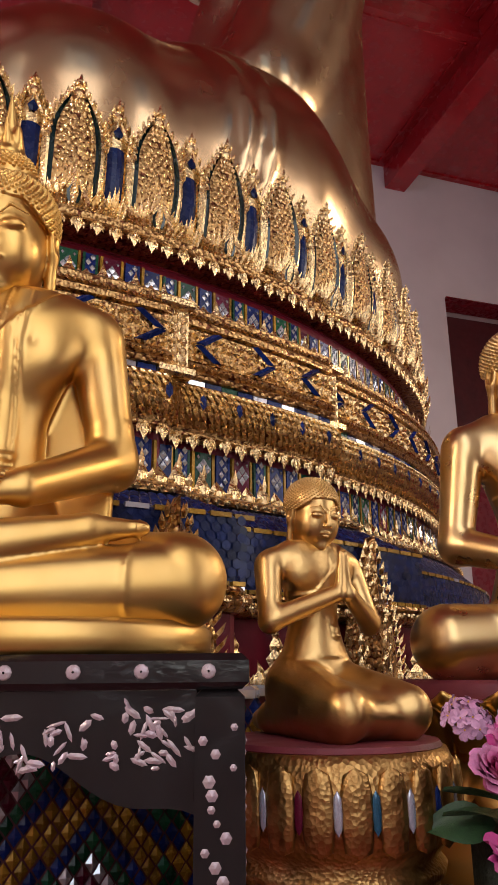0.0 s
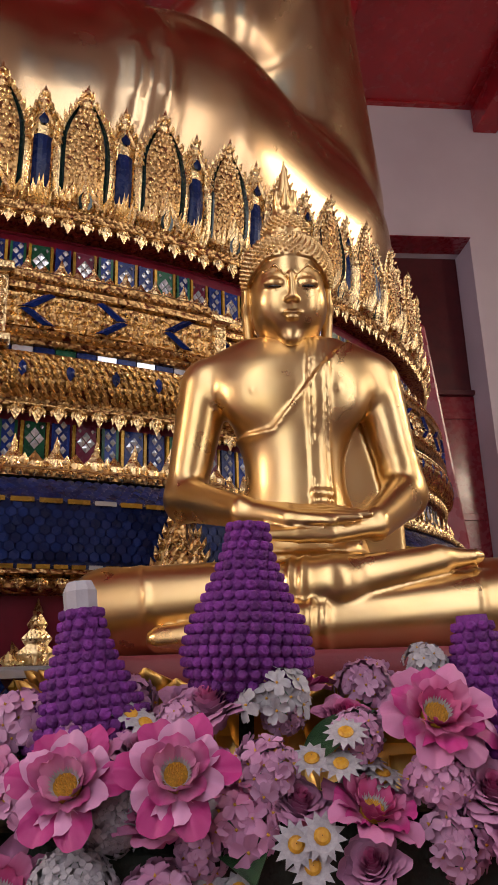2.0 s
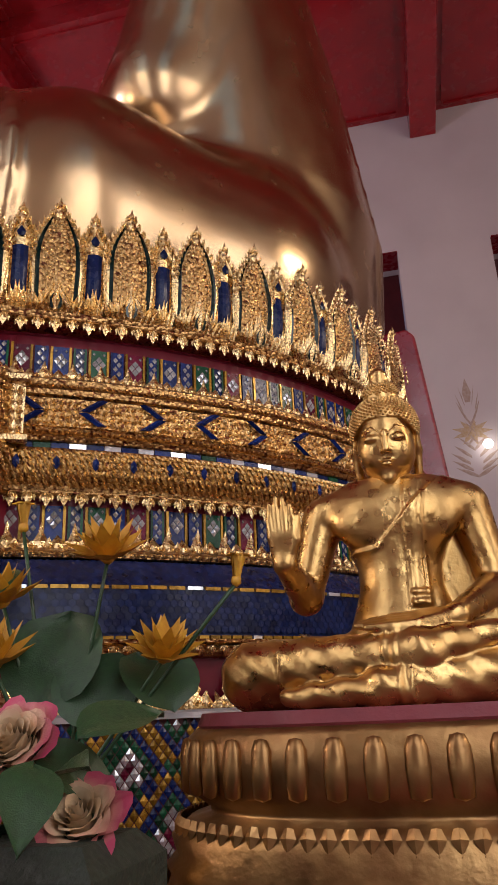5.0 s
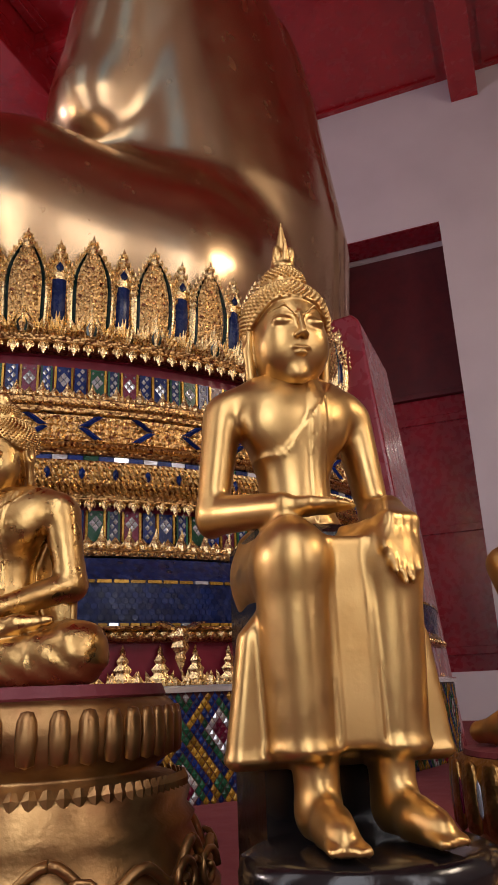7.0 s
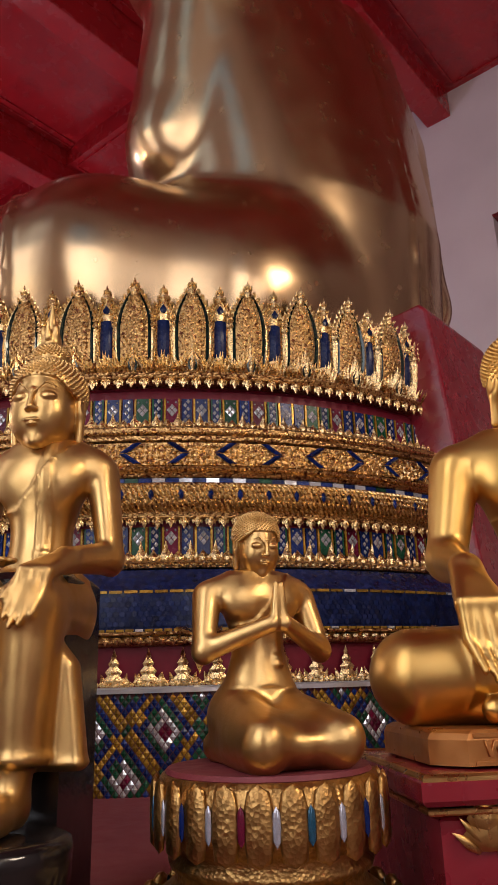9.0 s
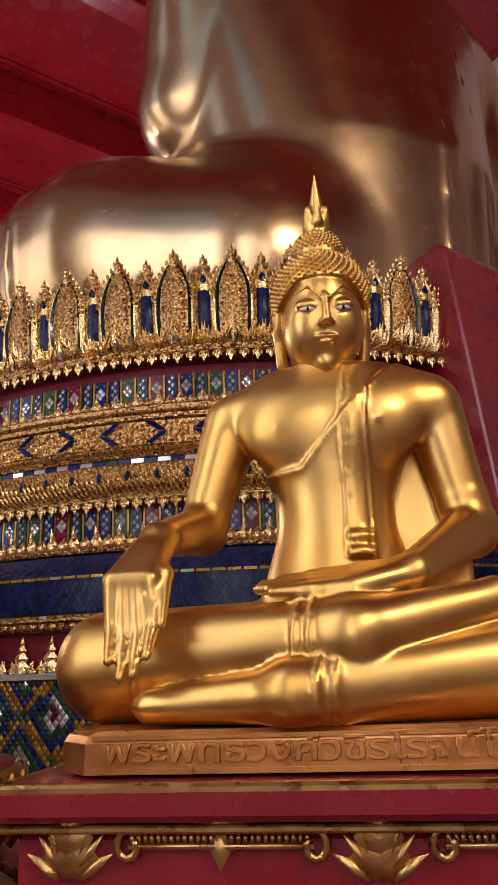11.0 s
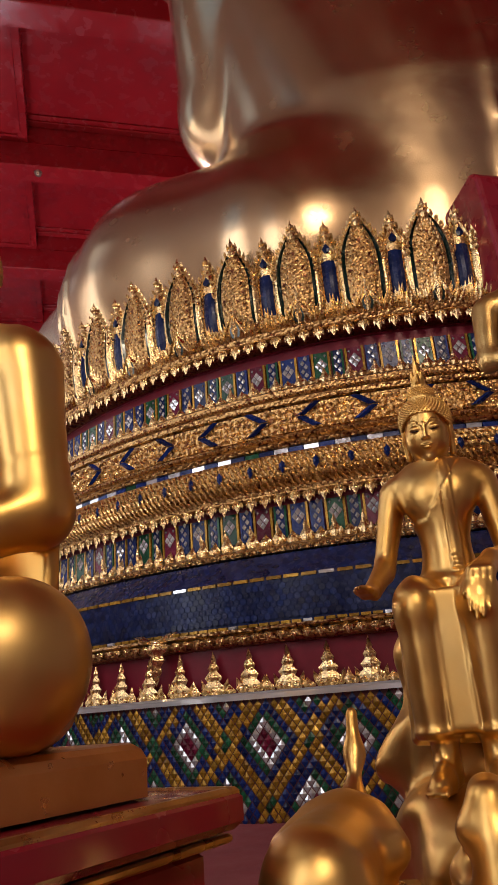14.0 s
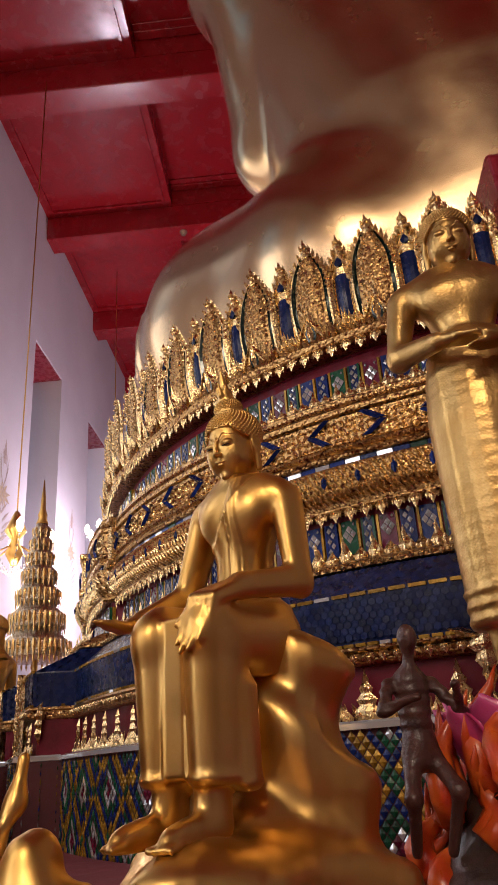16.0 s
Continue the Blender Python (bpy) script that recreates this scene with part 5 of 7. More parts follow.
for ph in (30.8, 51.8, 74.5):
    a = radians(ph)
    sv = s_near(at(EA * math.cos(a), VC + EB * math.sin(a)).x, at(EA * math.cos(a), VC + EB * math.sin(a)).y)
    part("pendant", PEN, pedestal, m=stage(sv, 0.37, 1.745, KL))

# dark blue hexagonal glass tiles on the roof band
random.seed(3)
s = Soup()
HEXW = 0.032


def hexes(rows, s0, s1):
    ncol = int((s1 - s0) / HEXW)
    for r, (d0, z0, k0, nx, nz) in enumerate(rows):
        for c in range(ncol):
            sv = s0 + (c + (0.5 if r % 2 else 0)) * HEXW
            t, n = dirs(sv)
            p = on(sv, d0, z0, k0)
            up = (Vector((0, 0, 1)) * nz - n * nx)
            nn = t.cross(up) * -1
            if nn.dot(n) < 0:
                nn = -nn
            nn = (nn + t * random.uniform(-0.025, 0.025) + up * random.uniform(-0.025, 0.025)).normalized()
            a = t - nn * t.dot(nn)
            b = nn.cross(a)
            pts = []
            for q in range(6):
                an = math.pi / 3 * q + math.pi / 6
                pts.append(p + nn * 0.004 + a * (math.cos(an) * HEXW * 0.545) + b * (math.sin(an) * HEXW * 0.545))
            s.add(pts, [tuple(range(6))])


rows_ = []
for r in range(8):
    q = (r + 0.5) / 8
    rows_.append((0.165 + 0.16 * q, 2.128 - 0.14 * q, KM + (KL - KM) * q, 0.70, 0.70))
rows2 = [(0.336, 1.970 - 0.0278 * r, KL, 0.0, 1.0) for r in range(7)]
S0, S1 = s_near(-1.9, 2.7), s_near(1.75, 7.5)
hexes(rows_, S0, S1)
hexes(rows2, S0, S1)
ob = part("tile_band", s.mesh("tile_band", BLUE_GLASS), pedestal, "dark blue hexagonal glass tiles")
ob["kind"] = "stuff"


def gilt_edge(s, sv, j):
    m = stage(sv, 0.336, 1.984, KL)
    s.box(m @ Vector((0, 0, 0)), (0.075, 0.022, 0.016), 4 if j % 9 else 3, m.to_3x3())


row("amber_edge", 0.08, gilt_edge, GLASS, "amber glass edging")


def gilt_edge2(s, sv, j):
    m = stage(sv, 0.336, 1.768, KL)
    s.box(m @ Vector((0, 0, 0)), (0.045, 0.022, 0.014), 4 if j % 7 else 3, m.to_3x3())


row("amber_foot", 0.05, gilt_edge2, GLASS, "amber glass edging")

# lattice mosaic of small glass tiles on the lowest tier
s = Soup()
DW, DH, NT = 0.357, 0.5, 10
S_MOS = s_near(1.33, 5.34)
ORDER = [4, 1, 0, 3, 2]
u0, u1 = S0 - S_MOS, S1 - S_MOS
e1, e2 = (DW / 2 / NT, DH / 2 / NT), (DW / 2 / NT, -DH / 2 / NT)
random.seed(5)
for ia in range(int(2 * u0 / DW * NT) - 20, int(2 * u1 / DW * NT) + 20):
    for ib in range(-NT * 2, NT * 2):
        # lattice cell centres: u along, z about the row of whole lozenges
        i, j = ia, ib
        uu = (i + 0.5) * DW / 2 / NT
        if (i + j) % 2:
            continue
        zz = (j + 0.5) * DH / 2 / NT
        z = 1.245 + zz
        if not (BASE + 0.012 < z < 1.425) or not (u0 < uu < u1):
            continue
        # lozenge coordinates
        a = (uu / (DW / 2) + zz / (DH / 2)) / 2 + 0.5
        b = (uu / (DW / 2) - zz / (DH / 2)) / 2 + 0.5
        fa, fb = a - math.floor(a), b - math.floor(b)
        ring = int(min(fa, 1 - fa, fb, 1 - fb) * 10)
        col = ORDER[min(4, ring)]
        if min(fa, 1 - fa) < 0.1 and min(fb, 1 - fb) < 0.1:
            col = 0
        sv = S_MOS + uu
        t, n = dirs(sv)
        p = on(sv, 0.412, z, KL)
        nn = (n + t * random.uniform(-0.10, 0.10) + Vector((0, 0, random.uniform(-0.10, 0.10)))).normalized()
        zt = Vector((0, 0, 1))
        zt = (zt - nn * zt.dot(nn)).normalized()
        tt = nn.cross(zt) * -1
        k1, k2 = DW / 2 / NT * 0.93, DH / 2 / NT * 0.93
        s.add([p - tt * k1, p - zt * k2, p + tt * k1, p + zt * k2, p + nn * 0.0045], [(0, 1, 4), (1, 2, 4), (2, 3, 4), (3, 0, 4)], col)
ob = part("mosaic_tiles", s.mesh("mosaic_tiles", GLASS), pedestal, "lozenge mosaic of blue, green, amber, white and red glass")
ob["kind"] = "stuff"

# ---------------------------------------------------------------- plinths and tables of the votive statues
CUSHION = mat("dusky_red_cushion", (0.20, 0.03, 0.04), 0.6, 0.0, (0.14, 0.02, 0.03), 8.0, 0.8, 0.1, 120.0)
COPPER = mat("coppery_gilding", (0.62, 0.30, 0.10), 0.36, 0.9, (0.48, 0.20, 0.06), 8.0, 0.8, 0.15, 50.0, bdist=0.004)
GLASS_GEM = mat("pale_glass_gem", (0.55, 0.58, 0.66), 0.08, 0.5, (0.4, 0.4, 0.5), 20.0, 0.8, coat=0.6)
TEAL_GEM = mat("teal_glass_gem", (0.02, 0.12, 0.22), 0.08, 0.4, (0.01, 0.06, 0.1), 20.0, 0.8, coat=0.6)

GOLD_CARVED = mat("old_carved_gilding", (0.56, 0.34, 0.12), 0.38, 1.0, (0.26, 0.13, 0.04), 26.0, 0.9, 0.4, 110.0, 0.1, kind="voronoi", bdist=0.004)


def facing(place, yaw, scale=1.0):
    return Matrix.Translation(place) @ Matrix.Rotation(radians(yaw + 90), 4, "Z") @ Matrix.Scale(scale, 4)


def oval(prof, sx, sy, material, n=64, power=2.4):
    """A rounded-oval turned form; prof of (radius, z)."""
    s = Soup()
    vs, fs = [], []
    for r, z in prof:
        for k in range(n):
            a = 2 * math.pi * k / n
            c, d = math.cos(a), math.sin(a)
            q = (abs(c) ** power + abs(d) ** power) ** (-1 / power)
            vs.append((r * sx * c * q, r * sy * d * q, z))
    m = len(prof)
    for j in range(m - 1):
        for k in range(n):
            fs.append((j * n + k, j * n + (k + 1) % n, (j + 1) * n + (k + 1) % n, (j + 1) * n + k))
    fs += [tuple(range(n - 1, -1, -1)), tuple((m - 1) * n + k for k in range(n))]
    s.add(vs, fs)
    return s


def rim(a, sx, sy, power=2.4):
    c, d = math.cos(a), math.sin(a)
    q = (abs(c) ** power + abs(d) ** power) ** (-1 / power)
    p = Vector((sx * c * q, sy * d * q, 0))
    n = Vector((math.copysign(abs(c * q) ** (power - 1), c) / sx, math.copysign(abs(d * q) ** (power - 1), d) / sy, 0)).normalized()
    return p, n


def lotus_leaf(h, w, out, mats, flip=False, gem=None):
    """A fleshy lotus petal: x across, -y outwards, z up, with thickness and a rolled tip."""
    s = Soup()
    rows, cols = 9, 7
    for layer, th in ((0, 0.0), (1, 0.012)):
        for r in range(rows):
            t = r / (rows - 1)
            ww = w * (0.62 + 0.38 * math.sin(math.pi * min(1, 0.1 + 0.75 * t))) * math.sqrt(max(0.02, 1 - (max(0, t - 0.55) / 0.45) ** 2.6))
            for c in range(cols):
                u = -1 + 2 * c / (cols - 1)
                y = -out * (math.sin(t * 1.75)) * (1 - 0.30 * u * u) - (0.25 * out * max(0, t - 0.7) / 0.3) + th
                s.v.append((u * ww, y, (h * t * (1 - 0.06 * u * u)) * (-1 if flip else 1)))
    n = rows * cols
    for layer in (0, 1):
        for r in range(rows - 1):
            for c in range(cols - 1):
                a = layer * n + r * cols + c
                s.f.append((a, a + 1, a + 1 + cols, a + cols) if layer == 0 else (a, a + cols, a + 1 + cols, a + 1))
                s.i.append(0)
    for r in range(rows - 1):
        for c in (0, cols - 1):
            a = r * cols + c
            s.f.append((a, a + cols, a + cols + n, a + n))
            s.i.append(0)
    for c in range(cols - 1):
        a = (rows - 1) * cols + c
        s.f.append((a, a + 1, a + 1 + n, a + n))
        s.i.append(0)
    return s.mesh("lotus_petal", mats, True)


def ring_of(parent, me, name, n, sx, sy, z, phase=0.0, tilt=0.0):
    for k in range(n):
        a = 2 * math.pi * (k + phase) / n
        p, nn = rim(a, sx, sy)
        t = Vector((0, 0, 1)).cross(nn)
        m = Matrix((t, -nn, Vector((0, 0, 1)))).transposed().to_4x4()
        part(name, me, parent, m=Matrix.Translation((p.x, p.y, z)) @ m @ Matrix.Rotation(radians(tilt), 4, "X"))


def disciple_base(place, yaw, top):
    ob = thing("lotus_plinth", "round gilded plinth with lotus lobes and coloured glass gems", "plinth", facing((place[0], place[1], BASE), yaw), "disciple plinths")
    h = top - BASE
    z = lambda q: q * h
    prof = [(1.18, 0.0), (1.20, z(0.05)), (1.16, z(0.09)), (1.22, z(0.12)), (1.16, z(0.20)), (1.02, z(0.30)), (0.86, z(0.38)), (0.84, z(0.44)), (0.90, z(0.46)), (0.92, z(0.50)), (0.86, z(0.54)), (0.94, z(0.60)), (1.04, z(0.72)), (1.06, z(0.84)), (1.02, z(0.94)), (0.98, z(1.0) - 0.004)]
    part("body", oval(prof, 0.25, 0.27, GOLD_CARVED, 72, 2.0).mesh("body", GOLD_CARVED, True), ob)
    lobe = Soup()
    gem_ = Soup()
    lobe.lathe([(0.002, -0.5), (0.5, -0.42), (0.62, -0.1), (0.6, 0.2), (0.45, 0.42), (0.002, 0.5)], 10, (0, 0, 0), 0, 1, 0.55, False)
    gem_.lathe([(0.002, -0.5), (0.28, -0.35), (0.34, 0.0), (0.28, 0.35), (0.002, 0.5)], 8, (0, 0, 0), 0, 1, 0.6, False)
    big, low = Soup(), Soup()
    big.add([(x * 0.050, y * 0.032, q * 0.15) for x, y, q in lobe.v], lobe.f)
    low.add([(x * 0.048, y * 0.05, q * 0.10) for x, y, q in lobe.v], lobe.f)
    lm, lm2 = big.mesh("lobe", GOLD_CARVED, True), low.mesh("lobe", GOLD_CARVED, True)
    gms = [gem_.mesh("gem", g, True) for g in (GLASS_GEM, BLUE_INLAY, GLASS_GEM, RED_INLAY, GLASS_GEM, TEAL_GEM)]
    for k in range(24):
        a = 2 * math.pi * k / 24
        p, nn = rim(a, 0.25 * 1.045, 0.27 * 1.045, 2.0)
        t = Vector((0, 0, 1)).cross(nn)
        m = Matrix((t, -nn, Vector((0, 0, 1)))).transposed().to_4x4()
        part("lobe", lm, ob, m=Matrix.Translation((p.x, p.y, z(0.78))) @ m)
        p2, _ = rim(a + math.pi / 24, 0.25 * 1.065, 0.27 * 1.065, 2.0)
        part("gem", gms[k % 6], ob, m=Matrix.Translation((p2.x, p2.y, z(0.78))) @ m @ Matrix.Diagonal((0.026, 0.020, 0.075, 1)))
        p3, _ = rim(a, 0.25 * 1.16, 0.27 * 1.16, 2.0)
        part("lobe", lm2, ob, m=Matrix.Translation((p3.x, p3.y, z(0.22))) @ m @ Matrix.Rotation(radians(-24), 4, "X"))
        p4, _ = rim(a + math.pi / 24, 0.25 * 1.14, 0.27 * 1.14, 2.0)
        part("gem", gms[(k + 3) % 6], ob, m=Matrix.Translation((p4.x, p4.y, z(0.235))) @ m @ Matrix.Rotation(radians(-24), 4, "X") @ Matrix.Diagonal((0.024, 0.05, 0.055, 1)))
    part("cushion", oval([(0.93, h - 0.006), (0.95, h - 0.002), (0.93, h + 0.008)], 0.25, 0.27, CUSHION, 48, 2.0).mesh("cushion", CUSHION), ob, "thin red cushion")
    return ob


disciple_base((0.17, 1.72), -72, 1.358)
disciple_base((3.69, 3.68), -9, 1.278)

# golden lotus base of the pale meditating statue
ob = thing("lotus_plinth", "polished golden lotus base with open petals and a red cushion", "plinth", facing((SEAT_C.x, SEAT_C.y, BASE), -76))
H = SEAT_C.z - BASE
part("cushion", oval([(0.96, H - 0.075), (1.0, H - 0.06), (1.0, H - 0.01), (0.97, H + 0.004)], 0.565, 0.375, CUSHION).mesh("cushion", CUSHION, True), ob, "dusky red cushion")
part("body", oval([(1.14, 0), (1.14, 0.06), (1.10, 0.08), (1.10, 0.13), (1.02, 0.16), (1.0, 0.22), (0.94, 0.25), (0.94, 0.33), (0.86, 0.36), (0.84, 0.42), (0.95, 0.50), (0.98, H - 0.07)], 0.62, 0.42, GOLD).mesh("body", GOLD, True), ob)
LP = lotus_leaf(0.13, 0.062, 0.075, GOLD)
LP2 = lotus_leaf(0.12, 0.062, 0.075, GOLD, True)
ring_of(ob, LP, "lotus_petal", 28, 0.600, 0.41, H - 0.170)
ring_of(ob, LP, "lotus_petal", 28, 0.580, 0.39, H - 0.150, 0.5)
ring_of(ob, LP2, "lotus_petal", 28, 0.56, 0.38, H - 0.195, 0.25)

# ornate base of the statue with the raised hand
ob = thing("carved_base", "old gilded carved base with lotus ribs and scrolled apron", "plinth", facing((SEAT_D.x, SEAT_D.y, BASE), -72))
H = SEAT_D.z - BASE
part("cushion", oval([(0.96, H - 0.03), (0.98, H - 0.02), (0.96, H + 0.003)], 0.47, 0.31, CUSHION).mesh("cushion", CUSHION), ob, "thin dull red seat")
part("body", oval([(1.30, 0), (1.30, 0.08), (1.24, 0.10), (1.24, 0.13), (1.18, 0.16), (1.10, 0.24), (1.12, 0.26), (1.08, 0.28), (1.10, 0.31), (1.02, 0.34), (0.93, 0.35), (0.93, 0.36), (1.0, 0.38), (1.03, 0.44), (1.02, 0.49), (0.98, H - 0.025)], 0.47, 0.31, OLD_BROWN).mesh("body", OLD_BROWN, True), ob)
rib = Soup()
rib.lathe([(0.002, -0.5), (0.5, -0.44), (0.6, 0.0), (0.55, 0.3), (0.35, 0.47), (0.002, 0.5)], 10, (0, 0, 0), 0, 1, 0.6, False)
rm_ = Soup()
rm_.add([(x * 0.036, y * 0.04, q * 0.105) for x, y, q in rib.v], rib.f)
rm = rm_.mesh("rib", OLD_BROWN, True)
for k in range(44):
    a = 2 * math.pi * k / 44
    p, nn = rim(a, 0.47 * 1.03, 0.31 * 1.03)
    t = Vector((0, 0, 1)).cross(nn)
    m = Matrix((t, -nn, Vector((0, 0, 1)))).transposed().to_4x4()
    part("rib", rm, ob, m=Matrix.Translation((p.x, p.y, 0.435)) @ m)
s = Soup()
for k in range(90):
    p, nn = rim(2 * math.pi * k / 90, 0.47 * 1.06, 0.31 * 1.06)
    t = Vector((0, 0, 1)).cross(nn)
    leaf(s, p + Vector((0, 0, 0.345)), p + nn * 0.012 + Vector((0, 0, 0.305)), t * 0.015, nn * 0.008 + Vector((0, 0, 0.003)))
part("leaf_course", s.mesh("leaf_course", OLD_BROWN), ob)
s = Soup()
for side in range(8):
    a0 = 2 * math.pi * side / 8
    path, path2 = [], []
    for q in range(25):
        f = q / 24
        a = a0 + 2 * math.pi / 8 * f
        p, nn = rim(a, 0.47 * 1.16, 0.31 * 1.16)
        zz = 0.20 + 0.03 * math.cos(4 * math.pi * f) - 0.025 * abs(math.sin(math.pi * f)) ** 6
        path.append(p + nn * 0.014 + Vector((0, 0, zz)))
        path2.append(p + nn * 0.022 + Vector((0, 0, zz - 0.035)))
    s.tube(path, 0.011, 7)
    s.tube(path2, 0.007, 6)
    p, nn = rim(a0, 0.47 * 1.18, 0.31 * 1.18)
    t = Vector((0, 0, 1)).cross(nn)
    for e in (-1, 1):
        s.tube([p + nn * 0.02 + t * e * (0.045 - 0.0026 * q) * math.cos(q * 0.55) + Vector((0, 0, 0.165 + (0.045 - 0.0026 * q) * math.sin(q * 0.55))) + t * e * 0.05 for q in range(15)], 0.008, 6)
part("scroll_apron", s.mesh("scroll_apron", OLD_BROWN, True), ob, "raised scrolls on the apron")

# black stool and footrest of the statue with its feet down
ob = thing("black_stool", "black lacquered stool with a round footrest", "stool", facing((3.33, 3.20, BASE), -38))
s = Soup()
s.box((0, 0.03, 0.415), (0.27, 0.26, 0.83), 0, None, 0.02)
part("seat_block", s.mesh("seat_block", BLACK_LACQUER), ob)
s = Soup()
s.lathe([(0.20, 0), (0.205, 0.02), (0.20, 0.16), (0.212, 0.175), (0.215, 0.235), (0.21, 0.255), (0.19, 0.264)], 40, (0, -0.24, 0.0), 0, 1.0, 0.85)
part("footrest", s.mesh("footrest", BLACK_LACQUER, True), ob)

# inlaid black table of the satin gold statue
TAB = 1.535
ob = thing("inlaid_table", "black lacquered table inlaid with mother-of-pearl flowers", "table", facing((-0.55, 1.60, BASE), -86))
TW, TD, TH = 1.06, 0.62, TAB - BASE
s = Soup()
s.box((0, 0, TH - 0.03), (TW, TD, 0.06), 0, None, 0.012)
part("tabletop", s.mesh("tabletop", BLACK_LACQUER), ob)
for sx in (-1, 1):
    for sy in (-1, 1):
        s = Soup()
        x, y = sx * (TW / 2 - 0.05), sy * (TD / 2 - 0.05)
        s.box((x, y, (TH - 0.06) / 2), (0.085, 0.085, TH - 0.06), 0, None, 0.012)
        leg = part("leg", s.mesh("leg", BLACK_LACQUER), ob)
        s = Soup()
        random.seed(int(11 + sx + 3 * sy))
        for k in range(22):
            fy = y + sy * 0.0435
            cx, cz = x + random.uniform(-0.03, 0.03), 0.05 + (TH - 0.15) * k / 22
            r = random.uniform(0.006, 0.012)
            s.add([(cx + r * math.cos(q * 1.0472), y - 0.0440, cz + r * math.sin(q * 1.0472)) for q in range(6)] + [(cx, y - 0.047, cz)], [(q, (q + 1) % 6, 6) for q in range(6)])
            s.add([(x + sx * 0.0440, y + (cx - x) + r * math.cos(q * 1.0472), cz + r * math.sin(q * 1.0472)) for q in range(6)] + [(x + sx * 0.047, y + (cx - x), cz)], [(q, (q + 1) % 6, 6) for q in range(6)])
        part("pearl_inlay", s.mesh("pearl_inlay", PEARL), leg, "mother-of-pearl flowers")["kind"] = "stuff"
s = Soup()
n = 40
vs, fs = [], []
for k in range(n + 1):
    u = -1 + 2 * k / n
    x = u * (TW / 2 - 0.09)
    drop = 0.12 + 0.10 * abs(u) ** 3 + 0.025 * math.cos(u * 9)
    for yy in (-TD / 2 + 0.02, -TD / 2 + 0.05):
        vs += [(x, yy, TH - 0.061), (x, yy, TH - 0.06 - drop)]
for k in range(n):
    a, b = 4 * k, 4 * k + 4
    fs += [(a, a + 1, b + 1, b), (a + 2, b + 2, b + 3, a + 3), (a + 1, a + 3, b + 3, b + 1)]
s.add(vs, fs)
part("apron", s.mesh("apron", BLACK_LACQUER), ob)
s = Soup()
random.seed(4)
for k in range(9):
    cx = -0.46 + 0.115 * k
    s.lathe([(0.013, 0), (0.011, 0.003), (0.002, 0.005)], 10, (cx, 0, 0), 0, 1, 1, False)
for v in range(len(s.v)):
    x, y, z = s.v[v]
    s.v[v] = (x, -TD / 2 - 0.0005 - z, TH - 0.03 + y)
for k in range(170):
    cx = random.uniform(-0.44, 0.44)
    cz = TH - 0.085 - random.uniform(0, 0.10)
    a = random.uniform(0, 3.14)
    r1, r2 = random.uniform(0.008, 0.020), random.uniform(0.003, 0.007)
    s.add([(cx + r1 * math.cos(q * 1.0472) * math.cos(a) - r2 * math.sin(q * 1.0472) * math.sin(a), -TD / 2 + 0.0185, cz + r1 * math.cos(q * 1.0472) * math.sin(a) + r2 * math.sin(q * 1.0472) * math.cos(a)) for q in range(6)] + [(cx, -TD / 2 + 0.015, cz)], [(q, (q + 1) % 6, 6) for q in range(6)])
part("pearl_inlay", s.mesh("pearl_inlay", PEARL), ob, "mother-of-pearl flowers and studs")["kind"] = "stuff"
ob = thing("statue_base", "plain satin gold oval statue base", "plinth", facing((SEAT_A.x, SEAT_A.y, TAB), -86))
part("body", oval([(0.98, 0.0), (1.0, 0.01), (1.0, 0.05), (0.97, 0.066)], 0.54, 0.34, GOLD).mesh("body", GOLD, True), ob)

# red and gold plinth with the carved inscription
ob = thing("red_plinth", "crimson plinth with gilded carved mouldings and leaf ornaments", "plinth", facing((SEAT_G.x, SEAT_G.y, BASE), -26))
s = Soup()
PW, PD, PH = 1.30, 0.70, 1.272 - BASE
s.box((0, -0.10, PH - 0.036), (PW, PD, 0.06), 0, None, 0.012)
s.box((0, -0.10, (PH - 0.09) / 2), (PW - 0.10, PD - 0.10, PH - 0.09), 0, None, 0.01)
part("body", s.mesh("body", RED_PAINT), ob)
s = Soup()
for sy_ in (-1, 1):
    s.box((0, -0.10 + sy_ * (PD / 2 - 0.012), PH - 0.012), (PW - 0.01, 0.022, 0.020), 0, None, 0.006)
    s.box((sy_ * (PW / 2 - 0.016), -0.10, PH - 0.0125), (0.022, PD - 0.05, 0.020), 0, None, 0.006)
s.box((0, -0.10, PH - 0.078), (PW - 0.03, PD - 0.03, 0.014), 0, None, 0.004)
part("gilt_edge", s.mesh("gilt_edge", GOLD_OLD), ob)
s = Soup()
FY = -0.10 - (PD - 0.10) / 2 - 0.002
ZB = PH - 0.095


def leaf_crest(s, x, z, k=1.0):
    X = Vector((1, 0, 0))
    O = Vector((0, -0.02, 0))
    for q, (w, a, b) in enumerate(((0.05, 0.0, 0.075), (0.04, 0.03, 0.105), (0.026, 0.06, 0.135))):
        leaf(s, (x, FY - 0.004 * q, z + a * k), (x, FY - 0.008, z + b * k), X * w * k, O)
    for e in (-1, 1):
        for q in range(3):
            leaf(s, (x + e * 0.02, FY, z + 0.02 * q), (x + e * (0.075 - 0.018 * q) * k, FY - 0.008, z + 0.04 + 0.03 * q), Vector((0, 0, 0.014)), O)


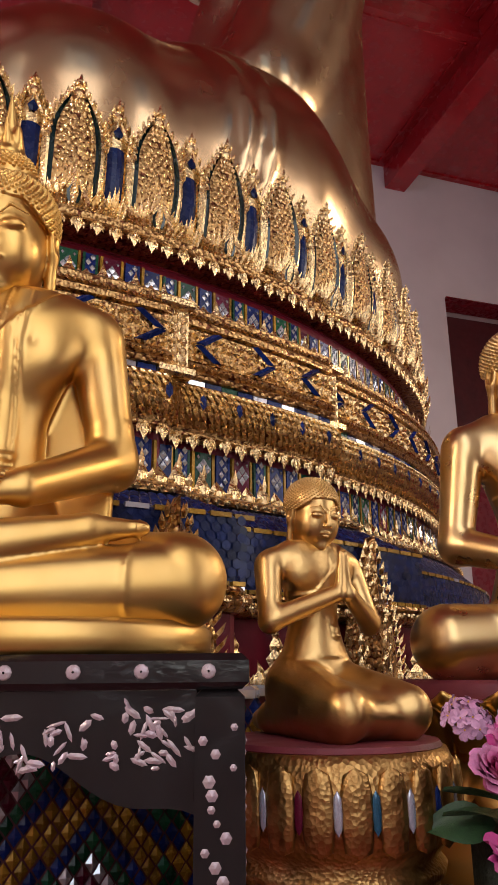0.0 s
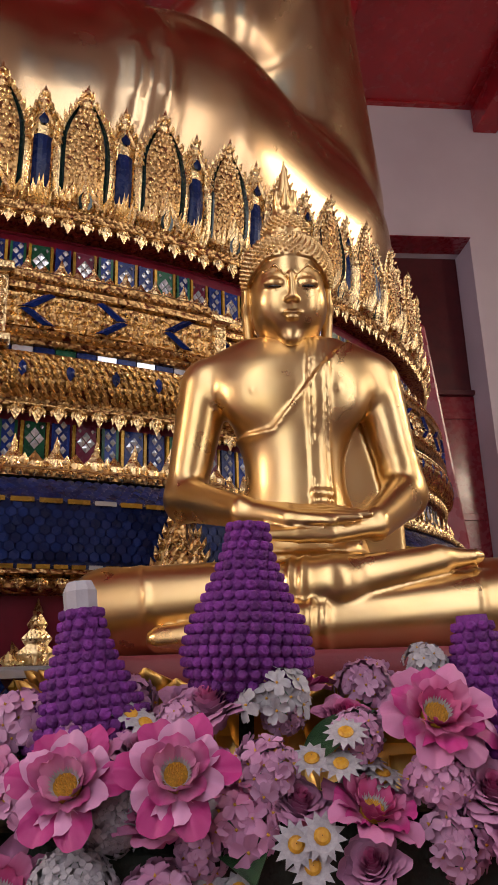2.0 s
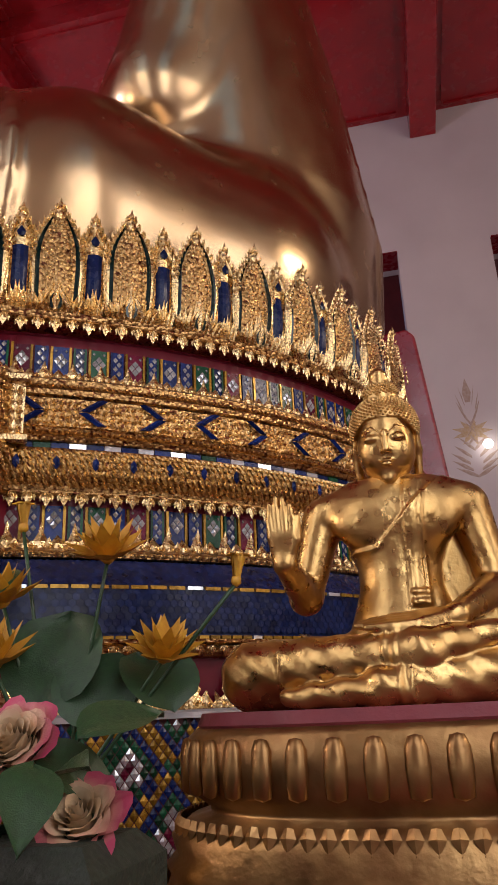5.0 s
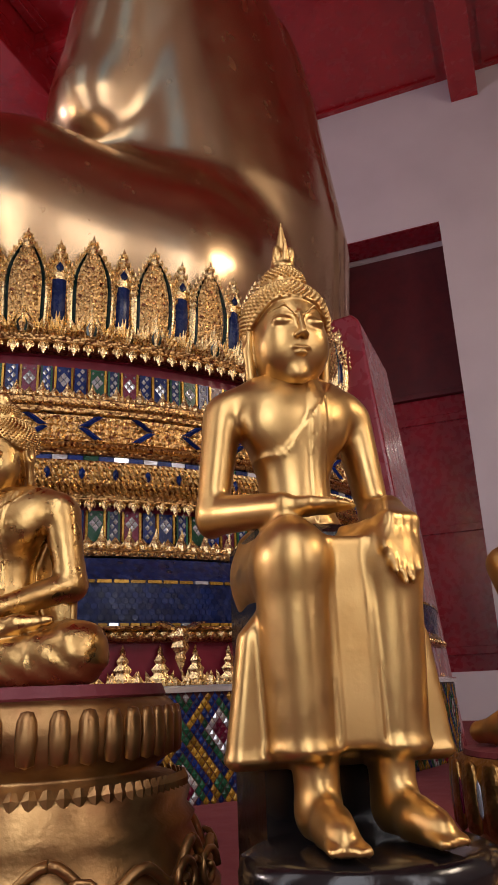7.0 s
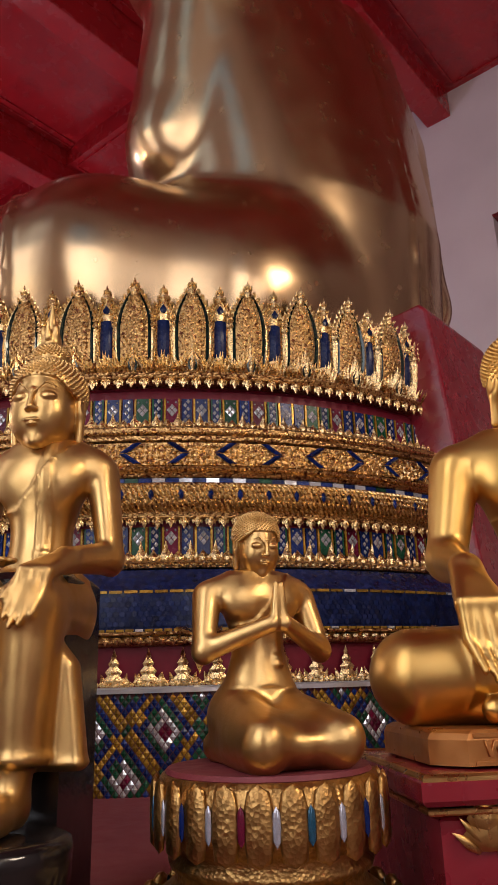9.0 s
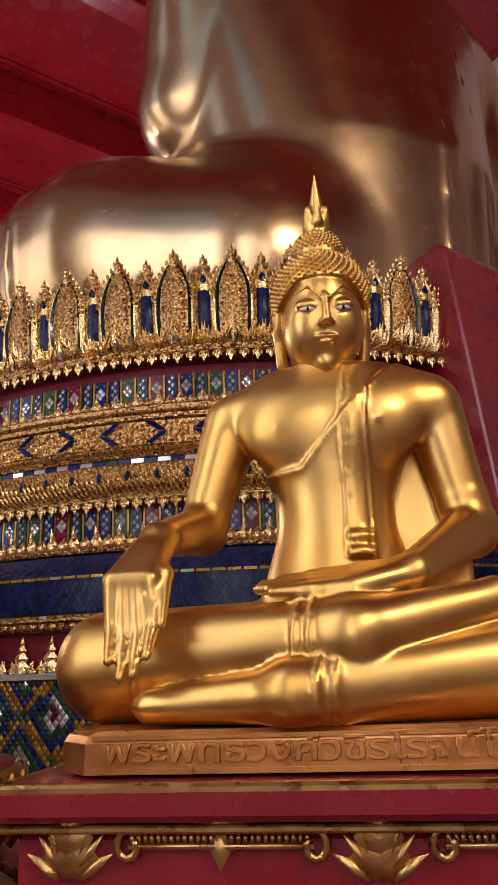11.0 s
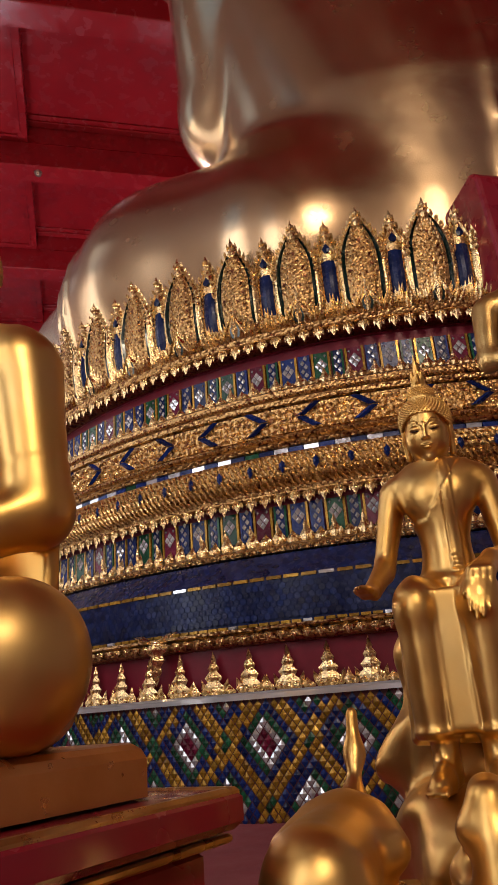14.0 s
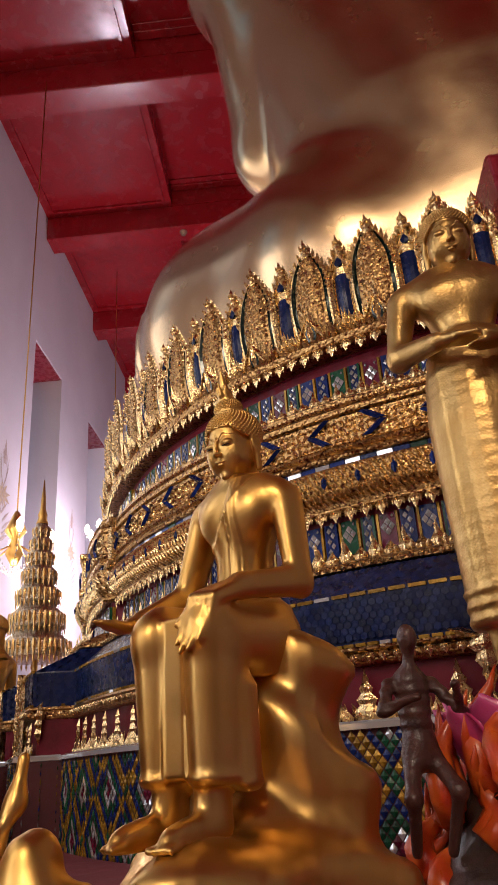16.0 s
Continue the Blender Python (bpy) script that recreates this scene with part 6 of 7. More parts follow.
for x in (-0.50, 0.05, 0.60):
    leaf_crest(s, x, ZB - 0.065, 1.08)
for e in range(2):
    xa, xb = (-0.39, 0.16)[e], (-0.06, 0.49)[e]
    for dz, r in ((0.012, 0.009), (-0.014, 0.006)):
        s.tube([(xa, FY - 0.008, ZB + dz), ((xa + xb) / 2, FY - 0.008, ZB + dz + (0.012 if dz > 0 else 0)), (xb, FY - 0.008, ZB + dz)], r, 8)
    for k in range(int((xb - xa) / 0.012)):
        s.box((xa + 0.012 * k + 0.006, FY - 0.006, ZB - 0.001), (0.008, 0.012, 0.014))
    leaf(s, ((xa + xb) / 2, FY, ZB + 0.01), ((xa + xb) / 2, FY - 0.01, ZB - 0.055), Vector((0.022, 0, 0)), Vector((0, -0.016, 0)))
    for x, e2 in ((xa, -1), (xb, 1)):
        s.tube([(x + e2 * 0.025 * math.sin(q * 0.6) * (1 - q * 0.05), FY - 0.010, ZB - 0.012 + 0.028 * math.cos(q * 0.6) * (1 - q * 0.05)) for q in range(10)], 0.008, 7)
part("gilt_ornament", s.mesh("gilt_ornament", GOLD_OLD, True), ob, "gilded leaf crests, scrolls and beading")
plq = thing("inscribed_base", "coppery gilded statue base with a raised inscription", "plinth", facing((SEAT_G.x, SEAT_G.y, 1.272), -26))
s = Soup()
BW, BD, BH = 1.14, 0.52, 0.078
q = 0.07
outline = [(-BW / 2, -BD / 2 + q), (-BW / 2 + q, -BD / 2), (BW / 2 - q, -BD / 2), (BW / 2, -BD / 2 + q), (BW / 2, BD / 2 - q), (BW / 2 - q, BD / 2), (-BW / 2 + q, BD / 2), (-BW / 2, BD / 2 - q)]
vs, fs = [], []
for sc, z in ((1.0, 0.0), (1.0, BH - 0.022), (0.985, BH - 0.008), (0.96, BH)):
    vs += [(x * sc, y * sc - 0.09, z) for x, y in outline]
for j in range(3):
    for k in range(8):
        fs.append((8 * j + k, 8 * j + (k + 1) % 8, 8 * j + 8 + (k + 1) % 8, 8 * j + 8 + k))
fs += [tuple(range(7, -1, -1)), tuple(range(24, 32))]
s.add(vs, fs)
part("body", s.mesh("body", COPPER), plq)
font = bpy.data.curves.new("inscription", "FONT")
font.body = "พระพุทธวงศ์วชิรโรจน์ไพศาล"
font.size, font.extrude, font.bevel_depth, font.align_x = 0.095, 0.006, 0.0022, "CENTER"
tmp = new("inscription_curve", font)
dg = bpy.context.evaluated_depsgraph_get()
me = bpy.data.meshes.new_from_object(tmp.evaluated_get(dg))
bpy.data.objects.remove(tmp)
xs = [v.co.x for v in me.vertices]
kx = (BW - 0.22) / (max(xs) - min(xs))
me.transform(Matrix.Translation((0, -BD / 2 - 0.091, 0.022)) @ Matrix.Rotation(radians(90), 4, "X") @ Matrix.Diagonal((kx, 0.62, 1.0, 1)))
me.materials.clear()
me.materials.append(COPPER)
part("inscription", me, plq, "raised lettering")
s = Soup()
for zz in (0.006, BH - 0.012):
    s.box((0, -BD / 2 - 0.092, zz), (BW - 0.17, 0.008, 0.008), 0)
part("border", s.mesh("border", COPPER), plq)


# gilded rock, elephant and monkey
def boulder(name, parts, lo, hi, h, amp, material, label, category="rock", seed=0.0, place=(0, 0, 0), yaw=0.0, folds=None, size=1.0):
    def field(P):
        f = None
        for a, b, r1, r2 in parts:
            d = cone(P, a, b, r1, r2)
            f = d if f is None else smin(f, d, 0.06)
        f = f + amp * np.sin(P[:, 0] * 17 + seed + 2 * np.sin(P[:, 2] * 11)) * np.sin(P[:, 1] * 15 + seed) * np.sin(P[:, 2] * 13 + 1.3)
        if folds:
            f = folds(P, f)
        return np.maximum(f, -P[:, 2] - 0.05)
    V, F = sculpt(field, (lo[0], lo[1], -0.07), hi, h)
    ob = new(name, mesh(name, V.tolist(), F.tolist(), material, None, True))
    ob.matrix_world = facing(place, yaw, size)
    return tagged(ob, label, category)


def rock_folds(P, f):
    front = sig(-0.10 - P[:, 1], 0.03)
    f = f - 0.014 * np.sin(26 * P[:, 2] + 3 * np.sin(9 * P[:, 0]) + 2 * np.sin(11 * P[:, 1])) - 0.010 * np.round(np.sin(19 * P[:, 0] + 13 * P[:, 1]) * 1.4) * 0.6
    return f - 0.012 * front * np.sin(60 * np.sqrt((P[:, 0] - 0.05) ** 2 + (P[:, 2] - 0.02) ** 2)) * (P[:, 2] < 0.34)


boulder("gilded_rock", [((0, 0.06, 0.12), (0.0, -0.20, 0.14), 0.22, 0.17), ((0.03, 0.10, 0.3), (0.10, 0.10, 0.58), 0.17, 0.11), ((-0.06, 0.12, 0.3), (-0.02, 0.12, 0.60), 0.16, 0.12), ((0.19, 0.06, 0.08), (0.15, 0.09, 0.32), 0.14, 0.10)], (-0.55, -0.45, -0.01), (0.55, 0.48, 0.9), 0.012, 0.012, GOLD, "gold painted rock seat with carved folds", place=(3.42, 5.83, BASE), yaw=-4, folds=rock_folds)
boulder("elephant_figure", [((0, 0.16, 0.17), (0, -0.06, 0.19), 0.125, 0.115), ((0, -0.15, 0.24), (0, -0.20, 0.22), 0.085, 0.075), ((0, -0.24, 0.22), (0, -0.30, 0.27), 0.042, 0.030), ((0, -0.30, 0.27), (0, -0.38, 0.39), 0.028, 0.018), ((0, -0.38, 0.39), (0, -0.40, 0.50), 0.018, 0.016), ((0.08, -0.12, 0.25), (0.12, -0.06, 0.20), 0.04, 0.05), ((-0.08, -0.12, 0.25), (-0.12, -0.06, 0.20), 0.04, 0.05), ((0.08, -0.10, 0.08), (0.09, -0.24, 0.03), 0.055, 0.04), ((-0.08, -0.10, 0.08), (-0.09, -0.24, 0.03), 0.055, 0.04), ((0.10, 0.2, 0.08), (0.12, 0.10, 0.03), 0.07, 0.045), ((-0.10, 0.2, 0.08), (-0.12, 0.10, 0.03), 0.07, 0.045)], (-0.24, -0.46, -0.01), (0.24, 0.34, 0.58), 0.008, 0.004, GOLD, "gold painted kneeling elephant figure with raised trunk", "statue", place=(4.02, 5.48, BASE + 0.118), yaw=167, size=0.66)
boulder("monkey_figure", [((0, 0.03, 0.06), (0, 0.02, 0.18), 0.06, 0.05), ((0, 0.0, 0.26), (0, -0.02, 0.27), 0.042, 0.036), ((0, -0.03, 0.255), (0, -0.055, 0.25), 0.024, 0.02), ((0.05, 0, 0.2), (0.05, -0.10, 0.16), 0.022, 0.016), ((-0.05, 0, 0.2), (-0.04, -0.12, 0.19), 0.022, 0.016), ((0.05, 0.02, 0.05), (0.07, -0.10, 0.10), 0.03, 0.024), ((0.07, -0.10, 0.10), (0.07, -0.12, 0.02), 0.022, 0.018), ((-0.05, 0.02, 0.05), (-0.07, -0.10, 0.10), 0.03, 0.024), ((-0.07, -0.10, 0.10), (-0.07, -0.12, 0.02), 0.022, 0.018)], (-0.13, -0.18, -0.01), (0.13, 0.13, 0.34), 0.006, 0.001, GOLD, "small gold painted monkey figure holding an offering", "statue", place=(3.99, 5.73, BASE + 0.118), yaw=170, size=0.74)
ob = thing("statue_slab", "low brown wooden slab under the gilded figures", "slab", facing((3.85, 5.62, BASE), -4))
s = Soup()
s.box((0, -0.02, 0.060), (0.95, 0.66, 0.118), 0, None, 0.012)
part("body", s.mesh("body", GOLD_OLD), ob)

# burning heap with dark figures and the pink lotus under the standing figure
CHAR = mat("charred_plaster", (0.035, 0.022, 0.018), 0.4, 0.0, (0.09, 0.05, 0.04), 14.0, 0.9, 0.5, 40.0, coat=0.3)
FLAME = mat("red_flame_paint", (0.55, 0.03, 0.01), 0.35, 0.0, (0.70, 0.16, 0.02), 12.0, 0.9, 0.2, 40.0, coat=0.3)
MAGENTA = mat("magenta_lotus_paint", (0.55, 0.02, 0.14), 0.35, 0.0, (0.62, 0.10, 0.26), 9.0, 0.9, 0.1, 40.0, coat=0.2)
BONE = mat("dark_brown_paint", (0.10, 0.04, 0.03), 0.4, 0.0, (0.05, 0.02, 0.018), 14.0, 0.9, 0.3, 60.0, coat=0.2)
boulder("charred_heap", [((0, 0, 0.1), (0, 0.02, 0.22), 0.36, 0.20), ((0.1, -0.1, 0.05), (0.12, -0.1, 0.22), 0.26, 0.12), ((-0.15, -0.05, 0.05), (-0.1, -0.05, 0.3), 0.22, 0.14)], (-0.45, -0.45, -0.01), (0.45, 0.42, 0.64), 0.014, 0.02, CHAR, "dark charred heap with painted flames", place=(2.82, 6.43, BASE), yaw=0)
random.seed(8)
for k in range(44):
    a = random.uniform(0, 2 * math.pi)
    r = random.uniform(0.34, 0.43)
    s = Soup()
    hgt = random.uniform(0.14, 0.30)
    bend = random.uniform(-0.06, 0.06)
    s.tube([(bend * math.sin(q * 0.8), 0.02 * math.sin(q * 1.3), hgt * q / 6) for q in range(7)], [0.035, 0.042, 0.038, 0.03, 0.02, 0.011, 0.002], 7)
    fl = new("flame", s.mesh("flame", FLAME, True))
    z0 = random.uniform(0.0, 0.32)
    fl.matrix_world = Matrix.Translation((2.82 + (r - 0.35 * z0) * math.cos(a), 6.43 + (r - 0.35 * z0) * math.sin(a), BASE + z0)) @ Matrix.Rotation(a, 4, "Z") @ Matrix.Rotation(radians(-8), 4, "Y")
    tagged(fl, "red and orange painted plaster flame on the heap", "flame", "painted flames")


def thin_figure(place, yaw, size):
    def field(P):
        f = None
        for a, b, r1, r2 in (((0, 0, 0.36), (0, 0.02, 0.58), 0.055, 0.07), ((0, 0, 0.36), (0, 0, 0.32), 0.06, 0.06), ((0.04, 0, 0.32), (0.08, -0.12, 0.2), 0.035, 0.028), ((0.08, -0.12, 0.2), (0.06, -0.02, 0.0), 0.026, 0.02), ((-0.04, 0, 0.32), (-0.08, -0.08, 0.18), 0.035, 0.028), ((-0.08, -0.08, 0.18), (-0.06, 0.02, 0.0), 0.026, 0.02), ((0.09, 0.02, 0.58), (0.16, -0.06, 0.46), 0.026, 0.022), ((0.16, -0.06, 0.46), (0.10, -0.18, 0.56), 0.02, 0.016), ((-0.09, 0.02, 0.58), (-0.15, -0.08, 0.48), 0.026, 0.022), ((-0.15, -0.08, 0.48), (-0.05, -0.18, 0.52), 0.02, 0.016), ((0, 0.01, 0.60), (0, -0.01, 0.70), 0.024, 0.022)):
            d = cone(P, a, b, r1, r2)
            f = d if f is None else smin(f, d, 0.03)
        f = smin(f, egg(P, (0, -0.02, 0.75), (0.038, 0.048, 0.055)), 0.02)
        return f - 0.003 * np.sin(P[:, 2] * 150) * (np.abs(P[:, 2] - 0.5) < 0.09)
    V, F = sculpt(field, (-0.2, -0.22, -0.03), (0.2, 0.12, 0.84), 0.008)
    ob = new("dark_figure", mesh("dark_figure", V.tolist(), F.tolist(), BONE, None, True))
    ob.matrix_world = facing(place, yaw, size)
    tagged(ob, "thin dark brown painted figure climbing the charred heap", "statue", "dark figures")


thin_figure((3.03, 6.13, 1.12), 30, 0.64)
thin_figure((3.18, 6.42, 0.98), 60, 0.62)
thin_figure((2.98, 6.80, 1.06), 80, 0.62)
ob = thing("pink_lotus", "magenta painted lotus flower under the standing figure", "lotus", facing((2.82, 6.43, 1.283), 10))
part("receptacle", oval([(0.7, 0.0), (0.95, 0.05), (1.0, 0.12), (0.95, 0.158)], 0.19, 0.19, MAGENTA, 32, 2.0).mesh("receptacle", MAGENTA, True), ob)
LPM = lotus_leaf(0.15, 0.075, 0.06, MAGENTA)
ring_of(ob, LPM, "lotus_petal", 11, 0.19, 0.19, 0.02)
ring_of(ob, LPM, "lotus_petal", 11, 0.215, 0.215, 0.0, 0.5)

# ---------------------------------------------------------------- flowers


def petal_mat(name, inner, outer, r0, r1, rough=0.55):
    """Cloth petals dyed from the middle outwards."""
    m = mat(name, outer, rough, 0.0, None, 14.0, 0.9, 0.12, 90.0)
    nt = m.node_tree
    b = nt.nodes["Principled BSDF"]
    tc = nt.nodes.new("ShaderNodeTexCoord")
    flat = nt.nodes.new("ShaderNodeVectorMath")
    flat.operation = "MULTIPLY"
    flat.inputs[1].default_value = (1, 1, 0.35)
    ln = nt.nodes.new("ShaderNodeVectorMath")
    ln.operation = "LENGTH"
    noise = nt.nodes.new("ShaderNodeTexNoise")
    noise.inputs["Scale"].default_value = 5.0
    add = nt.nodes.new("ShaderNodeMath")
    add.operation = "MULTIPLY_ADD"
    add.inputs[1].default_value = 0.22
    mr = nt.nodes.new("ShaderNodeMapRange")
    mr.inputs["From Min"].default_value, mr.inputs["From Max"].default_value = r0 + 0.11, r1 + 0.11
    mix = nt.nodes.new("ShaderNodeMix")
    mix.data_type = "RGBA"
    mix.inputs[6].default_value, mix.inputs[7].default_value = (*inner, 1), (*outer, 1)
    geo = nt.nodes.new("ShaderNodeNewGeometry")
    hsv = nt.nodes.new("ShaderNodeHueSaturation")
    var = nt.nodes.new("ShaderNodeMapRange")
    var.inputs["To Min"].default_value, var.inputs["To Max"].default_value = 0.78, 1.12
    nt.links.new(tc.outputs["Object"], flat.inputs[0])
    nt.links.new(flat.outputs[0], ln.inputs[0])
    nt.links.new(tc.outputs["Object"], noise.inputs["Vector"])
    nt.links.new(noise.outputs["Fac"], add.inputs[0])
    nt.links.new(ln.outputs["Value"], add.inputs[2])
    nt.links.new(add.outputs[0], mr.inputs["Value"])
    nt.links.new(mr.outputs["Result"], mix.inputs[0])
    nt.links.new(geo.outputs["Random Per Island"], var.inputs["Value"])
    nt.links.new(var.outputs["Result"], hsv.inputs["Value"])
    nt.links.new(mix.outputs[2], hsv.inputs["Color"])
    nt.links.new(hsv.outputs["Color"], b.inputs["Base Color"])
    return m


P_PINK = petal_mat("pale_pink_petal", (0.52, 0.07, 0.22), (0.58, 0.26, 0.44), 0.06, 0.24)
P_PALE = petal_mat("soft_pink_petal", (0.50, 0.22, 0.38), (0.58, 0.33, 0.50), 0.1, 0.5)
P_DEEP = petal_mat("deep_pink_petal", (0.58, 0.24, 0.40), (0.46, 0.03, 0.20), 0.12, 0.36)
P_MID = petal_mat("rose_pink_petal", (0.46, 0.03, 0.16), (0.58, 0.20, 0.38), 0.12, 0.42)
P_CREAM = petal_mat("cream_to_peach_petal", (0.66, 0.49, 0.30), (0.58, 0.24, 0.19), 0.24, 0.44)
P_PEACH = petal_mat("peach_to_pink_petal", (0.58, 0.24, 0.19), (0.44, 0.05, 0.11), 0.32, 0.50)
P_WHITE = mat("white_petal", (0.42, 0.40, 0.42), 0.6, 0.0, (0.30, 0.28, 0.31), 14.0, 0.9, 0.1, 120.0, random=0.15)
P_YELLOW = mat("yellow_petal", (0.58, 0.32, 0.025), 0.5, 0.0, (0.48, 0.21, 0.015), 14.0, 0.9, 0.15, 90.0, random=0.2)
P_PURPLE = mat("purple_globe_flowers", (0.17, 0.020, 0.22), 0.75, 0.0, (0.11, 0.012, 0.15), 40.0, 0.9, 0.5, 260.0, random=0.3)
G_LEAF = mat("dark_green_leaf", (0.025, 0.07, 0.025), 0.4, 0.0, (0.015, 0.04, 0.018), 12.0, 0.9, 0.2, 60.0, random=0.3)
G_PALE = mat("pale_green_leaf", (0.10, 0.20, 0.14), 0.5, 0.0, (0.06, 0.12, 0.08), 12.0, 0.9, 0.2, 60.0, random=0.3)


def cup_petal(s, a, da, r0, r1, z0, z1, curl, i, rows=7, cols=13, wave=0.0):
    """One rounded petal of a bloom, wrapped round the middle at the angle a."""
    vs, fs = [], []
    for r in range(rows):
        t = r / (rows - 1)
        for c in range(cols):
            u = -1 + 2 * c / (cols - 1)
            tt = t * (1 - 0.42 * abs(u) ** 2.6)
            wid = 0.55 + 0.45 * math.sqrt(t)
            an = a + da * wid * u
            lip = max(0.0, tt - 0.72) / 0.28
            rad = r0 + (r1 - r0) * tt ** 1.25 + curl * lip ** 1.5 * (1 + 0.3 * math.sin(4 * u + 5 * a)) + 0.012 * u
            z = z0 + (z1 - z0) * tt ** 0.85 - abs(curl) * 0.55 * lip ** 2 + wave * (math.sin(5 * u + a * 3) * tt + 0.8 * math.sin(13 * u + a * 7) * tt ** 4)
            vs.append((rad * math.cos(an), rad * math.sin(an), z))
    for r in range(rows - 1):
        for c in range(cols - 1):
            k = r * cols + c
            fs.append((k, k + 1, k + 1 + cols, k + cols))
    s.add(vs, fs, i)


def rose_mesh(seed, inner, outer):
    """A full rose about one unit across, opening upwards, of close overlapping cups."""
    random.seed(seed)
    s = Soup()
    turn = random.uniform(0, 6)
    for ring in range(9):
        n = (2, 3, 3, 3, 4, 4, 5, 5, 6)[ring]
        f = ring / 8
        for k in range(n):
            a = turn + 2 * math.pi * (k + 0.37 * ring) / n + random.uniform(-0.12, 0.12)
            cup_petal(s, a, math.pi / n * 1.32, 0.03 + 0.20 * f, 0.045 + 0.40 * f ** 1.05 + random.uniform(-0.012, 0.012), -0.05 - 0.22 * f, 0.27 - 0.17 * f ** 1.5 + random.uniform(-0.025, 0.025), 0.012 + 0.11 * f ** 2, 0 if ring < 7 else 1, wave=0.006 + 0.014 * f)
    s.lathe([(0.03, -0.36), (0.16, -0.27), (0.23, -0.12)], 10, (0, 0, 0), 2, 1, 1, True)
    return s.mesh("rose", [inner, outer, G_LEAF], True)


def open_flower(seed, col, col2):
    """A wide bloom of cupped petals round a yellow eye with a pale frill."""
    random.seed(seed)
    s = Soup()
    for ring in range(4):
        n = (5, 5, 6, 6)[ring]
        f = ring / 3
        for k in range(n):
            a = 2 * math.pi * (k + 0.5 * ring) / n + random.uniform(-0.2, 0.2)
            cup_petal(s, a, math.pi / n * random.uniform(1.0, 1.3), 0.12 + 0.03 * f, 0.24 + 0.26 * f, -0.06 * f, 0.25 - 0.19 * f + random.uniform(-0.06, 0.06), -0.05 + 0.13 * f, (0, 0, 1, 0)[ring], wave=0.035)
    for k in range(30):
        a = 2 * math.pi * k / 30
        leaf(s, (0.10 * math.cos(a), 0.10 * math.sin(a), 0.02), (0.145 * math.cos(a), 0.145 * math.sin(a), 0.10 + 0.02 * (k % 2)), Vector((-math.sin(a), math.cos(a), 0)) * 0.016, Vector((0, 0, 0.006)), 3)
    for k in range(70):
        a, r = k * 2.4, 0.105 * math.sqrt(k / 70)
        x, y = r * math.cos(a), r * math.sin(a)
        s.add([(x - 0.014, y, 0.03), (x, y - 0.014, 0.03), (x + 0.014, y, 0.03), (x, y + 0.014, 0.03), (x, y, 0.085)], [(0, 1, 4), (1, 2, 4), (2, 3, 4), (3, 0, 4)], 2)
    s.lathe([(0.02, -0.12), (0.14, -0.05), (0.12, 0.04)], 10, (0, 0, 0), 2)
    return s.mesh("open_bloom", [col, col2, P_YELLOW, P_WHITE], True)


def daisy_mesh():
    s = Soup()
    for k in range(13):
        a = 2 * math.pi * k / 13
        ca, sa = math.cos(a), math.sin(a)
        pts = [(0.12, -0.05, 0), (0.3, -0.09, 0.03), (0.5, 0, -0.02), (0.3, 0.09, 0.03), (0.12, 0.05, 0)]
        s.add([(x * ca - y * sa, x * sa + y * ca, z) for x, y, z in pts], [(0, 1, 3, 4), (1, 2, 3)], 0)
    s.lathe([(0.16, -0.02), (0.17, 0.03), (0.12, 0.08), (0.01, 0.10)], 12, (0, 0, 0), 1, 1, 1, False)
    return s.mesh("daisy", [P_WHITE, P_YELLOW], False)


def hydrangea_mesh(col, seed):
    random.seed(seed)
    s = Soup()
    g = math.pi * (3 - math.sqrt(5))
    for k in range(230):
        z = 1 - 1.55 * (k + 0.5) / 230
        q = math.sqrt(max(0, 1 - z * z))
        d = Vector((q * math.cos(g * k), q * math.sin(g * k), z))
        p = d * (0.45 + random.uniform(-0.05, 0.05))
        a = d.orthogonal().normalized()
        a.rotate(Matrix.Rotation(random.uniform(0, 6.28), 3, d))
        b = d.cross(a)
        for m in range(4):
            t = m * math.pi / 2
            e = a * math.cos(t) + b * math.sin(t)
            f = b * math.cos(t) - a * math.sin(t)
            u1, u2 = random.uniform(0.0, 0.035), random.uniform(-0.02, 0.03)
            s.add([p, p + e * 0.045 + f * 0.042 + d * u1, p + e * 0.088 + f * 0.028 + d * u2, p + e * 0.095 - f * 0.012 + d * (u2 + 0.008), p + e * 0.05 - f * 0.042 + d * u1], [(0, 1, 2, 3), (0, 3, 4)], 0)
    s.lathe([(0.02, -0.35), (0.30, -0.15), (0.38, 0.1), (0.2, 0.36), (0.01, 0.4)], 10, (0, 0, 0), 1, 1, 1, False)
    return s.mesh("hydrangea", [col, G_PALE], True)


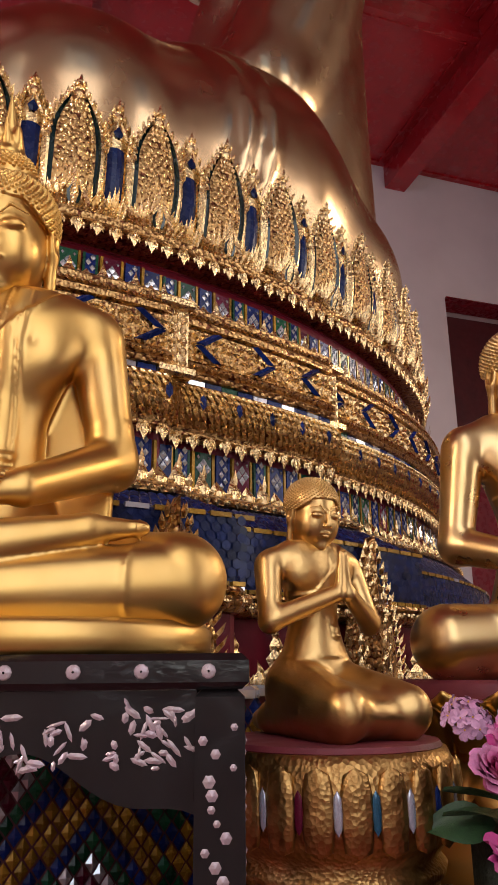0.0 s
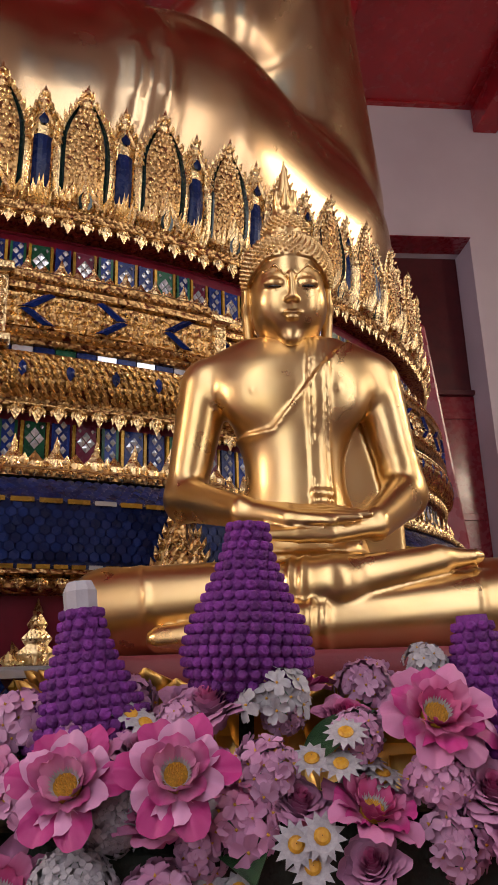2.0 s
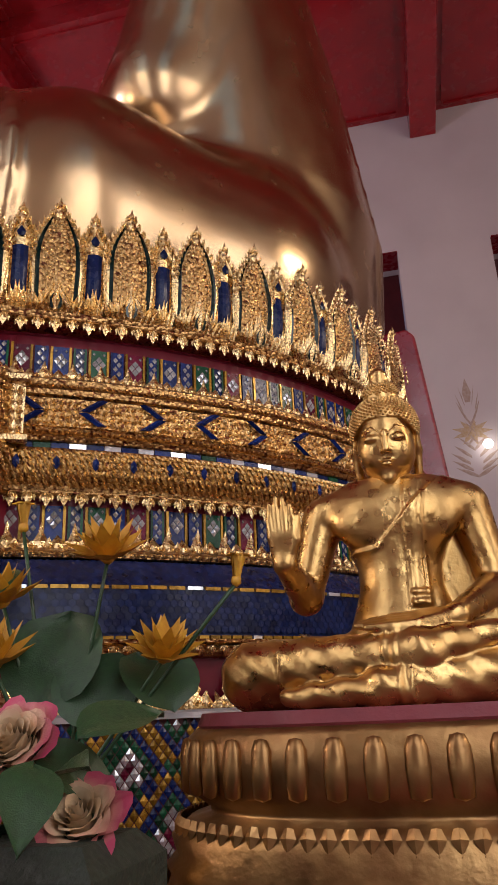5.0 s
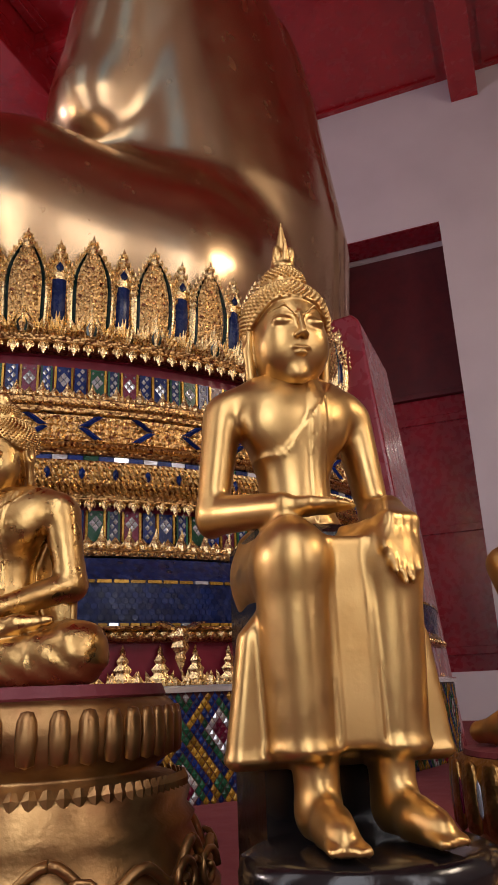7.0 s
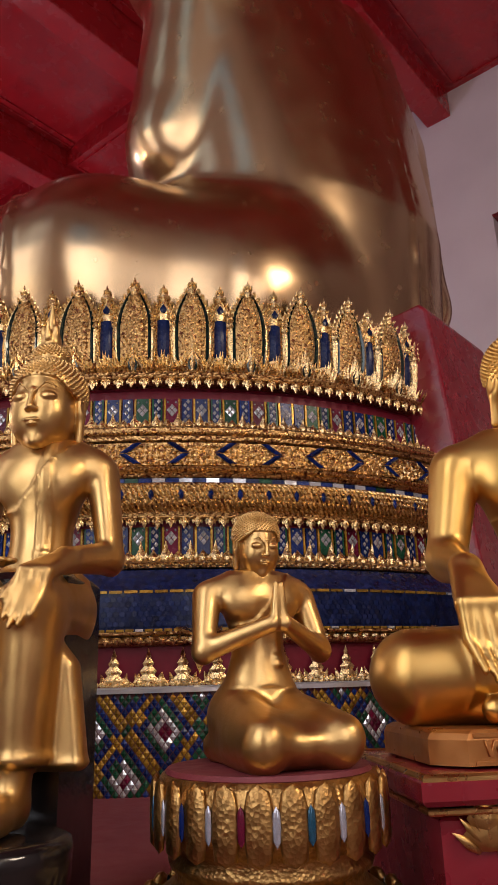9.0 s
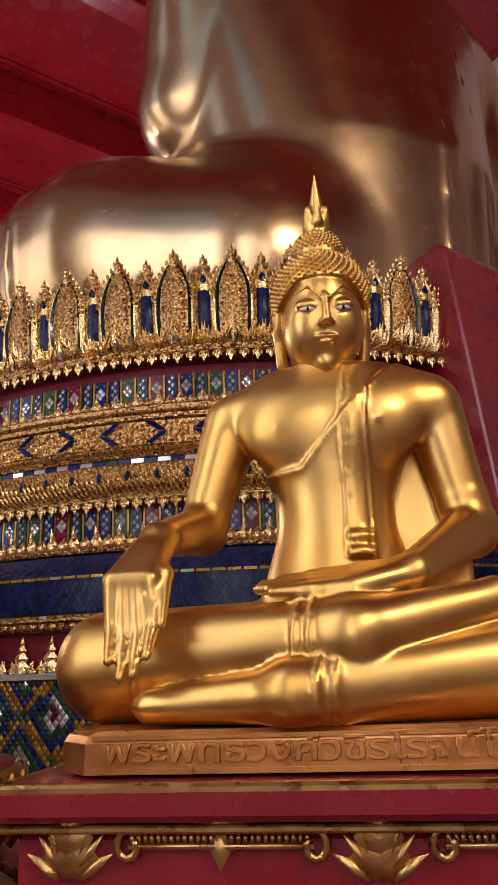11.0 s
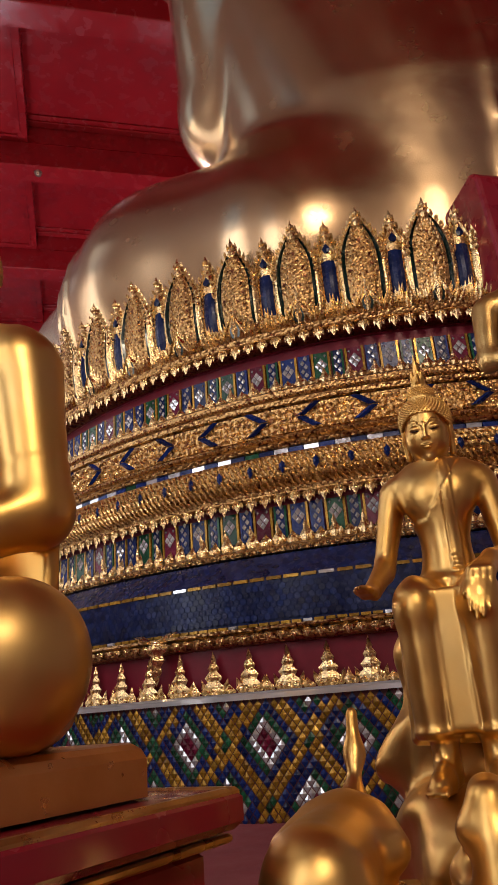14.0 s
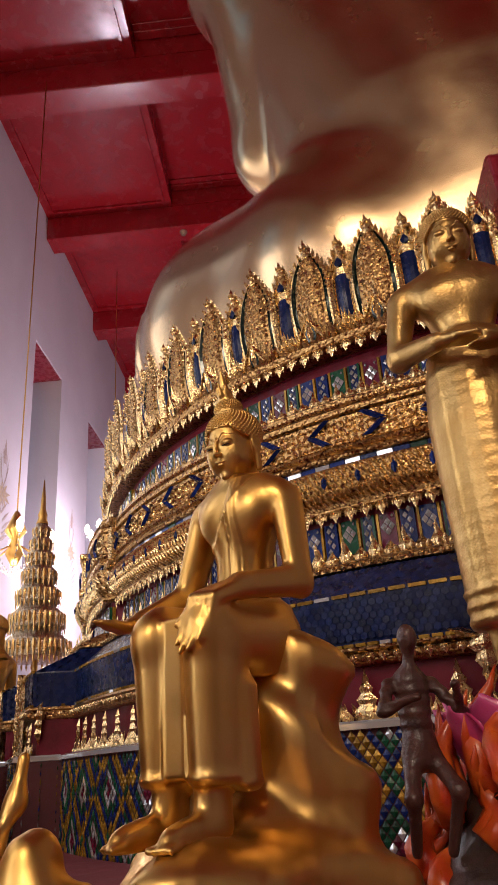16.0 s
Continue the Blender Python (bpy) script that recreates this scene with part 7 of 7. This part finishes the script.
def blossom_mesh(col, seed):
    """A loose head of small five-petalled blossoms with notched, cupped petals."""
    random.seed(seed)
    s = Soup()
    g = math.pi * (3 - math.sqrt(5))
    for k in range(22):
        z = 1 - 1.0 * (k + 0.5) / 22
        q = math.sqrt(max(0, 1 - z * z))
        d = Vector((q * math.cos(g * k), q * math.sin(g * k), z))
        p = d * (0.36 + random.uniform(-0.07, 0.07))
        a = d.orthogonal().normalized()
        a.rotate(Matrix.Rotation(random.uniform(0, 6.28), 3, d))
        b = d.cross(a)
        size = random.uniform(0.85, 1.15)
        for m in range(5):
            t = m * math.pi * 0.4 + random.uniform(-0.12, 0.12)
            e = (a * math.cos(t) + b * math.sin(t)) * size
            f = (b * math.cos(t) - a * math.sin(t)) * size
            u1, u2 = d * random.uniform(0.03, 0.07), d * random.uniform(-0.02, 0.06)
            s.add([p, p + e * 0.08 + f * 0.06 + u1, p + e * 0.15 + f * 0.065 + u2, p + e * 0.18 + f * 0.025 + u2 * 1.2, p + e * 0.165 + u2 * 0.7, p + e * 0.18 - f * 0.025 + u2, p + e * 0.15 - f * 0.065 + u2 * 1.2, p + e * 0.08 - f * 0.06 + u1, p + e * 0.085 + u1 * 0.3], [(0, 1, 8), (1, 2, 3, 8), (3, 4, 8), (4, 5, 8), (5, 6, 7, 8), (7, 0, 8)], 0)
        s.add([p - a * 0.02 + d * 0.02, p + b * 0.02 + d * 0.02, p + a * 0.02 + d * 0.02, p - b * 0.02 + d * 0.02, p + d * 0.06], [(0, 1, 4), (1, 2, 4), (2, 3, 4), (3, 0, 4)], 1)
    s.lathe([(0.02, -0.3), (0.12, -0.1), (0.24, 0.05), (0.16, 0.22), (0.01, 0.28)], 8, (0, 0, 0), 2, 1, 1, False)
    return s.mesh("blossom_head", [col, P_YELLOW, G_PALE], True)


def leaf_mesh(round_=False):
    s = Soup()
    rows, cols = 9, 5
    for r in range(rows):
        t = r / (rows - 1)
        w = (0.30 * math.sin(math.pi * t ** 0.8) if not round_ else 0.5 * math.sqrt(max(0.0, 1 - (2 * t - 1) ** 2))) + 0.004
        for c in range(cols):
            u = -1 + 2 * c / (cols - 1)
            s.v.append((u * w, t + (0 if round_ else 0), 0.10 * abs(u) * w * 3 - 0.25 * t * t + 0.03 * math.sin(5 * t + 3 * u)))
    for r in range(rows - 1):
        for c in range(cols - 1):
            k = r * cols + c
            s.f.append((k, k + 1, k + 1 + cols, k + cols))
            s.i.append(0)
    return s.mesh("leaf", G_LEAF, True)


def lily_mesh(closed=False):
    random.seed(21)
    s = Soup()
    for ring in range(3):
        n = 8 - ring
        for k in range(n):
            a = 2 * math.pi * (k + 0.5 * ring) / n
            if closed:
                cup_petal(s, a, 0.55, 0.05, 0.16 - 0.04 * ring, 0, 0.62, -0.30, 0)
            else:
                # narrow pointed petals
                reach, rise = (0.50, 0.22) if ring == 0 else ((0.36, 0.40) if ring == 1 else (0.20, 0.48))
                e, f = Vector((math.cos(a), math.sin(a), 0)), Vector((-math.sin(a), math.cos(a), 0))
                z = Vector((0, 0, 1))
                p0, p1, p2 = e * 0.04, e * reach * 0.55 + z * rise * 0.45, e * reach + z * rise
                w = 0.105
                s.add([p0 - f * 0.03, p0 + f * 0.03, p1 + f * w + z * 0.03, p1 - z * 0.02, p1 - f * w + z * 0.03, p2], [(0, 1, 3), (1, 2, 3), (0, 3, 4), (2, 5, 3), (3, 5, 4)], 0)
    s.lathe([(0.03, -0.06), (0.09, 0.0), (0.08, 0.10), (0.02, 0.13)], 10, (0, 0, 0), 0, 1, 1, True)
    return s.mesh("water_lily", P_YELLOW if not closed else P_YELLOW, True)


ROSES = [rose_mesh(1, P_PINK, P_PINK), rose_mesh(2, P_MID, P_MID), rose_mesh(3, P_CREAM, P_PEACH), rose_mesh(4, P_CREAM, P_PEACH), rose_mesh(5, P_CREAM, P_PEACH)]
OPEN = [open_flower(6, P_DEEP, P_PINK), open_flower(7, P_MID, P_DEEP)]
DAISY = daisy_mesh()
HYDRA = [hydrangea_mesh(P_WHITE, 8), hydrangea_mesh(P_PALE, 9)]
BLOSSOM = [blossom_mesh(P_PALE, 12), blossom_mesh(P_WHITE, 13), blossom_mesh(P_PINK, 14)]
LEAF, ROUND = leaf_mesh(), leaf_mesh(True)
LILY, BUD = lily_mesh(), lily_mesh(True)


def bloom(parent, name, me, place, size, tilt, yaw, spin=0.0):
    """A bloom whose top leans by tilt degrees towards the yaw."""
    m = Matrix.Translation(place) @ Matrix.Rotation(radians(yaw), 4, "Z") @ Matrix.Rotation(radians(tilt), 4, "Y") @ Matrix.Rotation(spin, 4, "Z") @ Matrix.Scale(size, 4)
    ob = new(name, me)
    ob.parent = parent
    ob.matrix_parent_inverse = parent.matrix_world.inverted()
    ob.matrix_basis = m
    return ob


DARK_FILL = mat("dark_green_fill", (0.02, 0.03, 0.018), 0.7, 0.0, (0.012, 0.016, 0.012), 30.0, 0.9, 0.6, 80.0)


# added unseen box that keeps the gaps under the blooms dark
def dark_fill_box(name, a, b, h, w, parent):
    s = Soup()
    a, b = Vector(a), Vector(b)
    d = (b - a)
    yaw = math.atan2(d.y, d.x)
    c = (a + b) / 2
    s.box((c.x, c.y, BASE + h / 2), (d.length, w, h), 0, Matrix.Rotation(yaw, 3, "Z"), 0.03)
    part(name, s.mesh(name, DARK_FILL), parent, "dark green box added under the blooms to darken the gaps")


arr = thing("flower_arrangement", "long arrangement of pink, white and magenta artificial flowers", "flowers")
dark_fill_box("dark_fill_box", (0.45, 1.47, 0), (1.74, 1.87, 0), 0.33, 0.20, arr)
random.seed(31)
line = lambda x: 1.40 + 0.33 * (x - 0.64)
spots = []
for r, (dy, z, n) in enumerate(((-0.02, 1.20, 13), (0.0, 1.27, 14), (0.03, 1.335, 14), (0.09, 1.39, 13), (0.18, 1.40, 10))):
    for k in range(n):
        x = 0.43 + 1.22 * (k + 0.5 * (r % 2) + random.uniform(-0.15, 0.15)) / n
        spots.append((x, line(x) + dy + random.uniform(-0.02, 0.02), z + random.uniform(-0.02, 0.02), r))
kinds = "orprdwrporhdrporwdrprohrdprowrpdrorhpr"
for q, (x, y, z, r) in enumerate(spots):
    k = kinds[(q * 7) % len(kinds)]
    tl, yw = random.uniform(35, 70) - 12 * r * 0.8, -72 + random.uniform(-35, 35)
    sp = random.uniform(0, 6)
    if k == "o":
        bloom(arr, "open_bloom", OPEN[q % 2], (x, y, z), random.uniform(0.115, 0.145), tl, yw, sp)
    elif k == "r":
        bloom(arr, "rose", ROSES[0 if q % 3 else 1], (x, y, z), random.uniform(0.085, 0.115), tl, yw, sp)
    elif k == "h":
        bloom(arr, "blossom_head", BLOSSOM[0], (x, y, z - 0.01), random.uniform(0.095, 0.125), tl, yw, sp)
    elif k == "w":
        bloom(arr, "hydrangea", HYDRA[0], (x, y, z - 0.01), random.uniform(0.095, 0.125), tl, yw, sp)
    elif k == "p":
        bloom(arr, "blossom_head", BLOSSOM[(q * 5) % 3], (x, y, z), random.uniform(0.11, 0.14), tl, yw, sp)
    else:
        for e in range(3):
            bloom(arr, "daisy", DAISY, (x + random.uniform(-0.04, 0.04), y - 0.02, z + random.uniform(-0.03, 0.04)), 0.065, tl, yw, sp)
for k in range(46):
    x = random.uniform(0.42, 1.66)
    bloom(arr, "leaf", LEAF, (x, line(x) + random.uniform(0.0, 0.15), random.uniform(1.18, 1.36)), random.uniform(0.09, 0.15), random.uniform(0, 60), random.uniform(-160, 20), random.uniform(0, 6))
for k in range(34):
    x = random.uniform(0.45, 1.62)
    dy_ = random.uniform(-0.04, 0.12)
    bloom(arr, "blossom_head", BLOSSOM[(0, 1, 2, 0)[k % 4]], (x, line(x) + dy_, 1.25 + 1.1 * max(0.0, dy_) + random.uniform(-0.03, 0.07)), random.uniform(0.065, 0.095), random.uniform(25, 65), -72 + random.uniform(-40, 40), random.uniform(0, 6))
bloom(arr, "open_bloom", OPEN[0], (0.94, 1.44, 1.325), 0.14, 62, -72)
bloom(arr, "open_bloom", OPEN[0], (0.80, 1.42, 1.315), 0.14, 60, -80)
bloom(arr, "open_bloom", OPEN[1], (0.53, 1.39, 1.35), 0.135, 58, -80)
bloom(arr, "open_bloom", OPEN[1], (1.27, 1.62, 1.38), 0.15, 55, -70)
bloom(arr, "hydrangea", HYDRA[0], (1.57, 1.72, 1.30), 0.175, 50, -72)
bloom(arr, "open_bloom", OPEN[1], (1.50, 1.80, 1.42), 0.14, 40, -60)

# purple cones of sewn globe flowers
for k, (x, y, top, size) in enumerate(((0.775, 1.56, 1.550, 0.92), (0.985, 1.66, 1.685, 0.98), (1.355, 1.74, 1.525, 0.84))):
    cone_ = thing("flower_cone", "purple lotus-bud cone sewn from globe amaranth flowers", "flowers", group="purple flower cones")
    prof = [(0.060, 0.0), (0.092, 0.03), (0.104, 0.070), (0.094, 0.115), (0.070, 0.160), (0.049, 0.205), (0.036, 0.245), (0.030, 0.285)]
    s = Soup()
    s.lathe([(r * size * 0.96, z * size) for r, z in prof] + [(0.001, 0.285 * size)], 28)
    core = part("core", s.mesh("core", P_PURPLE, True), cone_)
    s = Soup()
    g = 0
    zz = 0.008
    while zz < 0.282:
        r = float(np.interp(zz, [p[1] for p in prof], [p[0] for p in prof])) * size
        n = max(6, int(2 * math.pi * r / (0.0185)))
        for j in range(n):
            a = 2 * math.pi * (j + 0.5 * (g % 2)) / n
            c = Vector((r * math.cos(a), r * math.sin(a), zz * size))
            e, f = Vector((math.cos(a), math.sin(a), 0.1)).normalized(), Vector((-math.sin(a), math.cos(a), 0))
            u = f.cross(e) * -1
            ring1 = [c + (f * math.cos(q) + u * math.sin(q)) * 0.0095 for q in [m * math.pi / 3 for m in range(6)]]
            ring2 = [c + (f * math.cos(q) + u * math.sin(q)) * 0.0065 + e * 0.0065 for q in [m * math.pi / 3 for m in range(6)]]
            ring3 = [c + (f * math.cos(q) + u * math.sin(q)) * 0.0030 + e * 0.0075 for q in [m * math.pi / 3 for m in range(6)]]
            s.add(ring1 + ring2 + ring3 + [c + e * 0.004], [(m, (m + 1) % 6, 6 + (m + 1) % 6, 6 + m) for m in range(6)] + [(6 + m, 6 + (m + 1) % 6, 12 + (m + 1) % 6, 12 + m) for m in range(6)] + [(12 + m, 12 + (m + 1) % 6, 18) for m in range(6)])
        zz += 0.0165 / size
        g += 1
    fl = part("globe_flower_cover", s.mesh("globe_flower_cover", P_PURPLE, True), cone_)
    fl["kind"] = "stuff"
    if k == 0:
        s = Soup()
        s.lathe([(0.026, 0.262), (0.027, 0.29), (0.020, 0.305), (0.002, 0.307)], 9)
        part("foam_tip", s.mesh("foam_tip", P_WHITE), cone_, "white foam tip")
    cone_.matrix_world = Matrix.Translation((x, y, top - 0.288 * size)) @ Matrix.Rotation(radians((-6, 2, -3)[k]), 4, "Y")
    s = Soup()
    s.lathe([(0.035, 0.0), (0.012, 0.01), (0.012, top - 0.288 * size - BASE + 0.02)], 10, (0, 0, BASE - (top - 0.288 * size)))
    part("stem", s.mesh("stem", DARK_FILL, True), cone_)

# rose bouquet
arr2 = thing("rose_bouquet", "dense bouquet of cream and pink artificial roses", "flowers")
dark_fill_box("dark_fill_box", (1.60, 1.92, 0), (2.45, 2.12, 0), 0.40, 0.2, arr2)
for x, y, z, sz, kind in ((1.89, 1.87, 1.42, 0.165, 3), (1.77, 1.83, 1.345, 0.165, 3), (1.935, 1.86, 1.285, 0.17, 4), (1.95, 1.97, 1.465, 0.14, 3), (1.82, 1.93, 1.445, 0.14, 3), (2.01, 1.94, 1.43, 0.14, 2), (1.69, 1.85, 1.36, 0.12, 2), (2.16, 1.98, 1.42, 0.14, 4), (2.10, 1.93, 1.32, 0.16, 2), (2.24, 2.02, 1.36, 0.15, 3), (2.30, 2.06, 1.43, 0.14, 3), (1.83, 1.83, 1.22, 0.15, 4), (2.02, 1.88, 1.20, 0.15, 3), (2.38, 2.10, 1.34, 0.14, 2), (1.73, 1.90, 1.44, 0.08, 1), (2.2, 1.95, 1.22, 0.15, 4)):
    bloom(arr2, "rose", ROSES[kind], (x, y, z), sz * 0.86, random.uniform(45, 70) if z < 1.45 else random.uniform(20, 45), -66 + random.uniform(-25, 25), random.uniform(0, 6))
for k in range(40):
    bloom(arr2, "leaf", LEAF, (random.uniform(1.66, 2.45), random.uniform(1.9, 2.15), random.uniform(1.18, 1.45)), random.uniform(0.09, 0.16), random.uniform(0, 60), random.uniform(-160, 20), random.uniform(0, 6))

# yellow water lilies with round leaves
arr3 = thing("lily_vase", "vase of yellow artificial water lilies with broad leaves", "flowers", pose(1.95, 2.50, BASE))
s = Soup()
s.lathe([(0.07, 0.0), (0.10, 0.05), (0.11, 0.18), (0.07, 0.30), (0.05, 0.36), (0.065, 0.39)], 24)
part("vase", s.mesh("vase", GOLD_OLD, True), arr3)
for x, y, z, me, sz, tl, yw in ((1.855, 2.40, 1.56, LILY, 0.20, 25, -70), (1.835, 2.43, 1.69, LILY, 0.18, 15, -70), (1.795, 2.51, 1.87, BUD, 0.13, 8, -60), (2.045, 2.52, 1.77, LILY, 0.19, 30, -60), (2.16, 2.56, 1.56, LILY, 0.17, 30, -40), (2.30, 2.62, 1.70, BUD, 0.12, 8, 0)):
    bloom(arr3, "water_lily", me, (x, y, z), sz, tl, yw)
    s = Soup()
    base = Vector((1.95, 2.50, BASE + 0.36))
    tip = Vector((x, y, z))
    s.tube([base.lerp(tip, q / 6) for q in range(7)], 0.0045, 6)
    st = part("stem", s.mesh("stem", G_LEAF, True), arr3)
    st.matrix_parent_inverse = arr3.matrix_world.inverted()
for x, y, z, sz, tl, yw, sp in ((1.74, 2.46, 1.76, 0.17, 20, -70, -1.2), (1.94, 2.47, 1.47, 0.22, 80, -70, 1.57), (2.05, 2.52, 1.43, 0.18, 70, -50, 1.8), (2.16, 2.60, 1.46, 0.17, 60, -30, 1.8)):
    bloom(arr3, "broad_leaf", ROUND, (x, y, z), sz, tl, yw, sp)

# ---------------------------------------------------------------- tiered umbrella, chandeliers, wall painting, small fixtures
SILVER = mat("silver_gilt_lace", (0.62, 0.55, 0.42), 0.3, 1.0, (0.42, 0.33, 0.20), 30.0, 0.9, 0.6, 90.0, kind="voronoi", bdist=0.008)
GLOW = mat("lamp_glass", (1.0, 0.93, 0.82), 0.2, 0.0, None, 6.0, 0.5, emit=9.0)
CRYSTAL = mat("chandelier_crystal", (0.85, 0.85, 0.85), 0.05, 0.5, (0.7, 0.7, 0.7), 30.0, 0.5, coat=0.5)


def umbrella(place, height, wide):
    ob = thing("tiered_umbrella", "silver and gilt tiered ceremonial umbrella on a pole", "umbrella", Matrix.Translation(place))
    s = Soup()
    s.tube([(0, 0, 0), (0, 0, height * 0.96)], 0.03, 10)
    part("pole", s.mesh("pole", GOLD, True), ob)
    z, r = height * 0.56, wide / 2
    for k in range(7):
        h = 0.36 * (0.86 ** k)
        s = Soup()
        s.lathe([(r * 0.97, 0), (r, 0.02), (r * 0.98, h * 0.55), (r * 0.90, h * 0.66), (r * 0.72, h * 0.80), (r * 0.70, h * 0.98)], 36, (0, 0, z), 0, 1, 1, True)
        tier = part("tier", s.mesh("tier", SILVER, True), ob)
        s = Soup()
        n = max(10, int(2 * math.pi * r / 0.06))
        for j in range(n):
            a = 2 * math.pi * j / n
            e, t = Vector((math.cos(a), math.sin(a), 0)), Vector((-math.sin(a), math.cos(a), 0))
            p = e * (r + 0.006) + Vector((0, 0, z + h * 0.55))
            leaf(s, p, p - Vector((0, 0, h * 0.62)), t * 0.022, e * 0.012)
            p = e * r + Vector((0, 0, z + 0.01))
            leaf(s, p, p - Vector((0, 0, 0.09)), t * 0.014, e * 0.008)
        part("lace_fringe", s.mesh("lace_fringe", GOLD_OLD), tier, "gilt lace fringe")
        z += h
        r *= 0.80
    s = Soup()
    s.lathe([(r * 0.9, 0), (r * 0.6, 0.08), (r * 0.7, 0.12), (r * 0.4, 0.2), (0.03, 0.34), (0.006, 0.6)], 16, (0, 0, z))
    part("spire", s.mesh("spire", GOLD, True), ob)


umbrella((-2.40, 0.80, 0.0), 4.65, 0.82)


def chandelier(place, size):
    ob = thing("chandelier", "lit crystal chandelier hanging from the red ceiling", "lamp", Matrix.Translation(place), "chandeliers")
    s = Soup()
    s.tube([(0, 0, 0.1), (0, 0, SOFFIT - place[2] + 0.02)], 0.012, 6)
    part("rod", s.mesh("rod", GOLD, True), ob)
    s = Soup()
    s.lathe([(0.04 * size, -0.35 * size), (0.12 * size, -0.2 * size), (0.06 * size, 0), (0.15 * size, 0.12 * size), (0.03 * size, 0.4 * size)], 14)
    part("stem", s.mesh("stem", GOLD, True), ob)
    for k in range(8):
        a = 2 * math.pi * k / 8
        s = Soup()
        s.tube([(0.1 * size * math.cos(a), 0.1 * size * math.sin(a), -0.1 * size), (0.3 * size * math.cos(a), 0.3 * size * math.sin(a), -0.22 * size), (0.48 * size * math.cos(a), 0.48 * size * math.sin(a), -0.02 * size)], 0.012, 6)
        arm = part("arm", s.mesh("arm", GOLD, True), ob)
        s = Soup()
        s.lathe([(0.02 * size, 0), (0.05 * size, 0.06 * size), (0.045 * size, 0.14 * size), (0.004, 0.2 * size)], 10, (0.48 * size * math.cos(a), 0.48 * size * math.sin(a), -0.02 * size))
        part("bulb", s.mesh("bulb", GLOW, True), arm)
        s = Soup()
        for q in range(10):
            f = q / 10
            p = Vector((0.48 * size * math.cos(a), 0.48 * size * math.sin(a), -0.06 * size)).lerp(Vector((0.05 * size, 0, -0.5 * size)), f)
            p.z -= 0.05 * size * math.sin(math.pi * f)
            s.lathe([(0.002, 0.02), (0.014, 0.0), (0.002, -0.03)], 6, tuple(p))
        part("crystal_string", s.mesh("crystal_string", CRYSTAL), arm)


# the last of these is an added one, out of view
for cx, cy, cz, sz in CHANDELIERS:
    chandelier((cx, cy, cz), sz)

# gilt flame paintings between the windows
MURAL = mat("gilt_wall_paint", (0.52, 0.36, 0.20), 0.5, 0.3, (0.62, 0.5, 0.42), 20.0, 0.9, 0.2, 60.0)
MURAL2 = mat("grey_brown_wall_paint", (0.40, 0.28, 0.24), 0.7, 0.0, (0.55, 0.46, 0.43), 20.0, 0.9)
for side, w, gaps in ((1, W_FAR, far_gaps), (-1, W_NEAR, near_gaps)):
    for k in range(len(gaps) - 1):
        vm = (gaps[k][1] + gaps[k + 1][0]) / 2
        ob = thing("wall_painting", "gilt flame and foliage painting on the white pier", "painting")
        s = Soup()
        out = -LV if side < 0 else LV
        out = LV * side
        for q in range(12):
            zc = 5.6 + 0.14 * q
            for e in (-1, 1):
                p = at(w, vm + e * 0.12 * math.sin(q * 0.8), zc) + out * 0.004
                leaf(s, p, p + BV * e * (0.42 - 0.03 * q) + Vector((0, 0, 0.22 + 0.02 * q)), Vector((0, 0, 0.05)), out * 0.004)
        p = at(w, vm, 7.2) + out * 0.004
        leaf(s, p, p + Vector((0, 0, 0.55)), BV * 0.09, out * 0.004)
        part("flame_motif", s.mesh("flame_motif", MURAL2), ob)["kind"] = "stuff"
        s = Soup()
        for q in range(9):
            a = 2 * math.pi * q / 9
            p = at(w, vm, 6.55) + out * 0.004
            leaf(s, p, p + BV * 0.42 * math.cos(a) + Vector((0, 0, 0.30 * math.sin(a))), (Vector((0, 0, math.cos(a))) - BV * math.sin(a)) * 0.06, out * 0.004)
        part("rosette", s.mesh("rosette", MURAL), ob)
        if w < 0 and 3 < vm < 11:
            lamp = thing("wall_lamp", "small round wall lamp glowing white on the painted pier", "lamp", Matrix.Translation(at(w, vm + 0.25, 6.2) + out * 0.10), "wall lamps")
            s = Soup()
            s.tube([out * -0.10, out * -0.04, out * -0.02 + Vector((0, 0, -0.05))], 0.025, 8)
            part("bracket", s.mesh("bracket", GOLD_OLD, True), lamp)
            s = Soup()
            s.lathe([(0.01, -0.09), (0.07, -0.07), (0.10, 0.0), (0.07, 0.07), (0.01, 0.09)], 16, out * 0.08)
            part("globe", s.mesh("globe", GLOW, True), lamp, "glowing white glass globe")
s = Soup()
s.lathe([(0.10, 0), (0.10, -0.03), (0.07, -0.05), (0.065, -0.10), (0.02, -0.11)], 20)
ob = new("smoke_detector", s.mesh("smoke_detector", SILVER, True))
ob.matrix_world = Matrix.Translation(at(3.85, -8.45, SOFFIT))
tagged(ob, "small round smoke detector under a red beam", "detector")
